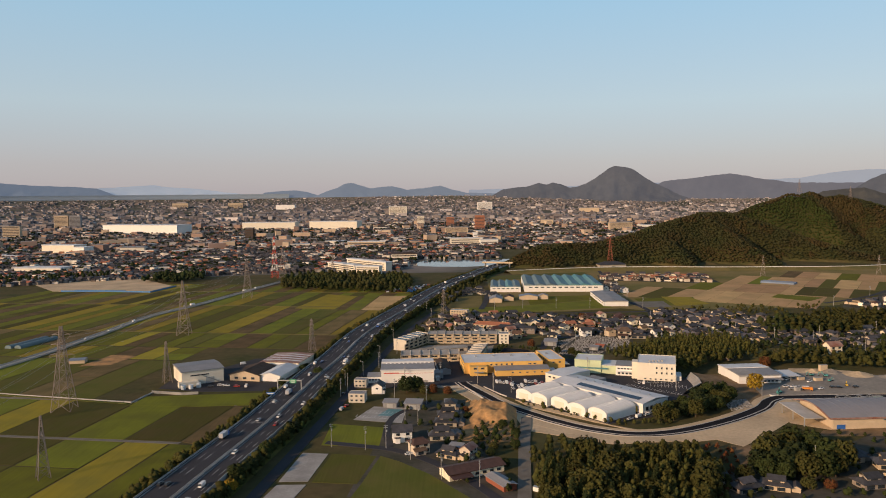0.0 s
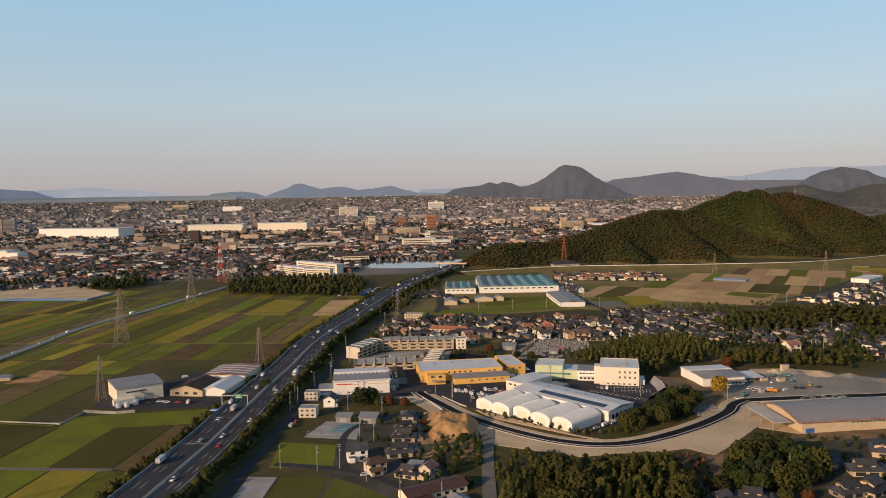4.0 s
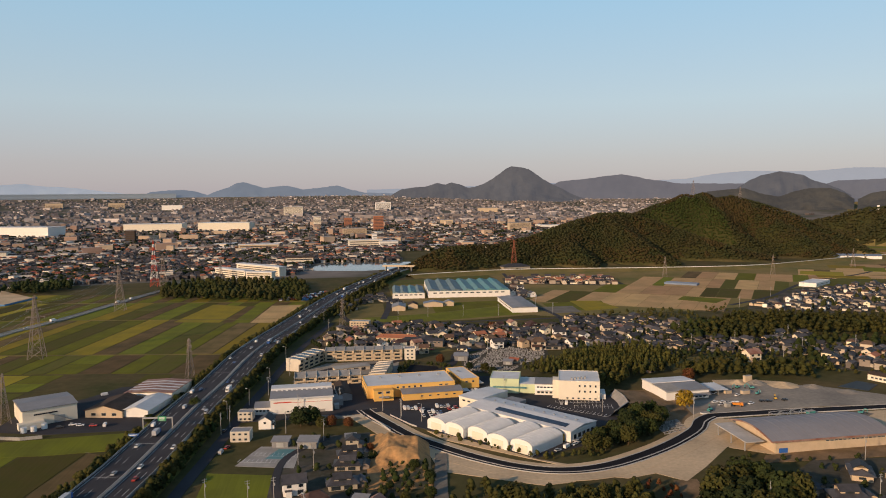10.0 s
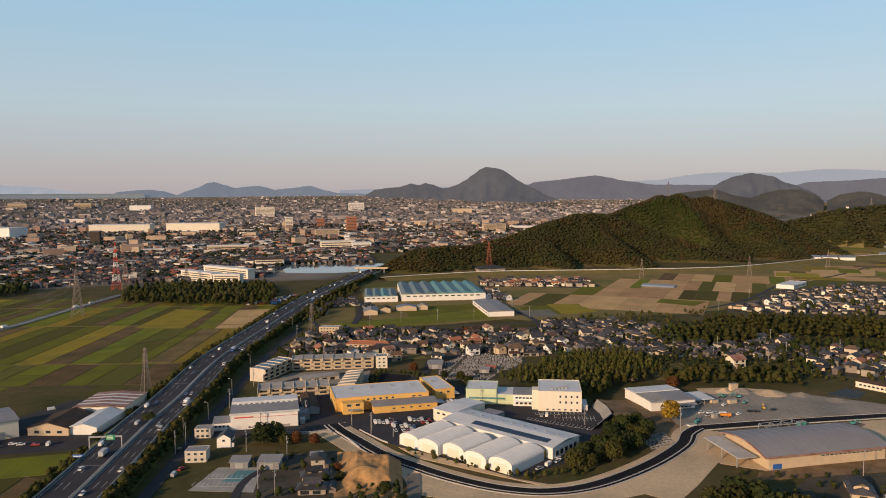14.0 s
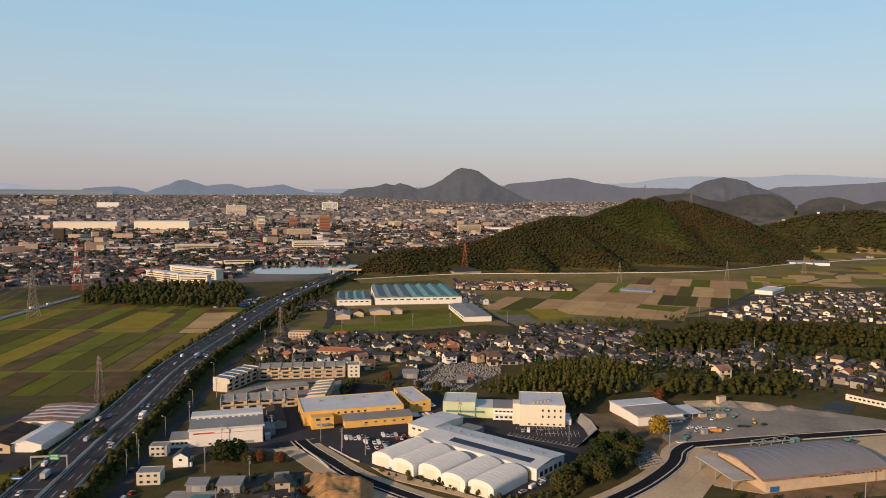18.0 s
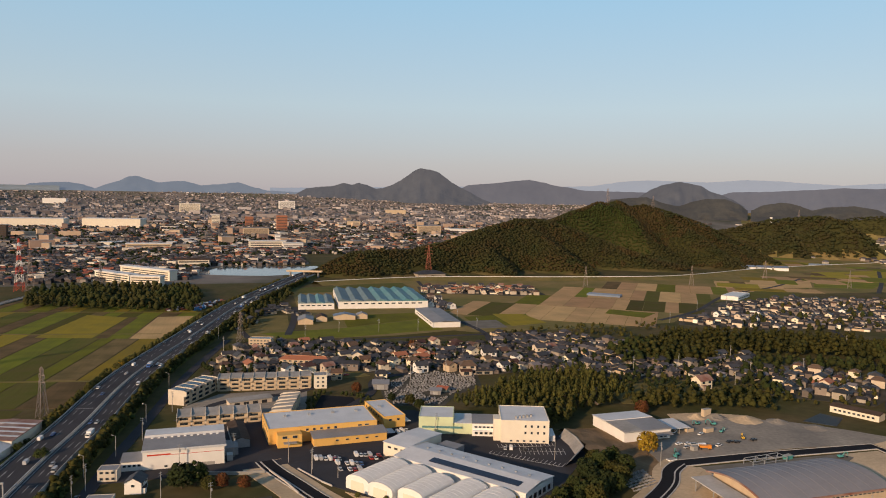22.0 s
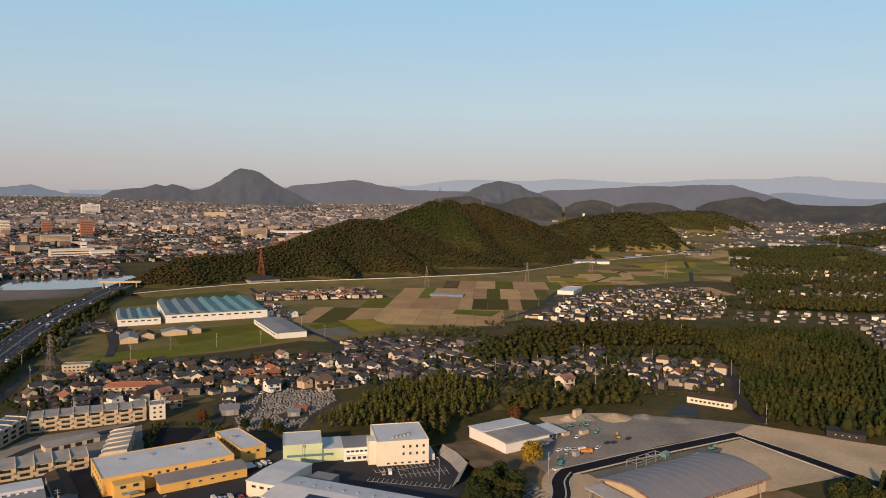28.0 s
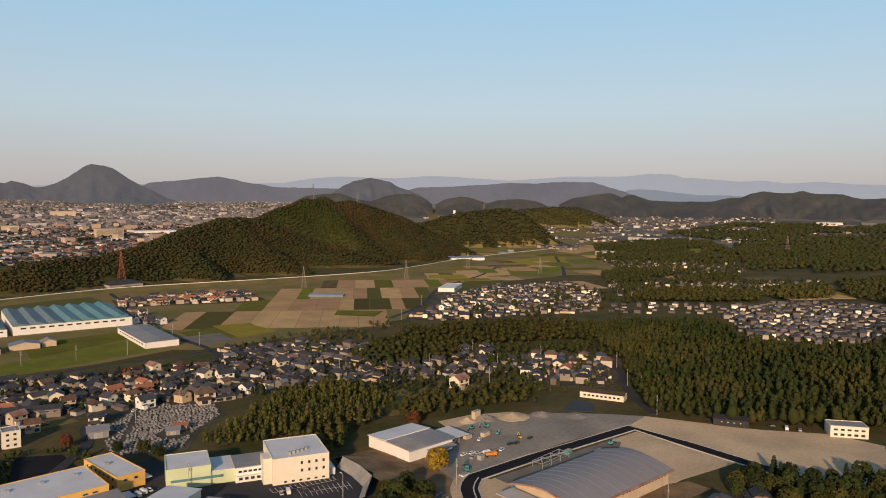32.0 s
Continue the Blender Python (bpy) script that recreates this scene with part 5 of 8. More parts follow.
mountain([(51.3, 0.09), (52.1, 0.64), (52.9, 0.72), (54.1, 0.64), (55.7, 0.44), (57.3, 0.27), (59.2, 0.27), (61, 0.11)], 4700, 60, "haze_blue_ridge", "hazy ridge beyond the valley", -1)
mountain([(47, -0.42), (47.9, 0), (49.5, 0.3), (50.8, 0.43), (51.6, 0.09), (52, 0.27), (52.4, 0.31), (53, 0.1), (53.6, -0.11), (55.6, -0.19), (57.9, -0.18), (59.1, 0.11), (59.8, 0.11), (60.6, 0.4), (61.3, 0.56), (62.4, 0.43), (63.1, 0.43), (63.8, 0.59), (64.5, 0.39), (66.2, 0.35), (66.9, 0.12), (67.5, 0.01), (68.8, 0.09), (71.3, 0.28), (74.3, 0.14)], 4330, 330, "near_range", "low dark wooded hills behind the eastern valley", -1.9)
mountain([(2.1, 0.58), (8, 0.71), (14.7, 0.94), (22.3, 1.01), (26.3, 1.12), (28.8, 1.51), (30.5, 1.61), (34.7, 1.51), (37.3, 1.69), (39, 1.65), (41.2, 1.49), (43.3, 1.36), (45.9, 1.53), (48, 1.66), (50, 1.65), (51.7, 1.65), (53.7, 1.84), (55.3, 1.79), (56.1, 1.54), (56.9, 1.5), (58, 1.41), (59.9, 1.24), (61.4, 1.31), (62.9, 1.1), (65, 1.2), (67.3, 1), (68.9, 0.95), (72.9, 0.85)], 4810, 30, "far_range", "far mountain range tinted pale blue by haze", -0.6)
mountain([(-36.2, 1.38), (-33.4, 1.35), (-31.5, 1.28), (-29.5, 1.12), (-27.4, 1.04), (-25.6, 0.92), (-24.5, 0.46), (-24, 0.21)], 4790, 30, "haze_blue_ridge", "haze-blue hills across the lake", -0.3)
mountain([(-25.6, 0.92), (-23.7, 1.02), (-21.7, 1.13), (-20.7, 0.97), (-18.6, 0.85), (-16.8, 0.59), (-15, 0.37), (-13.4, 0.19)], 4815, 20, "haze_ridge", "far shore across the lake, paled by haze", -0.3)
mountain([(-14.5, 0.12), (-13.8, 0.52), (-13, 0.61), (-11.6, 0.68), (-10.7, 0.57), (-9.9, 0.32), (-9.7, 0.11)], 4725, 30, "haze_blue_ridge", "low haze-blue island hill", -0.5)
mountain([(-10.3, 0.11), (-9, 0.61), (-8.3, 0.82), (-7.7, 1.15), (-7.2, 1.23), (-6.6, 1.06), (-5.7, 0.79), (-4.9, 0.87), (-4, 0.95), (-2.8, 0.64), (-1.5, 0.76), (-0.2, 0.92), (1.1, 0.55), (2, 0.36), (3.8, 0.3), (6.4, 0.14)], 4720, 30, "haze_blue_ridge", "low haze-blue hills behind the town", -0.6)

# ---- trees ----
PHI = (1 + 5 ** 0.5) / 2
ICO_V = np.array([(-1, PHI, 0), (1, PHI, 0), (-1, -PHI, 0), (1, -PHI, 0), (0, -1, PHI), (0, 1, PHI), (0, -1, -PHI), (0, 1, -PHI), (PHI, 0, -1), (PHI, 0, 1), (-PHI, 0, -1), (-PHI, 0, 1)]) / 1.902
ICO_F = np.array([(0, 11, 5), (0, 5, 1), (0, 1, 7), (0, 7, 10), (0, 10, 11), (1, 5, 9), (5, 11, 4), (11, 10, 2), (10, 7, 6), (7, 1, 8),
                  (3, 9, 4), (3, 4, 2), (3, 2, 6), (3, 6, 8), (3, 8, 9), (4, 9, 5), (2, 4, 11), (6, 2, 10), (8, 6, 7), (9, 8, 1)])


def tri_mesh(name, verts, faces, material):
    me = bpy.data.meshes.new(name)
    me.vertices.add(len(verts))
    me.vertices.foreach_set("co", np.asarray(verts, np.float32).ravel())
    me.loops.add(faces.size)
    me.loops.foreach_set("vertex_index", faces.astype(np.int32).ravel())
    me.polygons.add(len(faces))
    me.polygons.foreach_set("loop_start", np.arange(0, faces.size, faces.shape[1], dtype=np.int32))
    me.materials.append(M[material])
    me.update(calc_edges=True)
    return me


OCT_V = np.array([(1, 0, 0), (-1, 0, 0), (0, 1, 0), (0, -1, 0), (0, 0, 1), (0, 0, -1)], float)
OCT_F = np.array([(0, 2, 4), (2, 1, 4), (1, 3, 4), (3, 0, 4), (2, 0, 5), (1, 2, 5), (3, 1, 5), (0, 3, 5)])


def clumps(r, centres, sizes, squash=0.8, fine=False):
    """A ragged lump of foliage at each centre, a smaller one with fewer sides: vertices and triangles."""
    base, sides = (OCT_V, OCT_F) if fine else (ICO_V, ICO_F)
    n, m = len(centres), len(base)
    v = base[None] * (1 + r.uniform(-0.28, 0.28, (n, m, 1)))
    a, b = r.uniform(0, 6.28, n), r.uniform(-0.7, 0.7, n)
    c, s = np.cos(b)[:, None], np.sin(b)[:, None]
    v = np.stack([v[..., 0] * c - v[..., 2] * s, v[..., 1], v[..., 0] * s + v[..., 2] * c], -1)
    c, s = np.cos(a)[:, None], np.sin(a)[:, None]
    v = np.stack([v[..., 0] * c - v[..., 1] * s, v[..., 0] * s + v[..., 1] * c, v[..., 2] * squash], -1)
    v = v * np.asarray(sizes)[:, None, None] + np.asarray(centres)[:, None]
    f = sides[None] + m * np.arange(n)[:, None, None]
    return v.reshape(-1, 3), f.reshape(-1, 3)


def tufts(r, centres, sizes, squash=0.75, out=None):
    """Small ragged leaf tufts, each two bent triangles, mostly facing out of the crown."""
    n = len(centres)
    face = r.normal(size=(n, 3)) * 0.32 + ((0, 0, 1.0) if out is None else out + (0, 0, 0.3))
    u = np.cross(face, r.normal(size=(n, 3)))
    u /= np.linalg.norm(u, axis=1)[:, None]
    w = np.cross(u, face)
    w /= np.linalg.norm(w, axis=1)[:, None]
    s = np.asarray(sizes)[:, None]
    bend = np.cross(u, w) * s * r.uniform(-0.5, 0.5, (n, 1))
    c = np.asarray(centres)
    v = np.stack([c - u * s, c + w * s * squash + bend, c + u * s * r.uniform(0.7, 1.2, (n, 1)), c - w * s * squash + bend], 1)
    f = np.array([(0, 1, 2), (0, 2, 3)])[None] + 4 * np.arange(n)[:, None, None]
    return v.reshape(-1, 3), f.reshape(-1, 3)


def crown_points(r, n, kind):
    """Places and sizes of foliage lumps in a crown of height 1 and about half that radius."""
    z = r.uniform(0, 1, n)
    a = r.uniform(0, 6.28, n)
    if kind == "cedar":
        z = 0.18 + 0.8 * z
        rad = 0.19 * (1.08 - z) ** 0.7 * r.uniform(0.5, 1.1, n)
        size = 0.06 * (1.25 - z * 0.8) * r.uniform(0.7, 1.2, n)
    elif kind == "bamboo":
        z = 0.35 + 0.65 * z
        rad = 0.2 * np.sin(np.pi * np.clip((z - 0.25) / 0.8, 0, 1)) * r.uniform(0.3, 1.1, n) + 0.02
        size = 0.06 * r.uniform(0.7, 1.3, n)
    else:
        z = 0.26 + 0.68 * z
        rad = 0.42 * np.sqrt(np.clip(1 - ((z - 0.52) / 0.5) ** 2, 0.02, 1)) * np.sqrt(r.uniform(0.25, 1.1, n))
        size = 0.085 * r.uniform(0.6, 1.25, n)
    return np.stack([rad * np.cos(a), rad * np.sin(a), z], -1), size


def tree_kind(kind, material, label, seed, lumps=64, trunk=0.03):
    r = np.random.RandomState(seed)
    o = thing("tree", label, "tree", "trees")
    t = Mesh()
    t.tube((0, 0, -0.02), (0.01, 0, 0.5), trunk, trunk * 0.6, 7).tube((0.01, 0, 0.5), (0, 0.01, 0.86), trunk * 0.6, trunk * 0.15, 6)
    if kind == "round":
        for k in range(6):
            a = k * 1.05 + r.uniform(0, 0.5)
            t.tube((0.008, 0, 0.28 + 0.06 * k), (0.3 * math.cos(a), 0.3 * math.sin(a), 0.46 + 0.07 * k), trunk * 0.4, trunk * 0.1, 5)
    part("trunk", t, "bark", o)
    c, s = crown_points(r, lumps, kind)
    v, f = clumps(r, c, s)
    v *= (0.93, 0.93, 1.0)
    c2, s2 = crown_points(r, lumps * 9, kind)
    c2[:, :2] *= 1.1
    away = c2 - (0, 0, 0.55) if kind == "round" else c2 * (1, 1, 0.0) + (0, 0, 0.06)
    v2, f2 = tufts(r, c2, s2 * 0.62, 0.75, away / np.linalg.norm(away, axis=1)[:, None])
    ob = new("crown", tri_mesh("crown", np.concatenate([v, v2]), np.concatenate([f, f2 + len(v)]), material))
    ob.parent = o
    return o


KINDS = {
    "green": tree_kind("round", "leaf_green", "broad-leaved tree with a ragged dull green crown", 1),
    "dark": tree_kind("round", "leaf_dark", "dark evergreen tree with a dense crown", 2),
    "olive": tree_kind("round", "leaf_olive", "broad-leaved tree turning olive brown in autumn", 3),
    "cedar": tree_kind("cedar", "leaf_dark", "tall narrow dark cedar", 4, 70, 0.014),
    "cedar_olive": tree_kind("cedar", "leaf_olive", "tall cedar with browning foliage", 5, 70, 0.014),
    "bamboo": tree_kind("bamboo", "leaf_olive", "tall feathery yellow-green bamboo clump", 6, 70, 0.008),
    "yellow": tree_kind("round", "leaf_yellow", "ginkgo-like tree in bright yellow autumn leaf", 7, 75),
    "red": tree_kind("round", "leaf_red", "small maple in dull red autumn leaf", 8),
}
used = set()


def plant(kind, x, y, h, wide=1.0, z=None):
    m = pose(x, y, (height(x, y) if z is None else z) - 0.2, 0, 0, rng.uniform(0, 360)) @ Matrix.Diagonal((h * wide, h * wide, h, 1))
    if kind not in used:
        used.add(kind)
        KINDS[kind].matrix_world = m
        return KINDS[kind]
    o = copy_thing(KINDS[kind], Matrix())
    o.matrix_world = m
    return o


def inside(poly, x, y):
    hit = False
    for (ax, ay), (bx, by) in zip(poly, poly[1:] + poly[:1]):
        if (ay > y) != (by > y) and x < (bx - ax) * (y - ay) / (by - ay) + ax:
            hit = not hit
    return hit


def scatter(poly, gap, r, tries=None):
    """Places in an outline, none nearer to another than gap."""
    xs, ys = [p[0] for p in poly], [p[1] for p in poly]
    area = (max(xs) - min(xs)) * (max(ys) - min(ys))
    cells, out = {}, []
    for _ in range(tries or int(area / gap / gap * 3)):
        x, y = r.uniform(min(xs), max(xs)), r.uniform(min(ys), max(ys))
        cx, cy = int(x // gap), int(y // gap)
        if not inside(poly, x, y):
            continue
        if any((x - px) ** 2 + (y - py) ** 2 < gap * gap for i in (-1, 0, 1) for j in (-1, 0, 1) for px, py in cells.get((cx + i, cy + j), ())):
            continue
        cells.setdefault((cx, cy), []).append((x, y))
        out.append((x, y))
    return out


# groves that the drone passes nearest, tree by tree
rng = random.Random(5)
FRONT_GROVE = [(38, 270), (43, 335), (50, 350), (64, 358), (104, 357), (126, 362), (122, 330), (110, 300), (98, 270)]
KNOLL_GROVE = [(148, 338), (174, 332), (200, 350), (206, 370), (182, 376), (158, 368)]
MID_GROVE = [(128, 432), (150, 436), (176, 452), (190, 470), (192, 490), (174, 492), (160, 466), (142, 452)]
for poly, gap, mix, lo, hi in (
    (FRONT_GROVE, 7.0, ("cedar", "cedar_olive", "bamboo", "olive"), 11, 17),
    (KNOLL_GROVE, 6.6, ("green", "olive", "dark", "green"), 11, 16),
    (MID_GROVE, 6.5, ("green", "olive", "green", "dark"), 8, 13),
):
    for x, y in scatter(poly, gap, rng):
        k = rng.choice(mix)
        plant(k, x, y, rng.uniform(lo, hi), 1.0 if "cedar" in k else rng.uniform(0.85, 1.1))
for kind, x, y, h, w in (
    ("yellow", 213, 497, 13, 0.95), ("dark", -26, 503, 12, 1.25), ("green", -20, 506, 11, 1.2), ("red", -8, 500, 7, 1.1), ("red", 2, 497, 6, 1.2), ("olive", -14, 498, 7, 1.1),
    ("green", 40, 408, 5, 1.3), ("green", 34, 424, 5, 1.3), ("olive", 26, 384, 5, 1.1), ("green", 38, 388, 5, 1.2), ("green", 20, 400, 4, 1.2), ("dark", 14, 440, 5, 1.2),
    ("dark", 24, 376, 5, 1.1), ("green", 30, 360, 5, 1.2), ("red", 13, 452, 5, 1.0), ("olive", 166, 328, 6, 1.3), ("red", 176, 328, 5, 1.3), ("olive", 140, 336, 9, 1.1),
    
    ("red", 150, 790, 9, 1.1), ("red", 78, 652, 8, 1.0), ("red", 250, 566, 9, 1.1), ("olive", 108, 616, 8, 1.0), ("green", 112, 606, 7, 1.1), ("dark", 98, 628, 6, 1.1), ("green", -96, 552, 8, 1.1),
):
    plant(kind, x, y, h, w)
# planting on both banks of the expressway
for x, y in scatter([(296, 374), (302, 392), (318, 396), (336, 392), (352, 370), (372, 350), (380, 320), (350, 318), (316, 340)], 6.4, rng):
    plant(rng.choice(("green", "dark", "olive", "cedar", "green")), x, y, rng.uniform(8, 12), rng.uniform(0.8, 1.05))
for side, gap, lo, hi in ((-20.5, 11, 3.5, 6.5), (18.0, 8, 4.5, 8.5)):
    row = off(smooth(HIGHWAY, gap), side)
    for x, y in row:
        if 250 < y < 1180 and rng.random() < (0.75 if side > 0 else 0.55) and not (side > 0 and 500 < y < 560 and rng.random() < 0.8):
            plant(rng.choice(("green", "dark", "olive", "dark") if rng.random() < 0.95 else ("yellow",)), x + rng.uniform(-1.5, 1.5), y + rng.uniform(-2, 2), rng.uniform(lo, hi), 1.25, 1.0)


# woods too large to count
def wood(name, label, spots, r, lumps=6, material="forest", low=8, high=14, wide=0.36, cone=False, base=3):
    """One mesh of many crowns: each a few ragged lumps low down and a coat of small ones above."""
    if not spots:
        return
    n = len(spots)
    xy = np.array(spots)
    z = np.array([height(x, y) for x, y in spots])
    shrink = np.ones(n)
    for k, (x, y) in enumerate(spots):
        if math.hypot(x - HEART[0], y - HEART[1]) > NEAR:
            xy[k, 0], xy[k, 1], z[k], shrink[k] = squeezed(x, y, z[k])
    h = r.uniform(low, high, n) * shrink
    out = []
    for count, share, fine in ((base, 1.0, False), (lumps * 8, 0.33, True)):
        k = np.arange(count)
        lift = 0.36 + 0.58 * ((k + 0.5) / count)
        a = r.uniform(0, 6.28, (n, count))
        round_off = (1.06 - (lift[None] - 0.36) * 1.7) if not cone else 1.05 * (1.02 - lift[None]) / 0.66
        rad = h[:, None] * wide * np.sqrt(np.clip(round_off, 0.02, 1)) * r.uniform(0.62 if fine else 0.15, 0.98 if fine else 0.5, (n, count))
        cen = np.stack([xy[:, :1] + rad * np.cos(a), xy[:, 1:] + rad * np.sin(a), z[:, None] + h[:, None] * lift[None]], -1)
        size = h[:, None] * (wide * 0.66 * share) * r.uniform(0.7, 1.25, (n, count)) * (1.15 - (0.5 if not cone else 0.8) * (lift[None] - 0.36) / 0.58)
        away = np.stack([np.cos(a), np.sin(a), np.broadcast_to((lift[None] - 0.5) * (2.2 if not cone else 0.8), a.shape)], -1).reshape(-1, 3)
        away /= np.linalg.norm(away, axis=1)[:, None]
        out.append(tufts(r, cen.reshape(-1, 3), size.ravel(), 0.75, away) if fine else clumps(r, cen.reshape(-1, 3), size.ravel(), 1.5 if cone else 0.9 if wide < 0.55 else 0.7))
    v = np.concatenate([out[0][0], out[1][0]])
    f = np.concatenate([out[0][1], out[1][1] + len(out[0][0])])
    ob = new(name, tri_mesh(name, v, f, material))
    tagged(ob, label, "woods", kind="stuff")


nr = np.random.RandomState(9)
for side, gap, lo, hi, keep in ((-20, 3.6, 3.0, 6.5, 0.85), (-24.5, 4, 2.0, 5.0, 0.8), (17.5, 3.2, 4.0, 8.0, 0.95), (20.5, 4, 2, 5, 0.8)):
    spots = [(x + rng.uniform(-1.5, 1.5), y + rng.uniform(-1.5, 1.5)) for x, y in off(smooth(HIGHWAY, gap), side) if 240 < y < 1330 and rng.random() < keep and not (side < 0 and 500 < y < 600)]
    wood("roadside_trees", "belt of ragged trees and bushes on the expressway bank", spots, nr, 6, "leaf_green" if side > 18 else "leaf_olive", lo + 1, hi + 1, 0.42)
BAMBOO = [(132, 596), (150, 612), (175, 632), (203, 656), (249, 660), (262, 636), (260, 602), (238, 590), (205, 588), (170, 588), (150, 590)]
wood("woods", "dense dark conifers in the front grove", scatter(FRONT_GROVE, 4.4, rng), nr, 9, "bamboo_leaf", 9, 15, 0.18, True)
wood("woods", "olive undergrowth along the front grove", scatter([(40, 290), (45, 380), (58, 392), (100, 378), (138, 386), (136, 350), (124, 310), (110, 296)], 5.5, rng), nr, 8, "leaf_olive", 4, 8, 0.4)
wood("woods", "brown-red brushwood in the hollow", scatter([(122, 318), (146, 345), (150, 380), (138, 390), (130, 350)], 4.5, rng), nr, 7, "leaf_red", 2, 4, 0.45)
BAMBOO_LOW = [(181, 546), (176, 584), (204, 587), (238, 589), (240, 584), (206, 574), (196, 556), (188, 544)]
wood("woods", "dense bamboo grove turning yellow-green", scatter(BAMBOO, 3.3, rng), nr, 9, "bamboo_leaf", 9, 16, 0.17, True)
wood("woods", "olive and green grove behind the cream works", scatter(BAMBOO_LOW, 4.2, rng), nr, 9, "leaf_olive", 8, 12, 0.28)
wood("woods", "belt of autumn trees behind the yard", scatter([(248, 578), (262, 572), (312, 566), (338, 548), (348, 562), (346, 590), (300, 602), (256, 598)], 5.0, rng), nr, 6, "leaf_olive", 6, 11, 0.36)
EAST_WOOD = [(378, 489), (422, 533), (491, 595), (520, 640), (560, 690), (619, 692), (663, 667), (697, 616), (626, 570), (635, 522), (666, 487), (800, 440), (780, 330), (560, 320), (470, 350), (444, 398), (420, 419), (390, 457)]
near = scatter(EAST_WOOD, 4.9, rng)
wood("woods", "large dense mixed wood on rising ground", [p for p in near if noise.noise((p[0] / 60, p[1] / 60, 9)) > -0.12], nr, 5, "fresh_wood", 10, 17, 0.25, True, base=3)
wood("woods", "olive-brown trees through the large wood", [p for p in near if noise.noise((p[0] / 60, p[1] / 60, 9)) <= -0.12], nr, 5, "leaf_olive", 10, 15, 0.26, True, base=3)
wood("woods", "grove of dark trees among the houses", scatter([(310, 694), (318, 740), (345, 755), (380, 740), (390, 700), (350, 684)], 6.5, rng), nr, 7, "leaf_green", 9, 14, 0.34)
wood("woods", "olive wood above the village", scatter([(380, 684), (331, 697), (345, 755), (376, 769), (416, 796), (472, 795), (531, 772), (578, 734), (591, 678), (542, 647), (519, 682), (433, 716)], 5.6, rng), nr, 7, "leaf_olive", 10, 15, 0.3, base=2)
wood("woods", "dark green grove beside the rice fields", scatter([(-243, 1102), (-150, 1062), (-54, 1035), (-48, 1150), (-70, 1250), (-170, 1270), (-268, 1245)], 8.5, rng), nr, 6, "forest", 9, 15, 0.4)
wood("woods", "dark clump of evergreens", scatter([(-500, 1215), (-440, 1190), (-400, 1240), (-420, 1300), (-480, 1290)], 9, rng), nr, 6, "leaf_dark", 10, 16, 0.4)
wood("woods", "dark tree belt west of the plot", scatter([(-760, 1160), (-640, 1230), (-560, 1310), (-620, 1340), (-800, 1240)], 9, rng), nr, 5, "leaf_dark", 8, 12, 0.4)
wood("woods", "thicket beside the expressway", scatter([(-20, 900), (10, 1010), (40, 1120), (60, 1190), (72, 1180), (46, 1080), (20, 980), (6, 890)], 7, rng), nr, 6, "forest", 6, 10, 0.4)
wood("woods", "scrub and shrubs around the lower lane", scatter([(16, 384), (40, 384), (42, 430), (30, 440), (16, 420)], 4, rng), nr, 6, "leaf_green", 2, 5, 0.5)
wood("woods", "hedge of shrubs below the sheds", scatter([(48, 474), (100, 424), (134, 424), (136, 434), (102, 430), (54, 478)], 3.6, rng), nr, 5, "leaf_olive", 1.5, 3.6, 0.5)
wood("woods", "row of bushes round the black basin", scatter([(38, 612), (50, 656), (80, 646), (84, 612), (78, 612), (76, 642), (54, 652), (44, 612)], 3.2, rng), nr, 5, "leaf_green", 2.5, 5, 0.45)
wood("woods", "garden shrubs and small trees among the houses",
     [(x, y) for x, y in scatter([(-40, 720), (0, 850), (60, 838), (230, 800), (330, 740), (440, 680), (420, 600), (320, 590), (250, 650), (180, 700), (60, 720)], 5.5, rng) if rng.random() < 0.6], nr, 5, "leaf_dark", 3, 7, 0.42)
wood("woods", "garden shrubs in the hamlet", [(x, y) for x, y in scatter([(-20, 396), (-30, 480), (12, 480), (14, 400), (30, 360), (40, 330), (120, 300), (250, 330), (260, 400), (200, 410), (130, 310), (30, 300)], 6, rng) if rng.random() < 0.5], nr, 5, "leaf_green", 2, 5, 0.45)
wood("woods", "rough scrub and thickets on open plots", [p for p in scatter([(250, 590), (340, 560), (420, 545), (470, 600), (560, 720), (440, 860), (470, 900), (330, 870), (250, 850), (230, 800), (330, 740), (440, 680), (400, 600), (330, 600)], 7, rng) if noise.noise((p[0] / 30, p[1] / 30, 4)) > 0.0], nr, 5, "leaf_olive", 2.5, 6.5, 0.42)
wood("woods", "dark garden trees between houses of the far village", [p for p in scatter([(520, 870), (700, 960), (800, 990), (900, 980), (960, 900), (800, 780), (700, 740), (620, 790), (540, 830)], 9, rng) if noise.noise((p[0] / 45, p[1] / 45, 14)) > 0.12], nr, 5, "forest", 5, 10, 0.42)
wood("woods", "brown and green thicket between the belts", scatter([(262, 596), (340, 590), (372, 560), (376, 592), (360, 640), (300, 650), (262, 640)], 7, rng), nr, 5, "leaf_olive", 2, 6, 0.45)
wood("woods", "dark trees round the upper hamlet", scatter([(360, 560), (376, 640), (432, 690), (520, 660), (510, 610), (494, 612), (440, 666), (392, 630), (372, 580)], 7, rng), nr, 6, "leaf_green", 6, 11, 0.4)
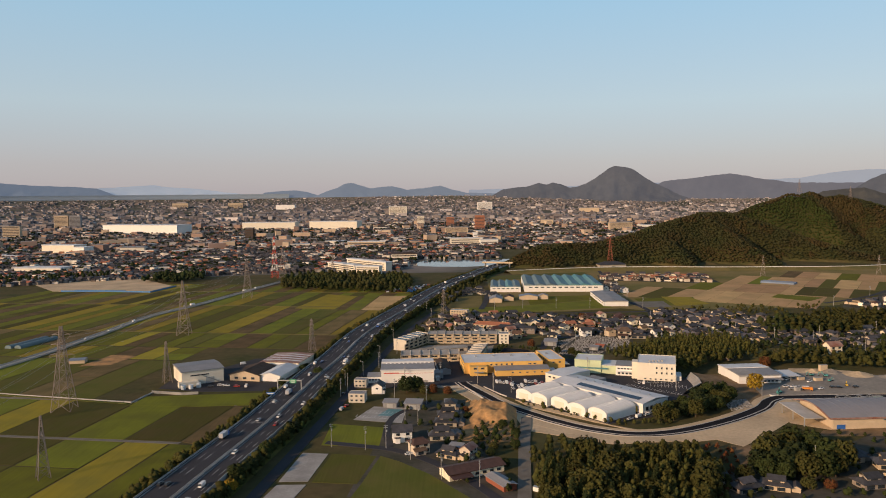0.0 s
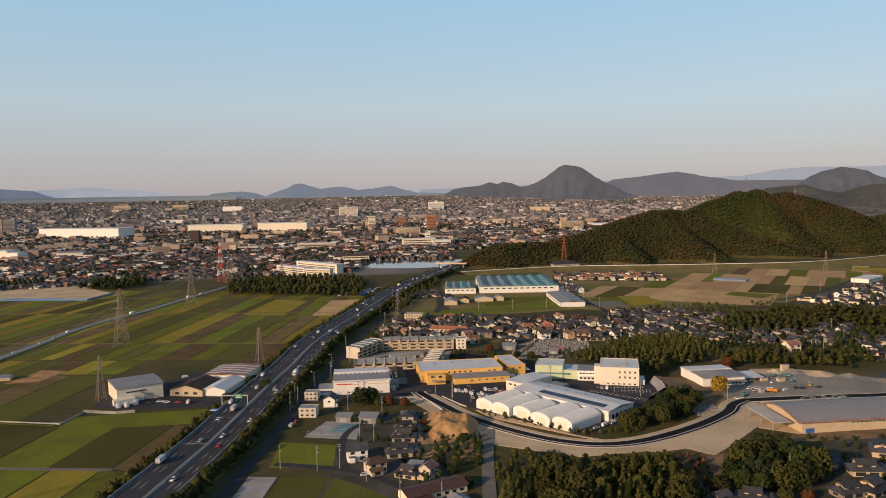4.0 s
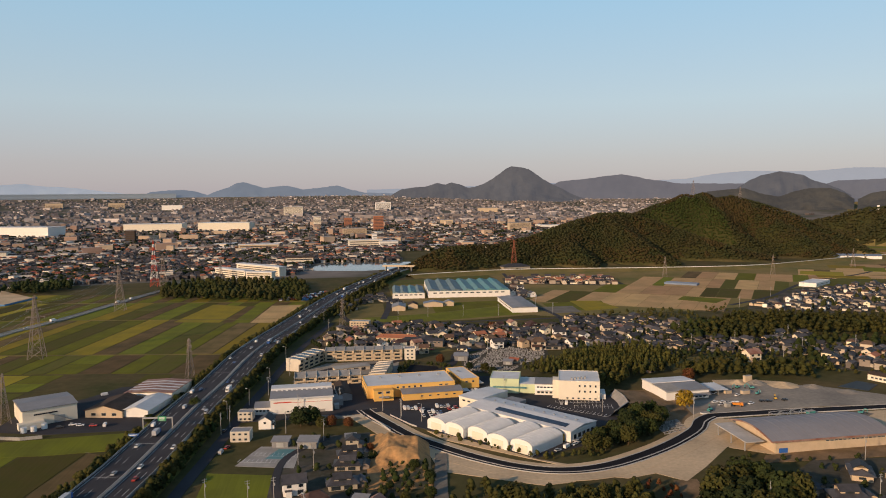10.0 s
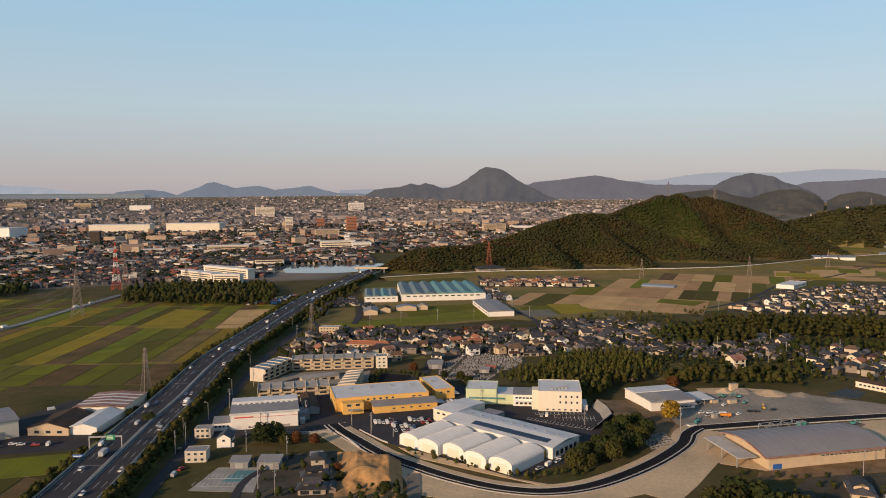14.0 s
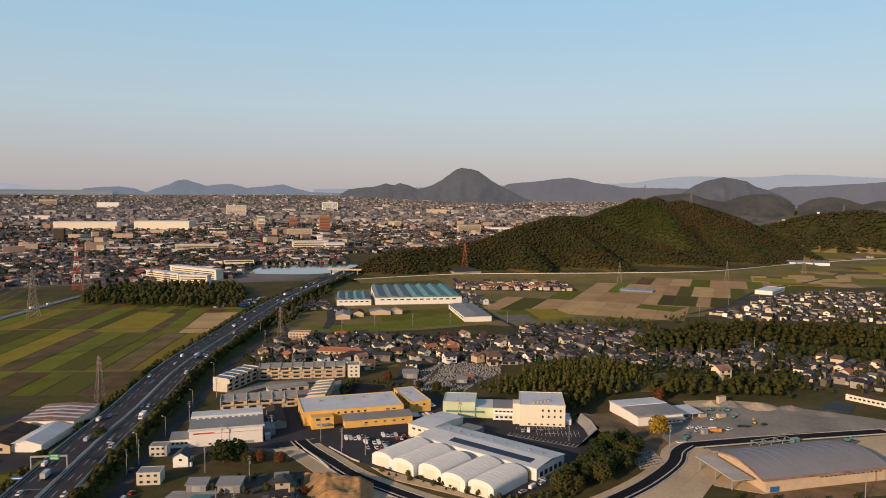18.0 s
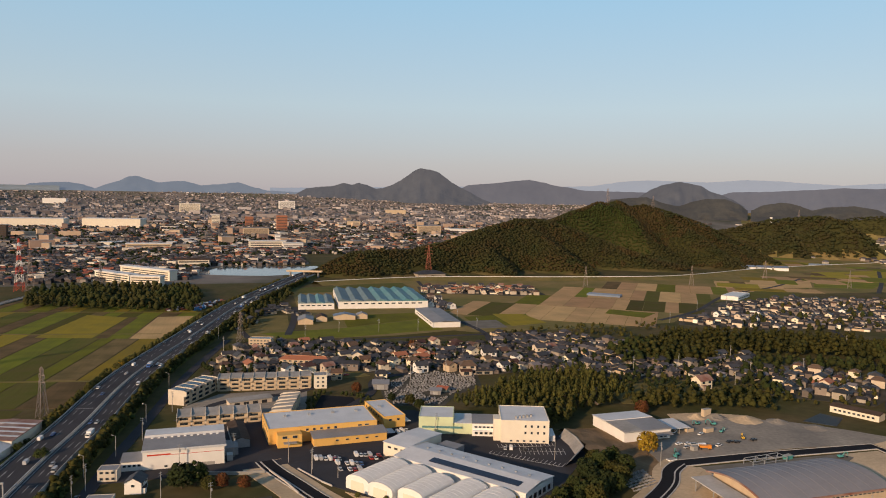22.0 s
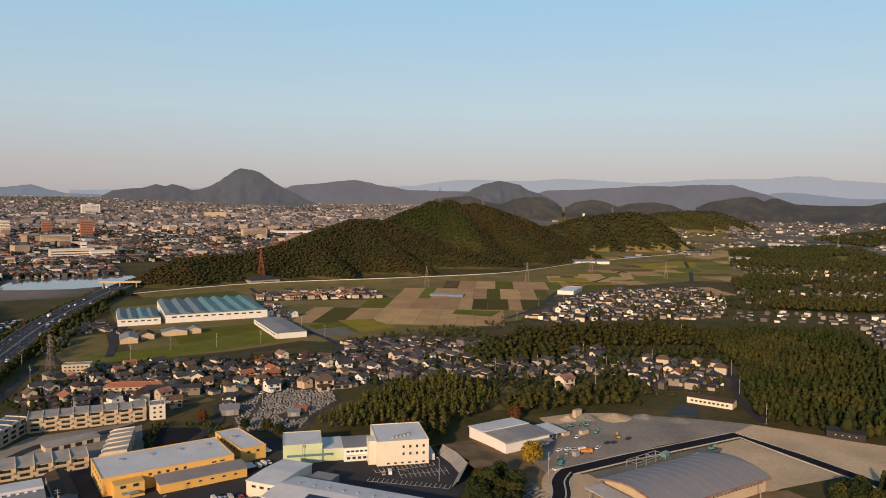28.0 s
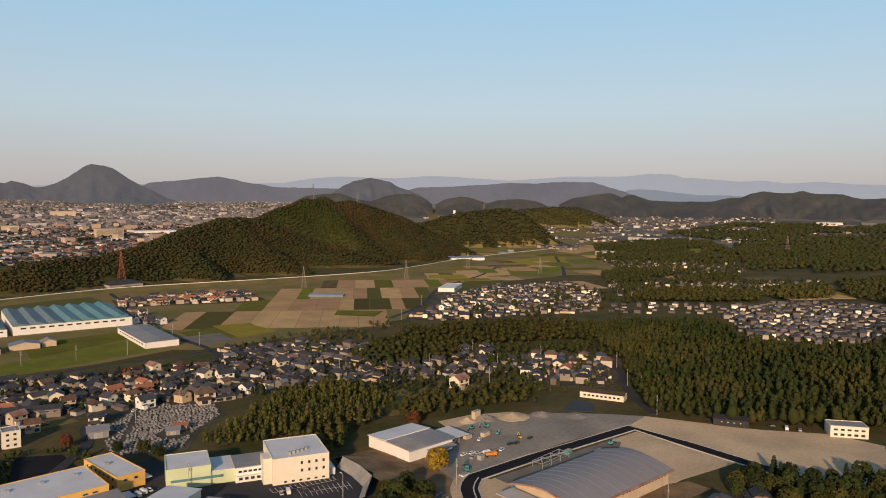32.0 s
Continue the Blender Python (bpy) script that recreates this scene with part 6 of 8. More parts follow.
# the hills
hill = []
grown = set()
for line in CREST:
    xs, ys = [p[0] for p in line], [p[1] for p in line]
    w = 175 if line[0][0] < 2000 else 140
    for x, y in scatter([(min(xs) - w, min(ys) - w), (max(xs) + w, min(ys) - w), (max(xs) + w, max(ys) + w), (min(xs) - w, max(ys) + w)], 5.0 if line[0][0] < 1200 else 11.0, rng):
        cell = (int(x // 4.5), int(y // 4.5))
        if cell in grown or along(line, x, y)[0] > w or height(x, y) < 1.0 or (285 < x < 350 and y < 1412) or y - x * 0.8 > 1190 + 150:
            continue
        grown.add(cell)
        hill.append((x, y))


def stand(x, y):
    """Which kind of wood grows at a place of the hills."""
    if x > 1200:
        return "far"
    if inside([(655, 1640), (800, 1705), (842, 1690), (846, 1600), (836, 1530), (790, 1560), (720, 1610)], x, y):
        return "young"
    if inside([(850, 1720), (960, 1700), (930, 1620), (900, 1560), (858, 1600)], x, y) and noise.noise((x / 30, y / 30, 1)) > -0.25:
        return "rust"
    lump = noise.noise((x / 120, y / 120, 2)) + 0.5 * noise.noise((x / 25, y / 25, 6))
    return "olive" if lump < -0.22 else "rust" if lump > 0.52 else "mixed"


stands = {}
for p in hill:
    stands.setdefault(stand(*p), []).append(p)
wood("woods", "rust-brown autumn trees below the summit", stands["rust"], nr, 2, "leaf_rust", 6, 7.6, 0.62, base=2)
wood("woods", "smooth young green plantation on the hillside", stands["young"], nr, 2, "leaf_young", 3.5, 4.5, 0.9, base=2)
wood("woods", "mixed autumn forest covering the hill", stands["mixed"], nr, 1, "hill_wood", 6, 7.6, 0.62, base=1)
wood("woods", "brownish autumn forest patches on the hill", stands["olive"], nr, 1, "leaf_rust", 6, 7.6, 0.62, base=1)
wood("woods", "dark forest on the second hill", stands["far"], nr, 2, "hill_wood", 6.5, 9, 0.95, base=1)
# woods of the eastern valley, in drifts between the hamlets
DRIFTS = (
    ([(825, 834), (885, 844), (968, 805), (988, 746), (930, 699), (862, 740), (812, 793), (800, 820)], 6.5, "leaf_olive", "bright olive belt of trees in the valley"),
    ([(1069, 754), (1152, 707), (1046, 658), (954, 681), (990, 730)], 7, "leaf_olive", "olive grove beside the valley houses"),
    ([(1245, 738), (1361, 705), (1091, 560), (1020, 570), (1080, 653)], 8, "forest", "dark grove in the valley"),
    ([(1012, 1038), (1134, 1081), (1169, 982), (1209, 884), (1104, 826), (1024, 888), (958, 971)], 8, "forest", "mixed wood in the middle of the valley"),
    ([(1640, 1560), (2031, 1647), (2090, 1480), (1788, 1217), (1410, 1006), (1328, 1154), (1299, 1268)], 10.5, "forest", "broad dark woods across the valley"),
    ([(2022, 1347), (2200, 1250), (2150, 900), (1528, 765), (1372, 820), (1323, 924), (1500, 1040)], 11, "forest", "dark woods on the eastern side"),
    ([(1100, 560), (1250, 660), (1500, 740), (2150, 860), (2150, 300), (1150, 300), (1020, 420)], 11, "forest", "woods rising on the far eastern side"),
    ([(700, 480), (760, 488), (1000, 560), (1060, 520), (900, 380), (700, 400)], 8, "forest", "dark wood below the valley houses"),
)
wood("woods", "dark garden trees between the valley houses", scatter([(830, 860), (960, 985), (1110, 840), (1240, 760), (1060, 660), (1000, 760)], 13, rng) + scatter([(1150, 1090), (1290, 1270), (1420, 1010), (1330, 930), (1210, 900)], 13, rng), nr, 3, "forest", 6, 10, 0.5, base=2)
for poly, gap, leaf, words in DRIFTS:
    spots = [p for p in scatter(poly, gap, rng) if gap < 8 or noise.noise((p[0] / 120, p[1] / 90, 8.8)) + 0.4 * noise.noise((p[0] / 40, p[1] / 40, 3.3)) > -0.42]
    wood("woods", words, spots, nr, 3 if gap < 9 else 1, leaf, 8, 12, 0.5 if gap < 9 else 0.7, base=2)

wood("woods", "distant woods at the far end of the valley", [p for p in scatter([(2150, 1420), (2500, 1900), (3700, 2300), (4300, 1500), (3000, 700), (2150, 560)], 24, rng) if noise.noise((p[0] / 260, p[1] / 200, 5.5)) > -0.2], nr, 2, "forest", 10, 14, 1.1, base=2)

# ---- houses ----
def hip_roof(x0, x1, y0, y1, z, rise, over=0.8, ridge=0.45, thick=0.22):
    m = Mesh()
    a, b, c, d = x0 - over, x1 + over, y0 - over, y1 + over
    ym = (c + d) / 2
    r0, r1 = a + (b - a) * (0.5 - ridge / 2), a + (b - a) * (0.5 + ridge / 2)
    v = [(a, c, z), (b, c, z), (b, d, z), (a, d, z), (a, c, z - thick), (b, c, z - thick), (b, d, z - thick), (a, d, z - thick), (r0, ym, z + rise), (r1, ym, z + rise)]
    m.add(v, [(0, 1, 9, 8), (1, 2, 9), (2, 3, 8, 9), (3, 0, 8), (7, 6, 5, 4), (0, 4, 5, 1), (1, 5, 6, 2), (2, 6, 7, 3), (3, 7, 4, 0)])
    m.box(r0 - 0.3, r1 + 0.3, ym - 0.18, ym + 0.18, z + rise - 0.15, z + rise + 0.22)
    return m


def simple_windows(o, spots):
    for x, y, z, w, h, axis, face in spots:
        a, b = sorted((y, y + face * 0.09))
        m = Mesh().box(x - w / 2, x + w / 2, a, b, z, z + h) if axis == "x" else Mesh().box(a, b, x - w / 2, x + w / 2, z, z + h)
        part("window", m, "glass", o)


def house_two_storey(wall, roof, label, w=9.5, d=7.5):
    o = thing("house", label, "house", "houses")
    part("wall", Mesh().box(-w / 2, w / 2, -d / 2, d / 2, -0.3, 5.6), wall, o)
    part("roof", hip_roof(-w / 2, w / 2, -d / 2, d / 2, 5.6, 2.1), roof, o)
    part("porch_wall", Mesh().box(-w / 2, w / 2 - 3, -d / 2 - 2.2, -d / 2, -0.3, 2.7), wall, o)
    part("porch_roof", Mesh().profile([(-d / 2 - 3.0, 2.5), (-d / 2, 3.5), (-d / 2, 3.75), (-d / 2 - 3.0, 2.75)], -w / 2 - 0.7, w / 2 - 2.4), roof, o)
    simple_windows(o, [(-2.6, -d / 2, 3.9, 2.2, 1.2, "x", -1), (2.2, -d / 2, 3.9, 2.2, 1.2, "x", -1), (3.4, -d / 2, 0.9, 1.4, 1.7, "x", -1), (-1.5, -d / 2 - 2.2, 0.5, 3.0, 1.8, "x", -1),
                       (0.5, -w / 2, 3.9, 1.6, 1.1, "y", -1), (0.5, w / 2, 3.9, 1.6, 1.1, "y", 1)])
    return o


def house_gable(wall, roof, label, w=9, d=7.5, z=5.4):
    o = thing("house", label, "house", "houses")
    part("wall", gable_walls(-w / 2, w / 2, -d / 2, d / 2, z, 2.2), wall, o)
    part("roof", ridge_roof(-w / 2, w / 2, -d / 2, d / 2, z, 2.2, 0.6, 0.22), roof, o)
    part("porch", Mesh().box(-w / 2 + 0.8, -w / 2 + 3.2, -d / 2 - 1.4, -d / 2, -0.3, 2.6), wall, o)
    part("porch_roof", Mesh().box(-w / 2 + 0.5, -w / 2 + 3.5, -d / 2 - 1.8, -d / 2, 2.6, 2.8), roof, o)
    simple_windows(o, [(-2.2, -d / 2, 3.5, 1.8, 1.2, "x", -1), (2.4, -d / 2, 3.5, 1.8, 1.2, "x", -1), (2.2, -d / 2, 0.5, 2.4, 1.9, "x", -1), (0, -w / 2, 3.3, 1.5, 1.1, "y", -1), (0, w / 2, 3.3, 1.5, 1.1, "y", 1)])
    return o


def farmhouse(wall, roof, label):
    o = thing("house", label, "house", "houses")
    part("wall", Mesh().box(-7, 7, -4.5, 4.5, -0.3, 3.2), wall, o)
    part("roof", hip_roof(-7, 7, -4.5, 4.5, 3.2, 2.0, 1.2, 0.6), roof, o)
    part("upper_wall", Mesh().box(-4, 4, -2.6, 3.4, 3.0, 5.6), wall, o)
    part("upper_roof", ridge_roof(-4, 4, -2.6, 3.4, 5.6, 1.7, 0.8, 0.2), roof, o)
    part("shed_wall", gable_walls(7.6, 12, -3, 5, 2.6, 1.1, False), wall, o)
    part("shed_roof", ridge_roof(7.6, 12, -3, 5, 2.6, 1.1, 0.4, 0.2, False), roof, o)
    simple_windows(o, [(-3.5, -4.5, 0.4, 4.5, 1.9, "x", -1), (2.5, -4.5, 0.4, 4.0, 1.9, "x", -1), (0, -2.6, 4.0, 4.0, 1.0, "x", -1), (0, -7, 1.0, 3, 1.2, "y", -1)])
    return o


def house_ell(wall, roof, label):
    o = thing("house", label, "house", "houses")
    part("wall", gable_walls(-5.5, 5, -3.6, 3.6, 5.2, 1.9), wall, o)
    part("roof", ridge_roof(-5.5, 5, -3.6, 3.6, 5.2, 1.9, 0.8, 0.22), roof, o)
    part("wing_wall", gable_walls(-5, 0.4, -9, -3.6, 2.9, 1.4, False), wall, o)
    part("wing_roof", ridge_roof(-5, 0.4, -9, -3.6, 2.9, 1.4, 0.7, 0.2, False), roof, o)
    part("porch_roof", Mesh().profile([(-5.4, 2.5), (-3.6, 3.1), (-3.6, 3.3), (-5.4, 2.7)], 1.0, 5.6), roof, o)
    simple_windows(o, [(2.9, -3.6, 3.6, 2.0, 1.2, "x", -1), (3.0, -3.6, 0.4, 2.6, 1.9, "x", -1), (-2.4, -9, 0.6, 2.4, 1.7, "x", -1), (0, -5.5, 3.5, 1.6, 1.1, "y", -1)])
    return o


def small_shed(wall, roof, label):
    o = thing("shed", label, "shed", "sheds")
    part("wall", Mesh().box(-3.4, 3.4, -2.6, 2.6, -0.3, 2.6), wall, o)
    part("roof", Mesh().profile([(-3.1, 2.5), (3.1, 3.2), (3.1, 3.4), (-3.1, 2.7)], -3.9, 3.9), roof, o)
    part("door", Mesh().box(-1.5, 1.5, -2.68, -2.6, 0.1, 2.1), "steel", o)
    return o


HOUSES = [
    house_two_storey("house_wall", "tile_dark", "two-storey house with dark grey tiled hip roof"),
    house_two_storey("plaster", "tile_brown", "two-storey cream house with brown tiled roof", 9, 8),
    house_two_storey("plaster", "tile_dark", "white two-storey house with dark tiled roof", 8.5, 7.5),
    house_gable("white_wall", "tile_dark", "white gabled house with dark roof"),
    house_gable("plaster", "tile_dark", "cream gabled house with grey roof", 8, 8, 5.8),
    house_gable("plaster", "roof_red", "tan gabled house with reddish roof", 9, 7),
    farmhouse("house_wall", "tile_dark", "old farmhouse with heavy grey tiled roofs"),
    farmhouse("beige_wall", "tile_dark", "timber farmhouse with layered dark tiled roofs"),
    small_shed("roof_grey", "roof_grey", "small grey metal shed"),
    house_gable("beige_wall", "tile_brown", "ochre gabled house with brown roof", 8, 7.5),
    house_ell("plaster", "tile_dark", "angled house with two dark tiled wings"),
    house_ell("plaster", "far_red_roof", "angled cream house with rust-red roof"),
]
first_use = set()
taken = []


def build_house(k, x, y, turn, grow=1.0):
    taken.append((x, y))
    m = pose(x, y, 0, 0, 0, turn) @ Matrix.Diagonal((grow, grow, grow, 1))
    if k not in first_use:
        first_use.add(k)
        HOUSES[k].matrix_world = m
        return
    o = copy_thing(HOUSES[k], Matrix())
    o.matrix_world = m


# the hamlet below the works, house by house
for k, x, y, turn, grow in (
    (3, -24, 403, 8, 1.15), (3, -46, 505, 80, 1.0), (8, -35, 470, -8, 1.3), (8, -20, 466, -10, 1.5), (6, 1, 430, -6, 0.9), (7, 2, 446, 4, 0.85), (0, 4, 462, 84, 0.9),
    (1, -14, 384, 25, 1.0), (6, -2, 406, 6, 0.95), (5, 12, 376, 60, 0.9), (7, 2, 376, -28, 0.8), (8, 6, 386, -20, 1.0), (8, 3, 474, 0, 0.9),
    (6, 137, 328, 20, 0.85), (7, 152, 330, -24, 0.85), (3, 129, 338, 25, 0.7), (6, 202, 364, 12, 1.1), (7, 219, 354, -10, 1.0), (6, 196, 331, 10, 0.9), (7, 244, 378, 60, 1.0), (6, 262, 372, 15, 1.0), (0, 232, 340, 10, 1.0),
    (6, 258, 344, -20, 1.0), (7, 208, 332, 30, 1.0), (2, 280, 384, 10, 1.0), (6, 300, 376, 40, 1.0),
    (5, 329, 616, 12, 1.3), (4, 256, 750, 5, 1.2), (3, 205, 740, 0, 1.25), (1, 172, 694, -8, 1.3), (6, 184, 692, -8, 1.0), (2, 102, 686, -12, 1.0), (8, 97, 662, -12, 1.6), (9, 70, 696, -10, 1.0), (4, 94, 752, 80, 1.1), (9, 98, 738, 0, 1.0),
    (2, 96, 778, -6, 1.0), (3, 137, 706, 10, 1.1), (8, 132, 640, -20, 1.1), (0, 233, 598, 30, 0.9), (6, 238, 606, 40, 1.0), (6, 222, 614, 20, 0.8),
):
    build_house(k, x, y, turn, grow)
rng = random.Random(21)
ZONES = (
    ([(-22, 735), (4, 838), (60, 832), (140, 812), (226, 790), (290, 752), (232, 700), (190, 694), (130, 705), (78, 722), (44, 712)], 14.5, 20, (0, 1, 2, 0, 4, 10, 0, 5, 8, 1, 3, 10, 11, 0, 9)),
    ([(214, 700), (226, 800), (250, 842), (310, 832), (372, 762), (440, 690), (404, 632), (340, 640), (288, 664)], 16.5, 15, (0, 6, 0, 6, 7, 0, 7, 10, 6, 7)),
    ([(376, 592), (398, 628), (440, 662), (492, 606), (450, 574), (418, 556)], 14.5, 35, (0, 1, 10, 11, 0, 2, 7, 1)),
    ([(494, 886), (544, 923), (662, 1015), (763, 1040), (890, 1010), (829, 890), (690, 780), (648, 795), (583, 825), (502, 840)], 22, 40, (0, 10, 6, 6, 7, 1, 0, 7, 3)),
    ([(256, 1178), (268, 1240), (345, 1236), (428, 1214), (416, 1130), (330, 1150)], 13.0, -10, (1, 11, 4, 5, 10, 1, 0)),
    ([(26, 1010), (44, 1070), (64, 1040), (70, 980)], 18, 20, (6, 7)),
    ([(228, 1010), (236, 1130), (262, 1130), (256, 1010)], 15, 10, (3, 0, 1)),
    ([(-24, 930), (14, 1020), (30, 960), (0, 900)], 20, 20, (6, 8)),
)
VILLAGE_GAPS = ((ZONES[0][0], 7.5, 26), (ZONES[1][0], 9, 15), (ZONES[2][0], 8, 35), (ZONES[3][0], 10, 40), (ZONES[4][0], 7.5, -10), ([(780, 669), (853, 696), (960, 676), (992, 618), (1004, 577), (760, 490), (696, 524), (672, 578)], 8.5, 30), ([(750, 809), (819, 755), (853, 696), (806, 670), (727, 733), (704, 773)], 13, 30), ([(830, 860), (960, 985), (1110, 840), (1240, 760), (1060, 760), (990, 770)], 13, 30), ([(1150, 1090), (1290, 1270), (1420, 1010), (1330, 930), (1210, 900)], 16, 30))
for poly, gap, turn, mix in ZONES:
    for x, y in scatter(poly, gap, rng):
        if any((x - px) ** 2 + (y - py) ** 2 < 130 for px, py in taken[:60]):
            continue
        build_house(rng.choice(mix), x, y, turn + rng.choice((0, 0, 0, 90, 90, 180)) + rng.uniform(-7, 7), rng.uniform(0.84, 1.08))
# lesser houses and outbuildings that fill the rows between
fill = Mesh()
for poly, gap, turn in VILLAGE_GAPS:
    for x, y in scatter(poly, gap, rng):
        if any((x - px) ** 2 + (y - py) ** 2 < 52 for px, py in taken):
            continue
        w, l, h = rng.uniform(1.9, 3.4), rng.uniform(2.4, 4.4), rng.choice((2.4, 2.6, 2.8, 4.6))
        a = radians(turn + rng.choice((0, 90)) + rng.uniform(-8, 8))
        c, s = math.cos(a), math.sin(a)

        def put(px, py, pz):
            return x + px * c - py * s, y + px * s + py * c, pz
        fill.add([put(*p) for p in ((-w, -l, -0.3), (w, -l, -0.3), (w, l, -0.3), (-w, l, -0.3), (-w, -l, h), (w, -l, h), (w, l, h), (-w, l, h))], [(0, 1, 5, 4), (1, 2, 6, 5), (2, 3, 7, 6), (3, 0, 4, 7)], 0)
        t = h + w * 0.5
        fill.add([put(*p) for p in ((-w - 0.6, -l - 0.6, h - 0.2), (-w - 0.6, l + 0.6, h - 0.2), (0, -l - 0.6, t), (0, l + 0.6, t), (w + 0.6, -l - 0.6, h - 0.2), (w + 0.6, l + 0.6, h - 0.2))],
                 [(0, 2, 3, 1), (2, 4, 5, 3), (0, 4, 2), (1, 3, 5)], 1)
piece("outbuildings", fill, ("hamlet_wall", "far_roof"), "crowded sheds and outbuildings between the village houses", "outbuildings", kind="stuff")
for k, h in enumerate(HOUSES):
    if k not in first_use:
        build_house(k, -40 + 6 * k, 900, 0)

# larger buildings in the middle distance
for at, w, d, h, label in (((-58, 484, 0), 5.4, 4.2, 5.8, "pale rendered two-storey house with flat roof"), ((-60, 522, 0), 4.4, 3.6, 5.6, "small grey rendered house with flat roof")):
    o = thing("house", label, "house", "houses", at=at, turn=-6)
    flat_block(o, -w, w, -d, d, h, "fin_white", "roof_grey", 0.25)
    windows(o, -w + 0.5, w - 0.5, -d, 0.9, 3, 1.6, 1.3)
    windows(o, -w + 0.5, w - 0.5, -d, 3.9, 3, 1.6, 1.2)
o = thing("workshop", "long low workshop with brown metal roof by the lane", "workshop", at=(13, 353, 0), turn=26)
part("wall", gable_walls(-15, 15, -5.5, 5.5, 3.6, 1.6), "plaster", o)
part("roof", ridge_roof(-15, 15, -5.5, 5.5, 3.6, 1.6, 0.9, 0.25), "tile_brown", o)
part("lean_to", Mesh().profile([(-10, 2.2), (-5.5, 3.0), (-5.5, 3.2), (-10, 2.4)], -15, -4), "tile_brown", o)
windows(o, -2, 14, -5.5, 1.0, 4, 2.2, 1.4)
o = thing("shed", "grey-roofed shed with rust-red walls", "shed", "sheds", at=(26, 337, 0), turn=-62)
part("wall", gable_walls(-8, 8, -3.5, 3.5, 2.8, 1.0), "rust_red", o)
part("roof", ridge_roof(-8, 8, -3.5, 3.5, 2.8, 1.0, 0.6, 0.2), "roof_grey", o)
for x, y, m in ((42, 330, "white_paint"), (46, 333, "concrete"), (50, 335, "white_paint"), (53, 331, "machine_teal"), (48, 327, "rust_red")):
    o = thing("container", "small weathered storage box beside the grove", "container", "storage boxes", at=(x, y, 0), turn=-30)
    part("body", Mesh().box(-1.6, 1.6, -1.1, 1.1, -0.1, 1.9), m, o)
    part("lid", Mesh().box(-1.7, 1.7, -1.2, 1.2, 1.9, 2.05), "steel", o)
o = thing("shed", "small field shed with tan walls beside the canal", "shed", "sheds", at=(-307, 610, 0), turn=10)
part("wall", gable_walls(-6, 6, -4, 4, 3, 1.2), "beige_wall", o)
part("roof", ridge_roof(-6, 6, -4, 4, 3, 1.2, 0.5, 0.2), "roof_blue", o)
for dx in (0, 9):
    o = thing("greenhouse", "long pale blue plastic greenhouse in the fields", "greenhouse", "greenhouses", at=(-398 + dx, 696, 0), turn=78)
    part("cover", Mesh().profile(vault(7, 60, 1.2, 2.0), -24, 24), "roof_slate", o)
o = thing("hall", "long cream hall with low brown roof beside the pond", "hall", at=(388, 533, 0), turn=-66)
part("wall", Mesh().box(-15, 15, -5, 5, -0.3, 4.2), "cream_wall", o)
part("roof", ridge_roof(-15, 15, -5, 5, 4.2, 1.3, 0.5, 0.25), "roof_brown", o)
windows(o, -13, 13, -5, 1.4, 9, 1.8, 1.3)
o = thing("cottage", "low black timber lodge, small windows painted cream to look lit", "lodge", at=(400, 446, 0), turn=-62)
part("wall", Mesh().box(-10, 10, -5, 5, -0.3, 4.4), "dark", o)
part("roof", ridge_roof(-10, 10, -5, 5, 4.4, 1.4, 0.5, 0.25), "dark", o)
# panes get cream wall colour to read as lit; they give no light
windows(o, -7, 7, -5, 2.4, 4, 0.7, 0.6, material="cream_wall")
o = thing("office", "small two-storey cream office beside the sandy plot", "office", at=(434, 394, 0), turn=-52)
flat_block(o, -10, 10, -6, 6, 6.4, "cream_wall", "roof_grey")
windows(o, -9, 9, -6, 4.0, 5, 2.2, 1.2)
windows(o, -9, 9, -6, 1.0, 5, 2.2, 1.5)
o = thing("office", "long white low works in the fields", "office", at=(692, 1060, 0), turn=38)
flat_block(o, -30, 30, -12, 12, 5.5, "white_wall", "roof_white")
windows(o, -28, 28, -12, 2.4, 10, 3.0, 1.4)
o = thing("warehouse", "row of grey-roofed sheds at the foot of the hill", "warehouse", at=(1035, 1455, 0), turn=-25)
for k in range(4):
    part("wall", Mesh().box(-60 + 32 * k, -32 + 32 * k, -14, 14, -0.3, 6), "white_wall", o)
    part("roof", ridge_roof(-60 + 32 * k, -32 + 32 * k, -14, 14, 6, 3, 0.5, 0.3), "roof_blue", o)
o = thing("house", "large old house below the hill", "house", at=(318, 1392, 0), turn=10)
part("wall", Mesh().box(-26, 26, -12, 12, -0.3, 6), "house_wall", o)
part("roof", hip_roof(-26, 26, -12, 12, 6, 5, 1.5), "tile_dark", o)
for x, y, w, d, top in ((68, 950, 8, 14, "roof_grey"), (86, 960, 6, 9, "roof_brown"), (112, 966, 12, 7, "roof_blue"), (132, 968, 6, 6, "roof_grey")):
    o = thing("workshop", "low workshop with grey gabled roof before the factory", "workshop", "workshops", at=(x, y, 0), turn=-5)
    part("wall", gable_walls(-w, w, -d, d, 4.5, 2.4, False), "beige_wall", o)
    part("roof", ridge_roof(-w, w, -d, d, 4.5, 2.4, 0.6, 0.25, False), top, o)
# the factory's shadow is taken into this workshop's dark wall and roof colours
o = thing("workshop", "narrow workshop beside the white factory, coloured dark for its shadow", "workshop", at=(-1, 571, 0), turn=6)
part("wall", gable_walls(-4.5, 4.5, -17, 17, 4.2, 1.4, False), "roof_grey", o)
part("roof", ridge_roof(-4.5, 4.5, -17, 17, 4.2, 1.4, 0.4, 0.2, False), "roof_brown", o)
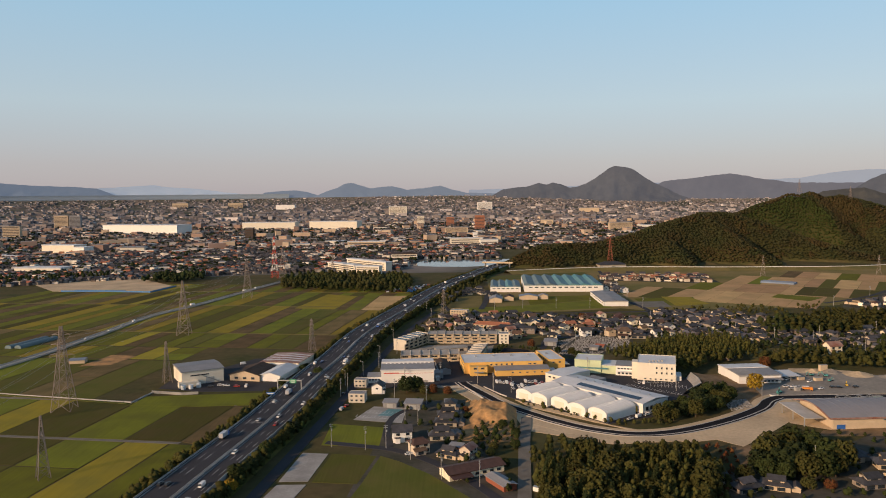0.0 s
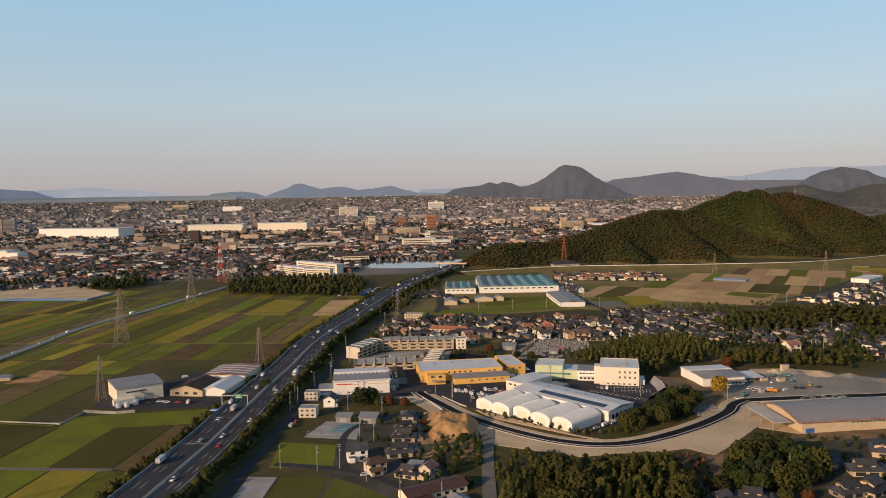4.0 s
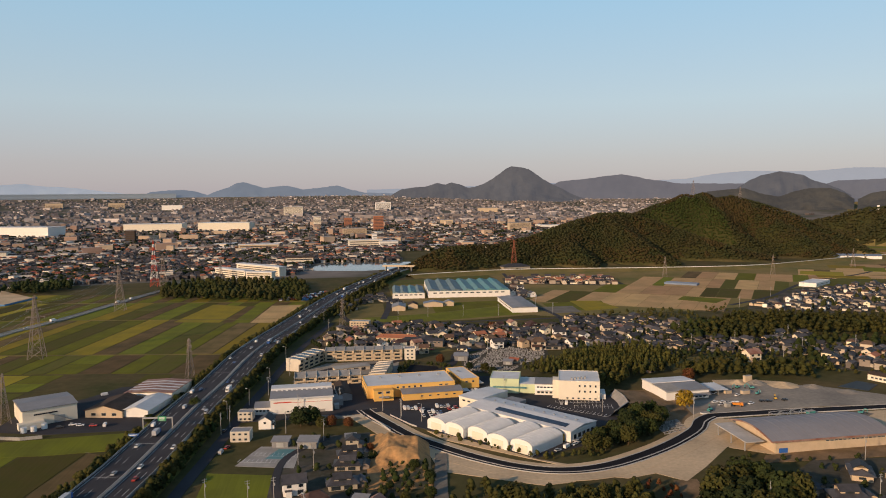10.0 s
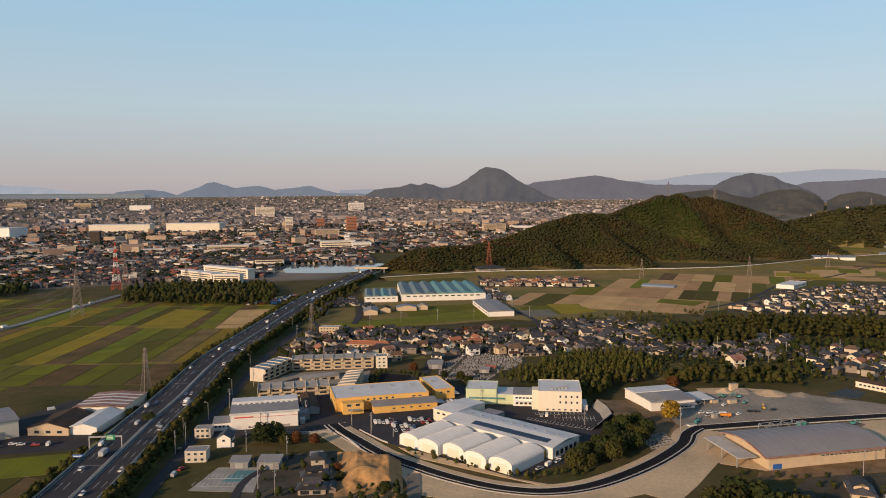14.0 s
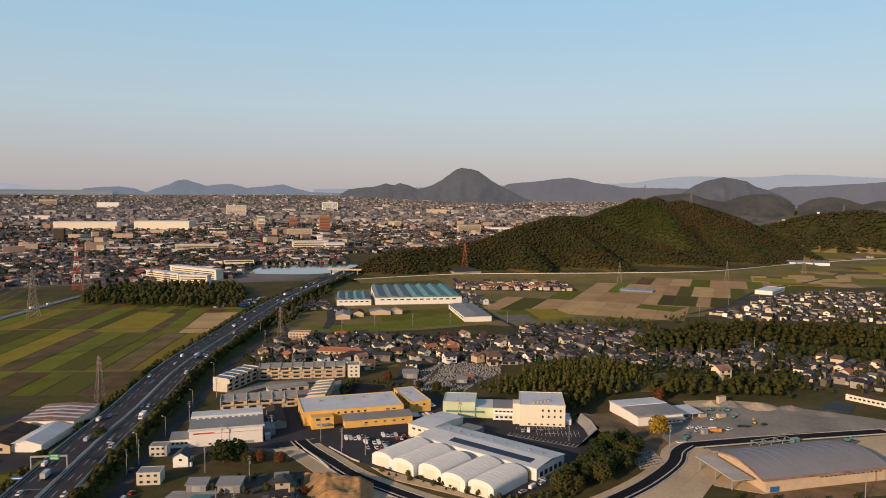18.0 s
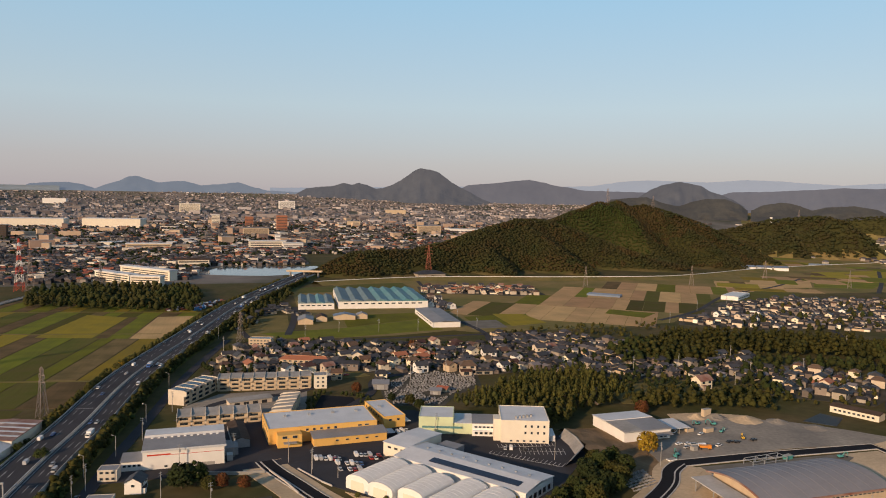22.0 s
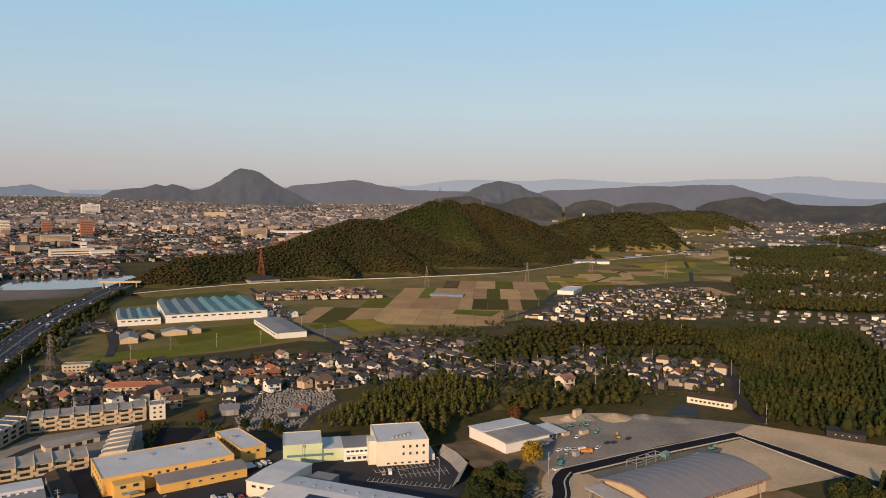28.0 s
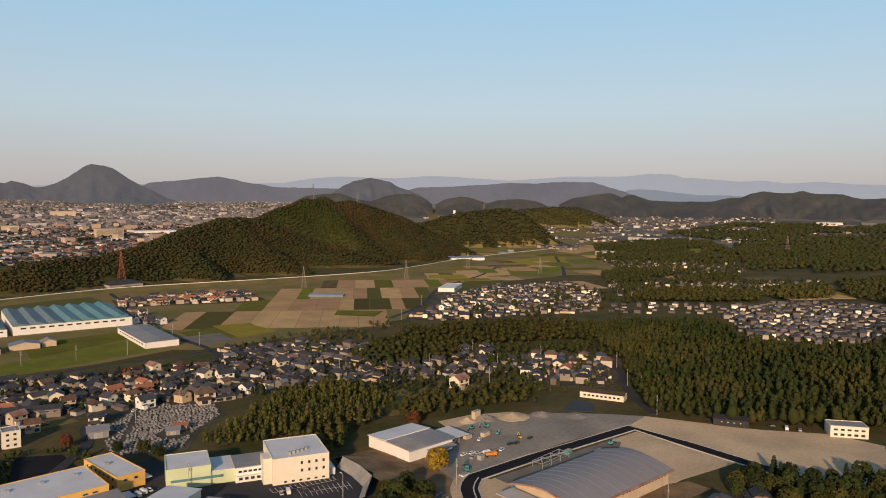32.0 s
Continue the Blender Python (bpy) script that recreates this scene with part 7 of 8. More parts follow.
o = thing("apartment_block", "pinkish three-storey flats with dark solar roof", "apartments", at=(18, 822, 0), turn=-15)
flat_block(o, -10, 10, -5, 5, 8.8, "beige_wall", "solar")
for z in (1.2, 4.0, 6.6):
    windows(o, -9, 9, -5, z, 6, 1.8, 1.2)
o = thing("apartment_block", "long low red-roofed row of flats", "apartments", at=(51, 746, 0), turn=-20)
part("wall", Mesh().box(-20, 20, -5, 5, -0.3, 5.4), "beige_wall", o)
part("roof", hip_roof(-20, 20, -5, 5, 5.4, 2.2, 0.7, 0.8), "far_red_roof", o)
windows(o, -18, 18, -5, 3.4, 8, 2.4, 1.2)
o = thing("apartment_block", "grey two-storey row of flats", "apartments", at=(74, 728, 0), turn=-20)
part("wall", Mesh().box(-18, 18, -5, 5, -0.3, 5.4), "house_wall", o)
part("roof", ridge_roof(-18, 18, -5, 5, 5.4, 1.6, 0.6), "tile_dark", o)
windows(o, -17, 17, -5, 3.4, 8, 2.4, 1.2)

# graveyard
o = thing("hut", "small hut with red-brown roof in the graveyard", "hut", at=(139, 646, 0), turn=-40)
part("wall", gable_walls(-4, 4, -2.6, 2.6, 2.6, 1.2), "beige_wall", o)
part("roof", ridge_roof(-4, 4, -2.6, 2.6, 2.6, 1.2, 0.6, 0.2), "rust_red", o)
stones = Mesh()
for x, y in scatter([(95, 622), (99, 668), (127, 699), (181, 710), (168, 660), (143, 638), (128, 614)], 1.8, rng, 16000):
    if any((x - px) ** 2 + (y - py) ** 2 < 90 for px, py in taken) or abs((x - 95) - (y - 622) * 0.45) < 1.6:
        continue
    a = rng.uniform(0.3, 0.55)
    z = rng.uniform(0.6, 1.2)
    stones.box(x - a * 1.6, x + a * 1.6, y - a * 1.6, y + a * 1.6, -0.1, 0.4)
    stones.box(x - a * 0.7, x + a * 0.7, y - a * 0.7, y + a * 0.7, 0.4, z)
piece("gravestones", stones, "stone", "crowded grey gravestones in a village graveyard", "gravestones", kind="stuff")
slab("ground", [(93, 618), (97, 670), (126, 702), (184, 714), (171, 656), (145, 634), (130, 610)], 0.1, "yard_earth", "trodden grey ground of the graveyard", "graveyard")


# ---- the town ----
def town(name, label, count, seed, wall, roof, pick, size, tall, gable=True):
    r = random.Random(seed)
    m = Mesh()
    done = 0
    while done < count:
        az, d = pick(r)
        x, y = HEART[0] + d * math.sin(radians(az)), HEART[1] + d * math.cos(radians(az))
        if not town_free(x, y):
            done += 0.05
            continue
        done += 1
        w, l, h = (r.uniform(*size), r.uniform(*size) * r.choice((1.0, 1.3, 1.8) if not gable else (0.8, 1.0)), r.uniform(*tall))
        a = radians(r.choice((-8, 82, 20, 110)) + r.uniform(-10, 10))
        c, s = math.cos(a), math.sin(a)
        sx, sy, sz, k = squeezed(x, y, height(x, y))

        def put(px, py, pz):
            return sx + (px * c - py * s) * k, sy + (px * s + py * c) * k, sz + pz * k
        w, l = w / 2, l / 2
        v = [put(*p) for p in ((-w, -l, -1), (w, -l, -1), (w, l, -1), (-w, l, -1), (-w, -l, h), (w, -l, h), (w, l, h), (-w, l, h))]
        m.add(v, [(0, 1, 5, 4), (1, 2, 6, 5), (2, 3, 7, 6), (3, 0, 4, 7)], 0)
        if gable:
            o = 0.6
            t = h + w * 0.55
            m.add([put(*p) for p in ((-w - o, -l - o, h - 0.2), (-w - o, l + o, h - 0.2), (0, -l - o, t), (0, l + o, t), (w + o, -l - o, h - 0.2), (w + o, l + o, h - 0.2))],
                  [(0, 2, 3, 1), (2, 4, 5, 3), (0, 4, 2), (1, 3, 5)], 1)
        else:
            m.add([put(*p) for p in ((-w, -l, h), (w, -l, h), (w, l, h), (-w, l, h))], [(0, 1, 2, 3)], 1)
    ob = piece(name, m, (wall, roof), label, "town", kind="stuff")
    return ob


POND = [(-75, 1420), (-60, 1620), (165, 1620), (165, 1420)]


def town_free(x, y):
    if inside(POND, x, y) or height(x, y) > 2:
        return False
    d = along(HIGHWAY, x, y)[0] if y < 1750 else 99
    return d > 34 and not (-80 < x < 170 and 1370 < y < 1430) and not (y < 1300 and x > -260) and not (x > 130 and y < 1900 and x < 1300) and not (-290 < x < -40 and y < 1290)


def near_town(r):
    return r.uniform(-34, 9), 1280 + 700 * r.random() ** 1.1


def mid_town(r):
    return r.uniform(-34, 24), 1900 + 2100 * r.random() ** 1.2


def far_town(r):
    while True:
        az, d = r.uniform(-36, 30), 3600 * (5.2 ** r.random())
        if az > -6 or d < 15400:
            return az, d


def valley(r):
    """Bearings and distances in loose hamlets."""
    while True:
        az, d = r.uniform(33, 68), r.uniform(1050, 3800)
        if noise.noise((d * math.sin(radians(az)) / 130, d * math.cos(radians(az)) / 130, 11.0)) > 0.22:
            return az, d


town("town_houses", "packed tiled houses of the near town", 4600, 31, "far_wall", "far_roof", near_town, (6, 9.5), (3, 5.6))
town("town_houses", "rust-roofed houses of the near town", 400, 51, "far_wall", "far_red_roof", near_town, (6.5, 10), (4, 7))
town("town_blocks", "small flat-roofed blocks of the near town", 240, 52, "far_pale_wall", "far_pale_roof", near_town, (8, 15), (5, 9), False)
town("town_houses", "packed houses in the middle of the town", 7600, 32, "far_wall", "far_roof", mid_town, (6.5, 10.5), (3, 6))
town("town_blocks", "orange-tan blocks of flats in the town", 160, 53, "far_tan_wall", "far_pale_roof", mid_town, (14, 34), (9, 22), False)
town("town_houses", "red-roofed houses scattered through the town", 700, 33, "far_wall", "far_red_roof", mid_town, (7, 12), (4, 7.5))
town("town_blocks", "broad pale roofs of works and stores in the town", 170, 39, "far_pale_wall", "roof_white", mid_town, (14, 38), (5, 9), False)
town("town_blocks", "pale flat-roofed blocks of the town", 600, 34, "far_wall", "far_pale_roof", mid_town, (9, 22), (5, 11), False)
# the farthest roofs and walls have the haze in their base colours
town("town_houses", "distant hazy roofs of the town", 6200, 35, "haze_wall", "haze_roof", far_town, (12, 24), (5, 9))
town("town_blocks", "distant haze-pale blocks of the town", 900, 36, "haze_wall", "far_pale_roof", far_town, (18, 60), (7, 20), False)
town("town_houses", "pale settlement at the far end of the valley", 300, 61, "hamlet_wall", "far_roof", lambda r: (r.uniform(47, 62), 3500 * 1.7 ** r.random()), (9, 18), (5, 9))
town("town_houses", "village houses beyond the hill", 900, 37, "hamlet_wall", "far_roof", valley, (8, 11.5), (4, 7))
town("town_blocks", "pale works in the eastern valley", 45, 38, "far_wall", "far_pale_roof", lambda r: (r.uniform(33, 70), r.uniform(1700, 5200)), (18, 50), (6, 10), False)

# landmark blocks of the town
for name, label, category, x, y, w, l, h, wall, roof, turn in (
    ("factory", "very long white factory hall in the town", "factory", -1240, 3080, 390, 90, 34, "white_wall", "roof_white", -21),
    ("factory", "long cream factory hall", "factory", -780, 3340, 240, 80, 30, "cream_wall", "roof_white", -3),
    ("factory", "long pale factory hall with flat roof", "factory", -486, 3340, 222, 80, 32, "cream_wall", "roof_white", -10),
    ("warehouse", "cream warehouse on the west side of the town", "warehouse", -990, 1920, 110, 40, 22, "cream_wall", "roof_white", -20),
    ("warehouse", "white block beside the warehouse", "warehouse", -905, 1850, 34, 30, 20, "white_wall", "roof_white", -20),
    ("warehouse", "brown-roofed hall in the town", "warehouse", -812, 1930, 60, 40, 14, "cream_wall", "roof_grey", 10),
    ("warehouse", "long low pale shed at the edge of the town", "warehouse", -768, 1408, 96, 34, 9, "cream_wall", "roof_white", -8),
    ("tower_block", "orange apartment tower far in town", "tower", -1868, 3600, 64, 30, 62, "beige_wall", "roof_grey", 10),
    ("tower_block", "grey apartment tower far in town", "tower", -1790, 3580, 50, 30, 60, "roof_grey", "roof_grey", 10),
    ("tower_block", "tan apartment tower in the haze", "tower", -1640, 2800, 60, 26, 44, "beige_wall", "roof_grey", 10),
    ("tower_block", "dark tower block among roofs", "tower", -661, 2520, 28, 20, 38, "roof_brown", "roof_grey", 0),
    ("hospital", "white twin-block hospital in the haze", "hospital", -322, 5300, 130, 60, 56, "cream_wall", "roof_white", 0),
    ("tower_block", "pale tower block in the town", "tower", -107, 3580, 34, 26, 44, "cream_wall", "roof_white", 0),
    ("tower_block", "red-brown brick tower block", "tower", 155, 3090, 40, 28, 60, "far_red_roof", "roof_grey", 0),
    ("tower_block", "red-brown tower near the school", "tower", 36, 3530, 36, 24, 40, "far_red_roof", "roof_grey", 0),
    ("school", "long cream school beside the pond", "school", 66, 2075, 92, 22, 20, "cream_wall", "roof_white", 4),
    ("school", "white school wing by the pond", "school", 128, 2060, 50, 26, 16, "white_wall", "roof_white", 4),
    ("school", "slim white school clock tower", "tower", 92, 2090, 12, 12, 34, "white_wall", "roof_white", 4),
    ("apartment_block", "orange-tan slab of flats", "apartments", 50, 2690, 84, 24, 26, "beige_wall", "roof_grey", -4),
    ("hall", "pale hall with brown roof by the pond", "hall", -86, 1615, 56, 34, 13, "cream_wall", "roof_brown", 4),
    ("apartment_block", "long white slab of public flats", "apartments", -184, 1362, 92, 14, 14, "cream_wall", "roof_white", -50),
    ("apartment_block", "second white slab of public flats", "apartments", -144, 1418, 130, 14, 15, "cream_wall", "roof_white", -49),
    ("apartment_block", "small white block of flats", "apartments", -132, 1304, 46, 13, 14, "cream_wall", "roof_white", -22),
    ("hall", "white hall at the foot of the mountain", "hall", 366, 6380, 130, 60, 60, "white_wall", "roof_white", 0),
    ("factory", "orange-fronted factory near the mountain", "factory", 1120, 5600, 150, 60, 30, "beige_wall", "roof_grey", -8),
    ("store", "orange-fronted store in the town", "store", 505, 3560, 60, 40, 22, "beige_wall", "roof_grey", -6),
    ("apartment_block", "tan block of flats behind the hill", "apartments", 700, 2900, 90, 26, 30, "beige_wall", "roof_grey", 0),
    ("warehouse", "long white roof beyond the knoll", "warehouse", 900, 3050, 150, 40, 12, "white_wall", "roof_white", -6),
    ("school", "tan low school in the town", "school", -214, 2060, 104, 26, 14, "beige_wall", "roof_white", 0),
    ("plant", "white plant with a tall chimney in the hills", "factory", 2809, 3458, 120, 40, 24, "white_wall", "roof_white", -36),
    ("tower_block", "slim white chimney of the plant", "chimney", 2740, 3500, 12, 12, 64, "white_wall", "roof_white", -36),
    ("apartment_block", "row of tan towers in the haze", "apartments", -2800, 7800, 160, 50, 50, "beige_wall", "roof_grey", 10),
    ("apartment_block", "tan apartment towers in the haze", "apartments", -2200, 7760, 150, 50, 50, "beige_wall", "roof_grey", 10),
    ("store", "white store far across the town", "store", -1500, 7000, 180, 60, 40, "white_wall", "roof_white", 0),
    ("warehouse", "long white works in the eastern valley", "warehouse", 2230, 1430, 120, 22, 6, "white_wall", "roof_white", -50),
    ("warehouse", "pale works on the wooded plain", "warehouse", 1986, 1615, 50, 30, 9, "white_wall", "roof_white", -40),
    ("school", "white buildings on the eastern skyline", "school", 3900, 1900, 120, 20, 14, "white_wall", "roof_white", -60),
):
    X, Y, Z, k = squeezed(x, y, height(x, y))
    o = thing(name, label, category, at=(X, Y, Z), turn=turn)
    part("wall", Mesh().box(-w / 2 * k, w / 2 * k, -l / 2 * k, l / 2 * k, -2, h * k), wall, o)
    part("roof", Mesh().box((-w / 2 - 1) * k, (w / 2 + 1) * k, (-l / 2 - 1) * k, (l / 2 + 1) * k, h * k, (h + 2) * k), roof, o)
    if category in ("apartments", "tower", "school", "hospital", "hall"):
        floors = 3.4 if category == "apartments" else 6.0
        for s in range(max(1, min(9, int(h // floors)))):
            part("window_band", Mesh().box(-w * 0.46 * k, w * 0.46 * k, (-l / 2 - 0.4) * k, -l / 2 * k, (s * floors + floors * 0.42) * k, (s * floors + floors * 0.8) * k), "far_roof", o)
# trees of the town
r = random.Random(41)
spots = []
while len(spots) < 4200:
    az, d = r.uniform(-34, 26), 1300 * (3.2 ** r.random())
    x, y = HEART[0] + d * math.sin(radians(az)), HEART[1] + d * math.cos(radians(az))
    if town_free(x, y) and noise.noise((x / 140, y / 140, 6)) + 0.5 * noise.noise((x / 50, y / 50, 2)) > 0.05:
        spots.append(squeezed(x, y, 0)[:3])
cen = np.array([(x + r.uniform(-4, 4), y + r.uniform(-4, 4), z + r.uniform(2, 5)) for x, y, z in spots for _ in range(3)])
v, f = clumps(nr, cen, nr.uniform(2.5, 6.5, len(cen)), 0.8, True)
tagged(new("woods", tri_mesh("woods", v, f, "leaf_dark")), "dark trees scattered through the town", "woods", kind="stuff")

# ---- pylons, masts and poles ----
def pylon(h, foot, arms, paint, label, bands=None, category="pylon"):
    """A lattice tower: four legs, cross bracing on each face, cross arms with insulators."""
    o = thing("pylon", label, category, "pylons")
    levels = [0, 0.16, 0.32, 0.46, 0.58, 0.68, 0.77, 0.85, 0.92, 1.0]
    half = [foot / 2 * (1 - q) ** 1.15 + 0.05 * foot + 0.15 for q in levels]
    for s, (q0, q1, a, b) in enumerate(zip(levels, levels[1:], half, half[1:])):
        m = Mesh()
        z0, z1 = q0 * h, q1 * h
        w = 0.26 if h > 40 else 0.18
        for sx in (-1, 1):
            for sy in (-1, 1):
                m.beam((sx * a, sy * a, z0), (sx * b, sy * b, z1), w * 1.25)
        for k in range(4):
            p = [(-1, -1), (1, -1), (1, 1), (-1, 1)]
            (x0, y0), (x1, y1) = p[k], p[(k + 1) % 4]
            m.beam((x0 * a, y0 * a, z0), (x1 * b, y1 * b, z1), w * 0.7)
            m.beam((x1 * a, y1 * a, z0), (x0 * b, y0 * b, z1), w * 0.7)
            m.beam((x0 * b, y0 * b, z1), (x1 * b, y1 * b, z1), w * 0.7)
        part("tower_section", m, paint if not bands else bands[s % len(bands)], o)
    for q, length in arms:
        arm = Mesh()
        z = q * h
        for sx in (-1, 1):
            arm.beam((0, 0.3, z), (sx * length, 0, z + 0.3), 0.25).beam((0, -0.3, z), (sx * length, 0, z + 0.3), 0.25).beam((0, 0, z + 2.0), (sx * length, 0, z + 0.3), 0.22)
            arm.beam((sx * length, 0, z + 0.3), (sx * length, 0, z - 1.8), 0.22)
        part("cross_arm", arm, paint if not bands else bands[0], o)
    return o


ARMS = ((0.66, 7.5), (0.78, 6.5), (0.90, 5.5))
SMALL = ((0.7, 4.0), (0.84, 3.5), (0.95, 2.5))
tall = pylon(55, 11, ARMS, "pylon_paint", "tall grey-brown lattice power pylon in the rice fields")
tall.matrix_world = pose(-247, 470, 0, 0, 0, 5)
for x, y, turn, g in ((-262, 735, 4, 1.0), (-270, 1008, 4, 1.0), (-276, 1260, 4, 0.95), (529, 1212, 70, 0.62), (716, 1204, 60, 0.62), (925, 1286, 60, 0.62), (972, 1140, 50, 0.55),
                      (833, 1722, 20, 0.75), (940, 1700, 20, 0.6), (1832, 1100, 50, 0.8), (1520, 1890, 20, 0.6), (2000, 1480, 40, 0.7)):
    copy_thing(tall, Matrix()).matrix_world = pose(x, y, height(x, y) - 0.5, 0, 0, turn) @ Matrix.Diagonal((g, g, g, 1))
small = pylon(31, 5, SMALL, "pylon_paint", "smaller lattice power pylon beside the expressway")
small.matrix_world = pose(-206, 539, 0, 0, 0, -50)
for x, y, g in ((-115, 634, 1.0), (-197, 352, 1.0), (0, 852, 0.9), (-290, 420, 0.9), (-200, 1330, 1.1)):
    copy_thing(small, Matrix()).matrix_world = pose(x, y, 0, 0, 0, -50) @ Matrix.Diagonal((g, g, g, 1))
mast = pylon(72, 10, (), "red_paint", "red and white banded steel radio mast", ("red_paint", "white_paint"), "mast")
mast.matrix_world = pose(-290, 1262, 0)
red = pylon(46, 9, ARMS, "rust_red", "rust-red lattice pylon on the wooded knoll")
red.matrix_world = pose(320, 1405, 8)
for a, b in (((-247, 470), (-262, 735)), ((-262, 735), (-270, 1008)), ((-270, 1008), (-276, 1260)), ((-247, 470), (-238, 250))):
    d = Vector((b[0] - a[0], b[1] - a[1])).normalized()
    side = Vector((d.y, -d.x))
    wires = thing("power_lines", "thin power cables slung between pylons", "cables", "power lines")
    for q, length in ARMS:
        for s in (-1, 1):
            m = Mesh()
            pts = []
            for k in range(13):
                t = k / 12
                pts.append((a[0] + (b[0] - a[0]) * t + side.x * s * length, a[1] + (b[1] - a[1]) * t + side.y * s * length, q * 55 - 1.6 - 7 * 4 * t * (1 - t)))
            for p, p2 in zip(pts, pts[1:]):
                m.beam(p, p2, 0.07)
            part("cable", m, "steel", wires)


def pole_kind(h, label, lamp):
    o = thing("street_lamp" if lamp else "utility_pole", label, "lamp" if lamp else "pole", "lamps" if lamp else "poles")
    part("pole", Mesh().tube((0, 0, -0.3), (0, 0, h), 0.2, 0.12, 7), "concrete", o)
    if lamp:
        part("arm", Mesh().beam((0, 0, h - 0.1), (1.8, 0, h + 0.3), 0.12), "steel", o)
        part("lamp_head", Mesh().box(1.5, 2.4, -0.18, 0.18, h + 0.2, h + 0.4), "white_paint", o)
    else:
        for z in (h - 0.6, h - 1.7):
            part("cross_arm", Mesh().box(-1.1, 1.1, -0.08, 0.08, z, z + 0.16), "steel", o)
        part("transformer", Mesh().tube((0.45, 0, h - 4.0), (0.45, 0, h - 2.9), 0.32, 0.32, 8), "steel", o)
    return o


POLE, LAMP = pole_kind(13.0, "grey concrete utility pole with cross arms", False), pole_kind(11.0, "tall street lamp on a concrete pole", True)
POLE.matrix_world = pose(-41, 632, 0, 0, 0, 40)
LAMP.matrix_world = pose(-72, 526, 0, 0, 0, 160)
for x, y, a in ((-52, 578, 20), (-68, 509, 70), (-71, 495, 70), (-29, 528, 10), (-12, 474, 30), (-34, 491, 60), (-16, 429, 20), (-24, 436, 80), (34, 507, 30), (24, 526, 0), (-3, 540, 0), (57, 672, 20), (123, 680, 70), (152, 686, 10), (179, 730, 40),
                (220, 777, 60), (109, 553, 20), (306, 674, 20), (348, 675, 60), (413, 696, 10), (354, 611, 50), (-32, 390, 10), (-18, 372, 40), (-2, 345, 20), (16, 335, 70), (417, 523, 60), (427, 542, 50), (468, 583, 50), (382, 486, 30),
                (210, 479, 0), (232, 350, 10), (262, 398, 20), (180, 350, 50), (-62, 393, 40), (-43, 388, 20), (240, 880, 20), (236, 940, 10), (250, 1060, 0), (96, 887, 10), (136, 883, 0), (176, 879, 0), (60, 860, 0), (20, 760, 30), (62, 756, 0), (10, 700, 20),
                (-14, 812, 10), (280, 700, 30), (330, 650, 20), (390, 640, 60), (440, 640, 20), (470, 880, 10), (560, 960, 0), (640, 1010, 30), (560, 720, 30)):
    copy_thing(POLE, pose(x, y, 0, 0, 0, a))
for x, y, a in ((-62, 554, 160), (-54, 612, 160), (35, 514, 40), (-48, 690, 160), (46, 500, 200), (160, 500, 90), (-20, 870, 160)):
    copy_thing(LAMP, pose(x, y, 0, 0, 0, a))

# sign gantry over the western carriageway
k = min(range(len(HIGHWAY)), key=lambda i: abs(HIGHWAY[i][1] - 503))
hx, hy = HIGHWAY[k][:2]
ang = math.degrees(math.atan2(HIGHWAY[k + 1][1] - hy, HIGHWAY[k + 1][0] - hx)) - 90
o = thing("sign_gantry", "grey steel gantry with a green road sign over the expressway", "gantry", at=(hx, hy, DECK), turn=ang)
for x in (-16.8, -0.3):
    part("post", Mesh().box(x - 0.25, x + 0.25, -0.25, 0.25, -0.4, 7.2), "steel", o)
part("beam", Mesh().box(-17, 0, -0.3, 0.3, 6.6, 7.4), "steel", o)
sg = part("sign", Mesh().box(-8.2, -3.6, -0.5, -0.3, 5.2, 8.0), "sign_green", o, "green direction sign")
for z in (5.7, 6.5, 7.2):
    part("bar", Mesh().box(-7.6, -4.4, -0.53, -0.5, z, z + 0.3), "white_paint", sg)
o = thing("road_sign", "small blue road sign on posts", "sign", at=(-117, 487, 0), turn=-5)
part("board", Mesh().box(-2.8, 2.8, -0.1, 0.1, 4.2, 5.8), "sign_blue", o)
part("bar", Mesh().box(-2.2, 2.2, -0.14, -0.1, 4.8, 5.2), "white_paint", o)
for x in (-2, 2):
    part("post", Mesh().box(x - 0.1, x + 0.1, -0.08, 0.08, -0.2, 4.2), "steel", o)


# ---- vehicles ----
def wheels(o, xs, ys, r):
    for x in xs:
        for y in ys:
            part("wheel", Mesh().tube((x, y - 0.12, r), (x, y + 0.12, r), r, r, 10), "tyre", o)


def car(paint, label):
    o = thing("car", label, "car", "cars")
    part("body", Mesh().profile([(-0.84, 0.32), (0.84, 0.32), (0.88, 0.75), (0.78, 0.95), (-0.78, 0.95), (-0.88, 0.75)], -2.15, 2.15), paint, o)
    m = Mesh()
    m.add([(-1.9, -0.74, 0.93), (1.0, -0.74, 0.93), (1.0, 0.74, 0.93), (-1.9, 0.74, 0.93), (-1.5, -0.6, 1.48), (0.3, -0.6, 1.48), (0.3, 0.6, 1.48), (-1.5, 0.6, 1.48)],
          [(0, 3, 2, 1), (4, 5, 6, 7), (0, 1, 5, 4), (1, 2, 6, 5), (2, 3, 7, 6), (3, 0, 4, 7)])
    part("windows", m, "glass", o)
    part("roof", Mesh().box(-1.5, 0.3, -0.62, 0.62, 1.47, 1.54), paint, o)
    wheels(o, (-1.3, 1.3), (-0.78, 0.78), 0.32)
    return o


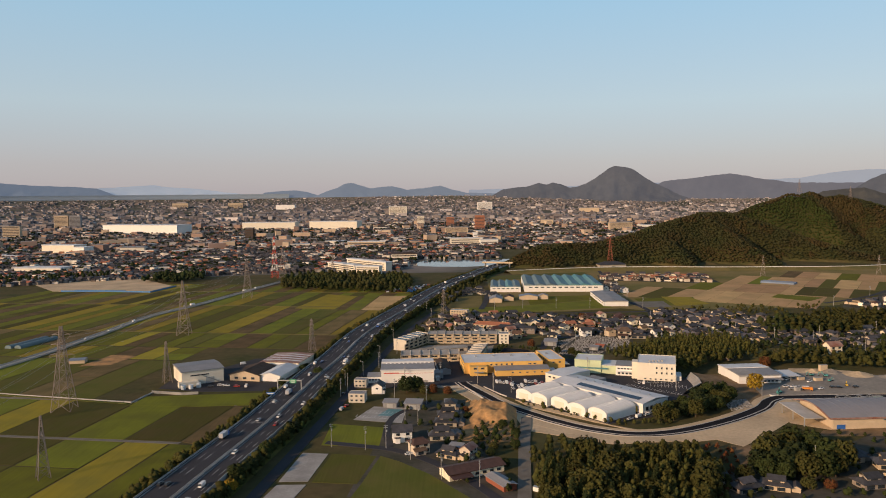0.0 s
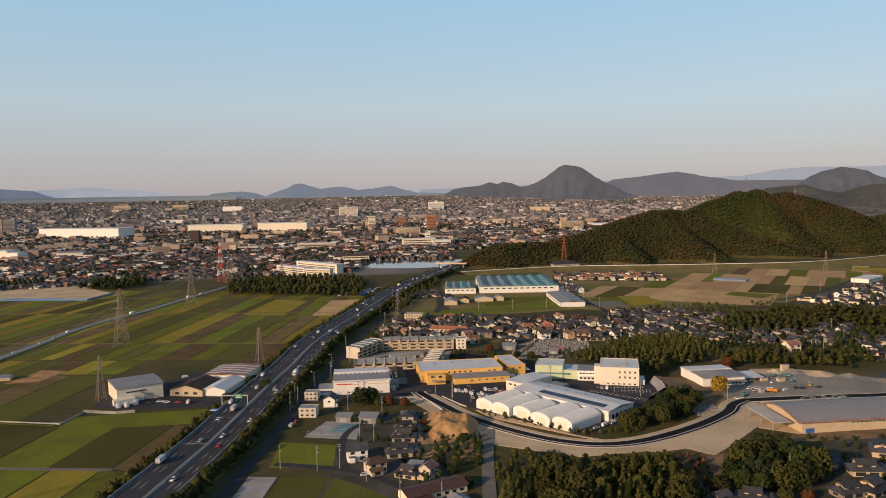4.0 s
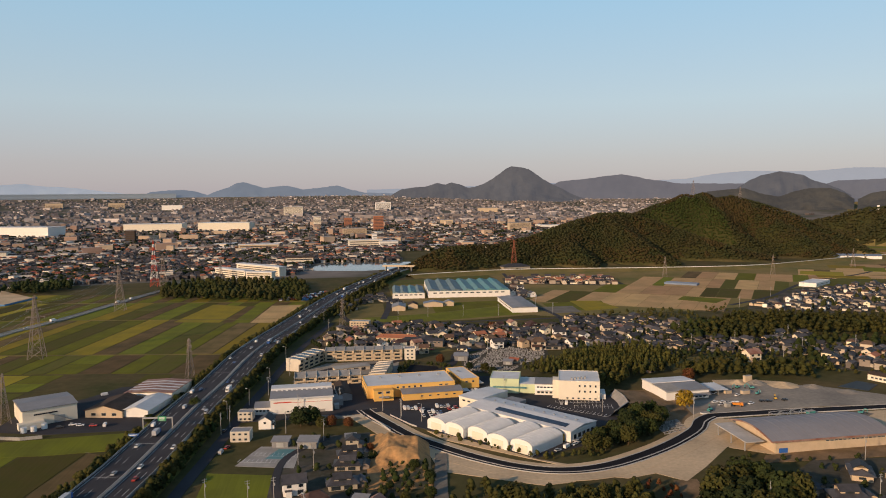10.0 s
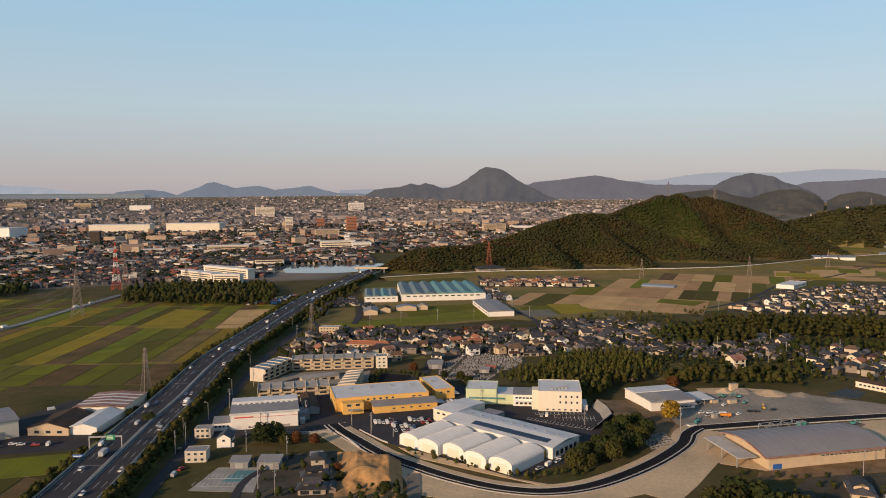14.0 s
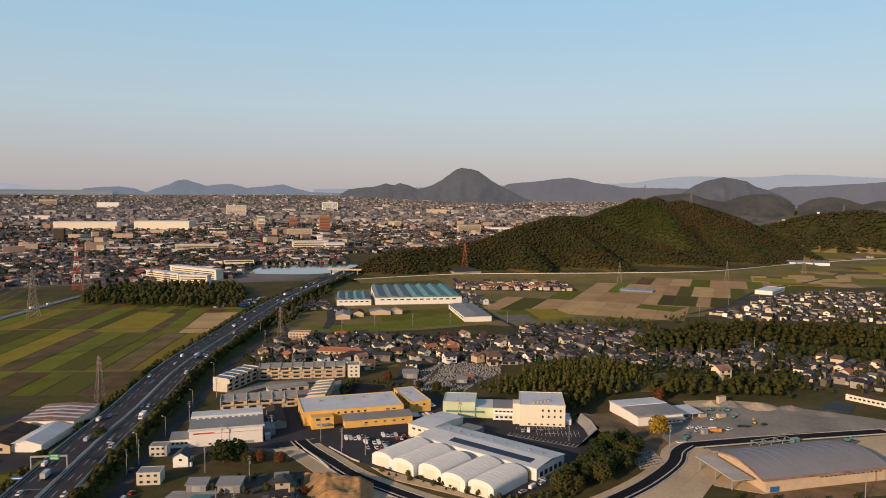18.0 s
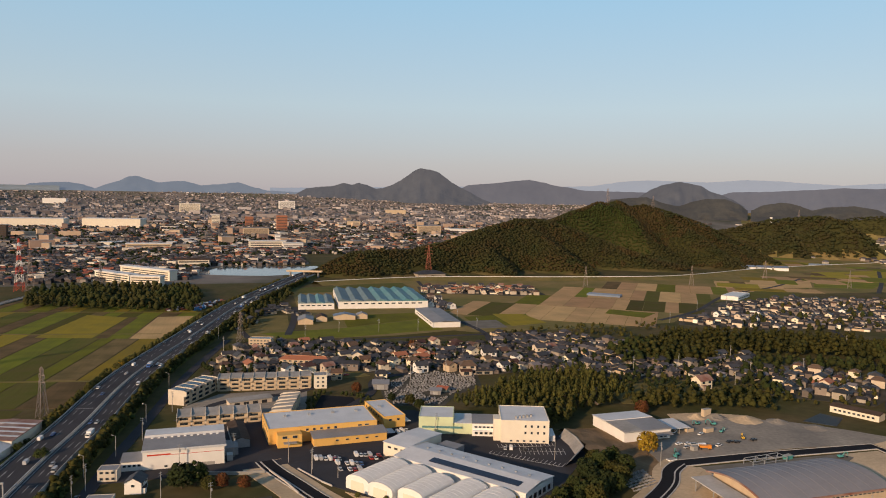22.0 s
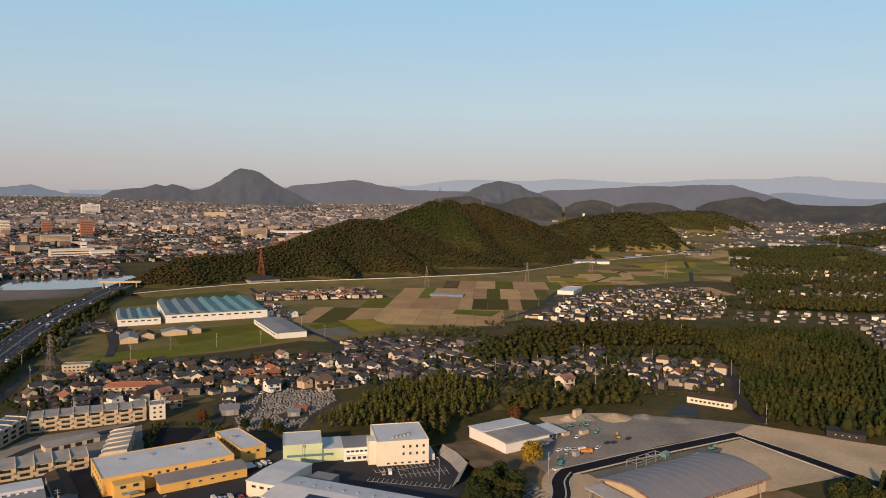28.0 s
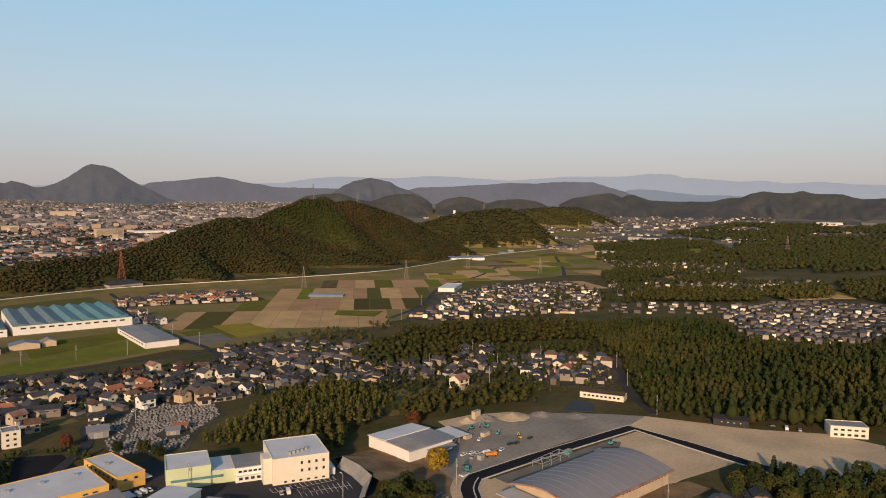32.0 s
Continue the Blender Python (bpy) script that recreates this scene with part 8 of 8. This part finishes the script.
def van(paint, label, l=4.6, h=2.1):
    o = thing("van", label, "van", "cars")
    part("body", Mesh().profile([(-0.86, 0.35), (0.86, 0.35), (0.88, h - 0.3), (0.78, h), (-0.78, h), (-0.88, h - 0.3)], -l / 2, l / 2 - 0.5), paint, o)
    part("nose", Mesh().box(l / 2 - 0.5, l / 2, -0.84, 0.84, 0.35, 1.1), paint, o)
    part("windscreen", Mesh().add([(l / 2 - 0.5, -0.78, 1.1), (l / 2 - 0.05, -0.78, 1.1), (l / 2 - 0.05, 0.78, 1.1), (l / 2 - 0.5, 0.78, 1.1), (l / 2 - 0.5, -0.7, h - 0.15), (l / 2 - 0.5, 0.7, h - 0.15)],
                                  [(1, 2, 5, 4), (0, 1, 4), (3, 5, 2), (0, 3, 2, 1)]), "glass", o)
    wheels(o, (-l / 2 + 0.8, l / 2 - 0.9), (-0.78, 0.78), 0.34)
    return o


def lorry(box, cab, label):
    o = thing("truck", label, "truck", "cars")
    part("cargo_box", Mesh().box(-4.4, 2.0, -1.2, 1.2, 0.95, 3.4), box, o)
    part("cab", Mesh().profile([(-1.15, 0.5), (1.15, 0.5), (1.15, 2.3), (1.0, 2.6), (-1.0, 2.6), (-1.15, 2.3)], 2.2, 4.1), cab, o)
    part("windscreen", Mesh().box(4.1, 4.15, -1.0, 1.0, 1.5, 2.3), "glass", o)
    part("chassis", Mesh().box(-4.4, 4.0, -0.9, 0.9, 0.5, 0.95), "dark", o)
    wheels(o, (-3.2, -2.2, 3.1), (-1.0, 1.0), 0.48)
    return o


FLEET = [car("car_white", "white saloon car"), car("car_black", "black saloon car"), car("car_silver", "silver-grey saloon car"), car("car_red", "dark red compact car"), car("car_blue", "blue compact car"),
         van("car_white", "white box-shaped van"), van("car_silver", "silver people carrier"), lorry("white_paint", "car_white", "white box lorry on the expressway"), lorry("car_silver", "sign_blue", "grey lorry with blue cab")]
for o, words in zip(FLEET, ("white saloon car with dark windows", "black saloon car with dark windows", "silver-grey saloon car with dark windows", "dark red compact car", "blue compact car with dark windows",
                            "white box-shaped delivery van", "silver people carrier van", "white box lorry on asphalt", "grey lorry with blue cab")):
    tagged(o, words)
parked = set()
rng = random.Random(77)


def park(k, x, y, turn, z=0.2):
    m = pose(x, y, z, 0, 0, turn)
    if k in parked:
        copy_thing(FLEET[k], m)
    else:
        parked.add(k)
        FLEET[k].matrix_world = m


cars_mix = (0, 0, 0, 1, 1, 2, 2, 3, 4, 5, 5, 6)
fine_line = smooth([p[:2] for p in HIGHWAY], 1.0)
for lane, s in ((0, -13.4), (1, -9.8), (2, -6.3), (3, 3.4), (4, 6.9), (5, 10.4)):
    row = off(fine_line, s)
    y = 290 + rng.uniform(0, 50)
    while y < 1380:
        i = min(range(0, len(row), 4), key=lambda q: abs(row[q][1] - y))
        (ax, ay), (bx, by) = row[i], row[min(i + 3, len(row) - 1)]
        a = math.degrees(math.atan2(by - ay, bx - ax))
        park(rng.choice(cars_mix) if rng.random() < 0.86 else rng.choice((7, 8)), ax, ay, a + (180 if s > 0 else 0), DECK + 0.02)
        y += rng.uniform(45, 170)
lane_line = smooth(LANE, 2.0)
for i in (60, 95, 150, 240, 262, 276, 290, 330, 352, 420, 440):
    if i + 2 < len(lane_line):
        (ax, ay), (bx, by) = lane_line[i][:2], lane_line[i + 2][:2]
        park(rng.choice((0, 5, 7, 2)), ax, ay, math.degrees(math.atan2(by - ay, bx - ax)), 0.95)
# works car park
for row_k, (x, y) in enumerate(((38, 527), (47, 518), (44, 510), (56, 528), (62, 522))):
    for c in range(6):
        if rng.random() < 0.72:
            park(rng.choice(cars_mix), x + c * 2.6 * 0.9 + 1.0 * row_k, y - c * 0.6, 96 + rng.uniform(-3, 3))
for x, y, a in ((88, 560, 100), (91, 562, 100), (94, 563, 100), (72, 566, 98), (71, 571, 98), (70, 577, 98), (69, 583, 98), (140, 521, 70), (143, 520, 70), (150, 517, 72), (118, 440, 40), (124, 444, 40), (126, 448, 130), (112, 436, 30), (-20, 398, 100), (-19, 379, 20),
                (-64, 470, 70), (-66, 462, 80), (-60, 488, 80), (-163, 528, 10), (-158, 526, 10), (-150, 524, 0), (-143, 523, 95), (-169, 524, 10), (-150, 600, 0), (-146, 601, 0), (-140, 602, 5), (-165, 596, 30),
                (-70, 500, 80), (-58, 536, 60), (-52, 540, 80), (-48, 566, 70), (-46, 574, 75), (66, 704, 10), (72, 703, 10), (78, 704, 10), (52, 716, 10), (128, 700, 40), (110, 702, 0), (416, 420, 30), (420, 414, 30), (414, 428, 120)):
    park(rng.choice(cars_mix), x, y, a)
for x, y, k in ((239, 528, 0), (242, 528, 5), (246, 527, 2), (249, 527, 0), (239, 507, 0), (240, 501, 2), (244, 506, 0), (250, 501, 5), (247, 504, 2), (260, 500, 0), (270, 504, 1), (274, 503, 1), (286, 504, 1), (262, 520, 0), (236, 531, 5), (252, 533, 2)):
    park(k, x, y, 15 + rng.uniform(-20, 20), 0.2)


def excavator(paint, label):
    o = thing("excavator", label, "excavator", "building machines")
    for y in (-1.1, 1.1):
        part("track", Mesh().box(-1.9, 1.9, y - 0.35, y + 0.35, 0, 0.85), "dark", o)
    part("body", Mesh().profile([(-1.3, 0.9), (1.3, 0.9), (1.3, 2.0), (1.1, 2.2), (-1.1, 2.2), (-1.3, 2.0)], -2.2, 1.2), paint, o)
    part("cab", Mesh().box(0.1, 1.4, 0.25, 1.3, 2.0, 3.1), "glass", o)
    part("boom", Mesh().beam((1.0, -0.3, 1.6), (3.6, -0.3, 4.6), 0.5).beam((3.6, -0.3, 4.6), (6.2, -0.3, 3.4), 0.42), paint, o)
    part("dipper", Mesh().beam((6.2, -0.3, 3.4), (5.6, -0.3, 0.9), 0.34), paint, o)
    part("bucket", Mesh().box(5.0, 6.0, -0.9, 0.3, 0.1, 1.0), "dark", o)
    return o


digger = excavator("machine_teal", "blue-green tracked excavator in the gravel yard")
digger.matrix_world = pose(272, 538, 0.2, 0, 0, 200) @ Matrix.Diagonal((0.7, 0.7, 0.7, 1))
for x, y, a, g in ((281, 535, 160, 0.75), (277, 521, 30, 0.6), (228, 492, 80, 0.65), (225, 489, 250, 0.65), (314, 469, 0, 0.7)):
    copy_thing(digger, Matrix()).matrix_world = pose(x, y, 0.2, 0, 0, a) @ Matrix.Diagonal((g, g, g, 1))
digger = excavator("machine_yellow", "yellow tracked excavator in the gravel yard")
digger.matrix_world = pose(282, 508, 0.2, 0, 0, 70) @ Matrix.Diagonal((0.6, 0.6, 0.6, 1))
o = thing("truck", "orange dump truck in the gravel yard", "truck", at=(249, 497, 0.2), turn=-20)
part("tipper", Mesh().add([(-3, -1.1, 1.1), (1.2, -1.1, 1.1), (1.2, 1.1, 1.1), (-3, 1.1, 1.1), (-3.3, -1.25, 2.3), (1.3, -1.25, 2.3), (1.3, 1.25, 2.3), (-3.3, 1.25, 2.3)],
                          [(0, 3, 2, 1), (4, 5, 6, 7), (0, 1, 5, 4), (1, 2, 6, 5), (2, 3, 7, 6), (3, 0, 4, 7)]), "orange_paint", o)
part("cab", Mesh().box(1.5, 3.3, -1.1, 1.1, 0.6, 2.6), "orange_paint", o)
part("windscreen", Mesh().box(3.3, 3.35, -0.95, 0.95, 1.5, 2.4), "glass", o)
wheels(o, (-2.2, 2.4), (-1.0, 1.0), 0.5)
for x, y, w, h, m, label in ((259, 527, 2.4, 2.2, "beige_wall", "tan site container in the yard"), (270, 524, 3.0, 2.4, "beige_wall", "tan site cabin in the yard"), (288, 552, 3.0, 5.0, "beige_wall", "tall tan silo box in the yard"),
                             (242, 497, 1.6, 2.4, "concrete", "stack of grey pallets in the yard"), (221, 486, 2.6, 0.8, "white_paint", "pale stack of boards by the road"), (296, 463, 3.0, 2.6, "steel", "grey plant box beside the hall"), (284, 474, 2.4, 2.2, "machine_teal", "blue-green site tank by the road"),
                             (140, 452, 1.8, 2.6, "white_wall", "small white kiosk by the works"), (133, 447, 2.4, 1.8, "machine_teal", "turquoise skip by the works")):
    o = thing("container", label, "container", at=(x, y, 0), turn=12)
    part("box", Mesh().box(-w, w, -1.3, 1.3, 0, h), m, o)
    part("lid", Mesh().box(-w - 0.1, w + 0.1, -1.4, 1.4, h, h + 0.15), "concrete", o)
# heaps of gravel and sand
for x, y, rad, h, m in ((292, 548, 9, 3.0, "gravel"), (308, 540, 12, 2.6, "sand"), (326, 532, 8, 2.2, "gravel"), (280, 551, 7, 2.4, "sand"), (340, 516, 9, 1.6, "gravel"), (228, 522, 4, 1.4, "pale_concrete"), (226, 528, 5, 1.2, "concrete")):
    heap = Mesh()
    for j in range(6):
        for i in range(16):
            a, q = i * math.pi / 8, j / 5
            k = 1 + 0.25 * noise.noise((x + math.cos(a) * 2, y + math.sin(a) * 2, j))
            heap.v.append((x + rad * q * k * math.cos(a), y + rad * q * k * math.sin(a), h * (1 - q) ** 1.2 * k - 0.1 * q))
    for j in range(5):
        for i in range(16):
            heap.f.append((16 * j + i, 16 * j + 16 + i, 16 * j + 16 + (i + 1) % 16, 16 * j + (i + 1) % 16))
            heap.s.append(0)
    piece("gravel_heap", heap, m, "low heap of loose gravel in the yard", "heap", "heaps in the yard")
# white steel frame beside the new road
o = thing("steel_frame", "white steel pipe frame beside the new road", "frame", at=(268, 471.5, 0), turn=8)
for x in (-12, -4, 4, 12):
    part("post", Mesh().box(x - 0.18, x + 0.18, -3.2, -2.9, 0, 3.0), "steel", o)
    part("post", Mesh().box(x - 0.18, x + 0.18, 3.0, 3.3, 0, 3.0), "steel", o)
    part("tie", Mesh().box(x - 0.15, x + 0.15, -2.9, 3.0, 2.8, 3.0), "steel", o)
for y in (-3.05, 3.15):
    part("rail", Mesh().box(-12, 12, y - 0.15, y + 0.15, 3.0, 3.25), "steel", o)
    part("rail", Mesh().box(-12, 12, y - 0.1, y + 0.1, 1.5, 1.65), "steel", o)
for x in (-12, -4, 4):
    part("brace", Mesh().beam((x, -3.05, 2.95), (x + 8, 3.1, 2.95), 0.2), "steel", o)
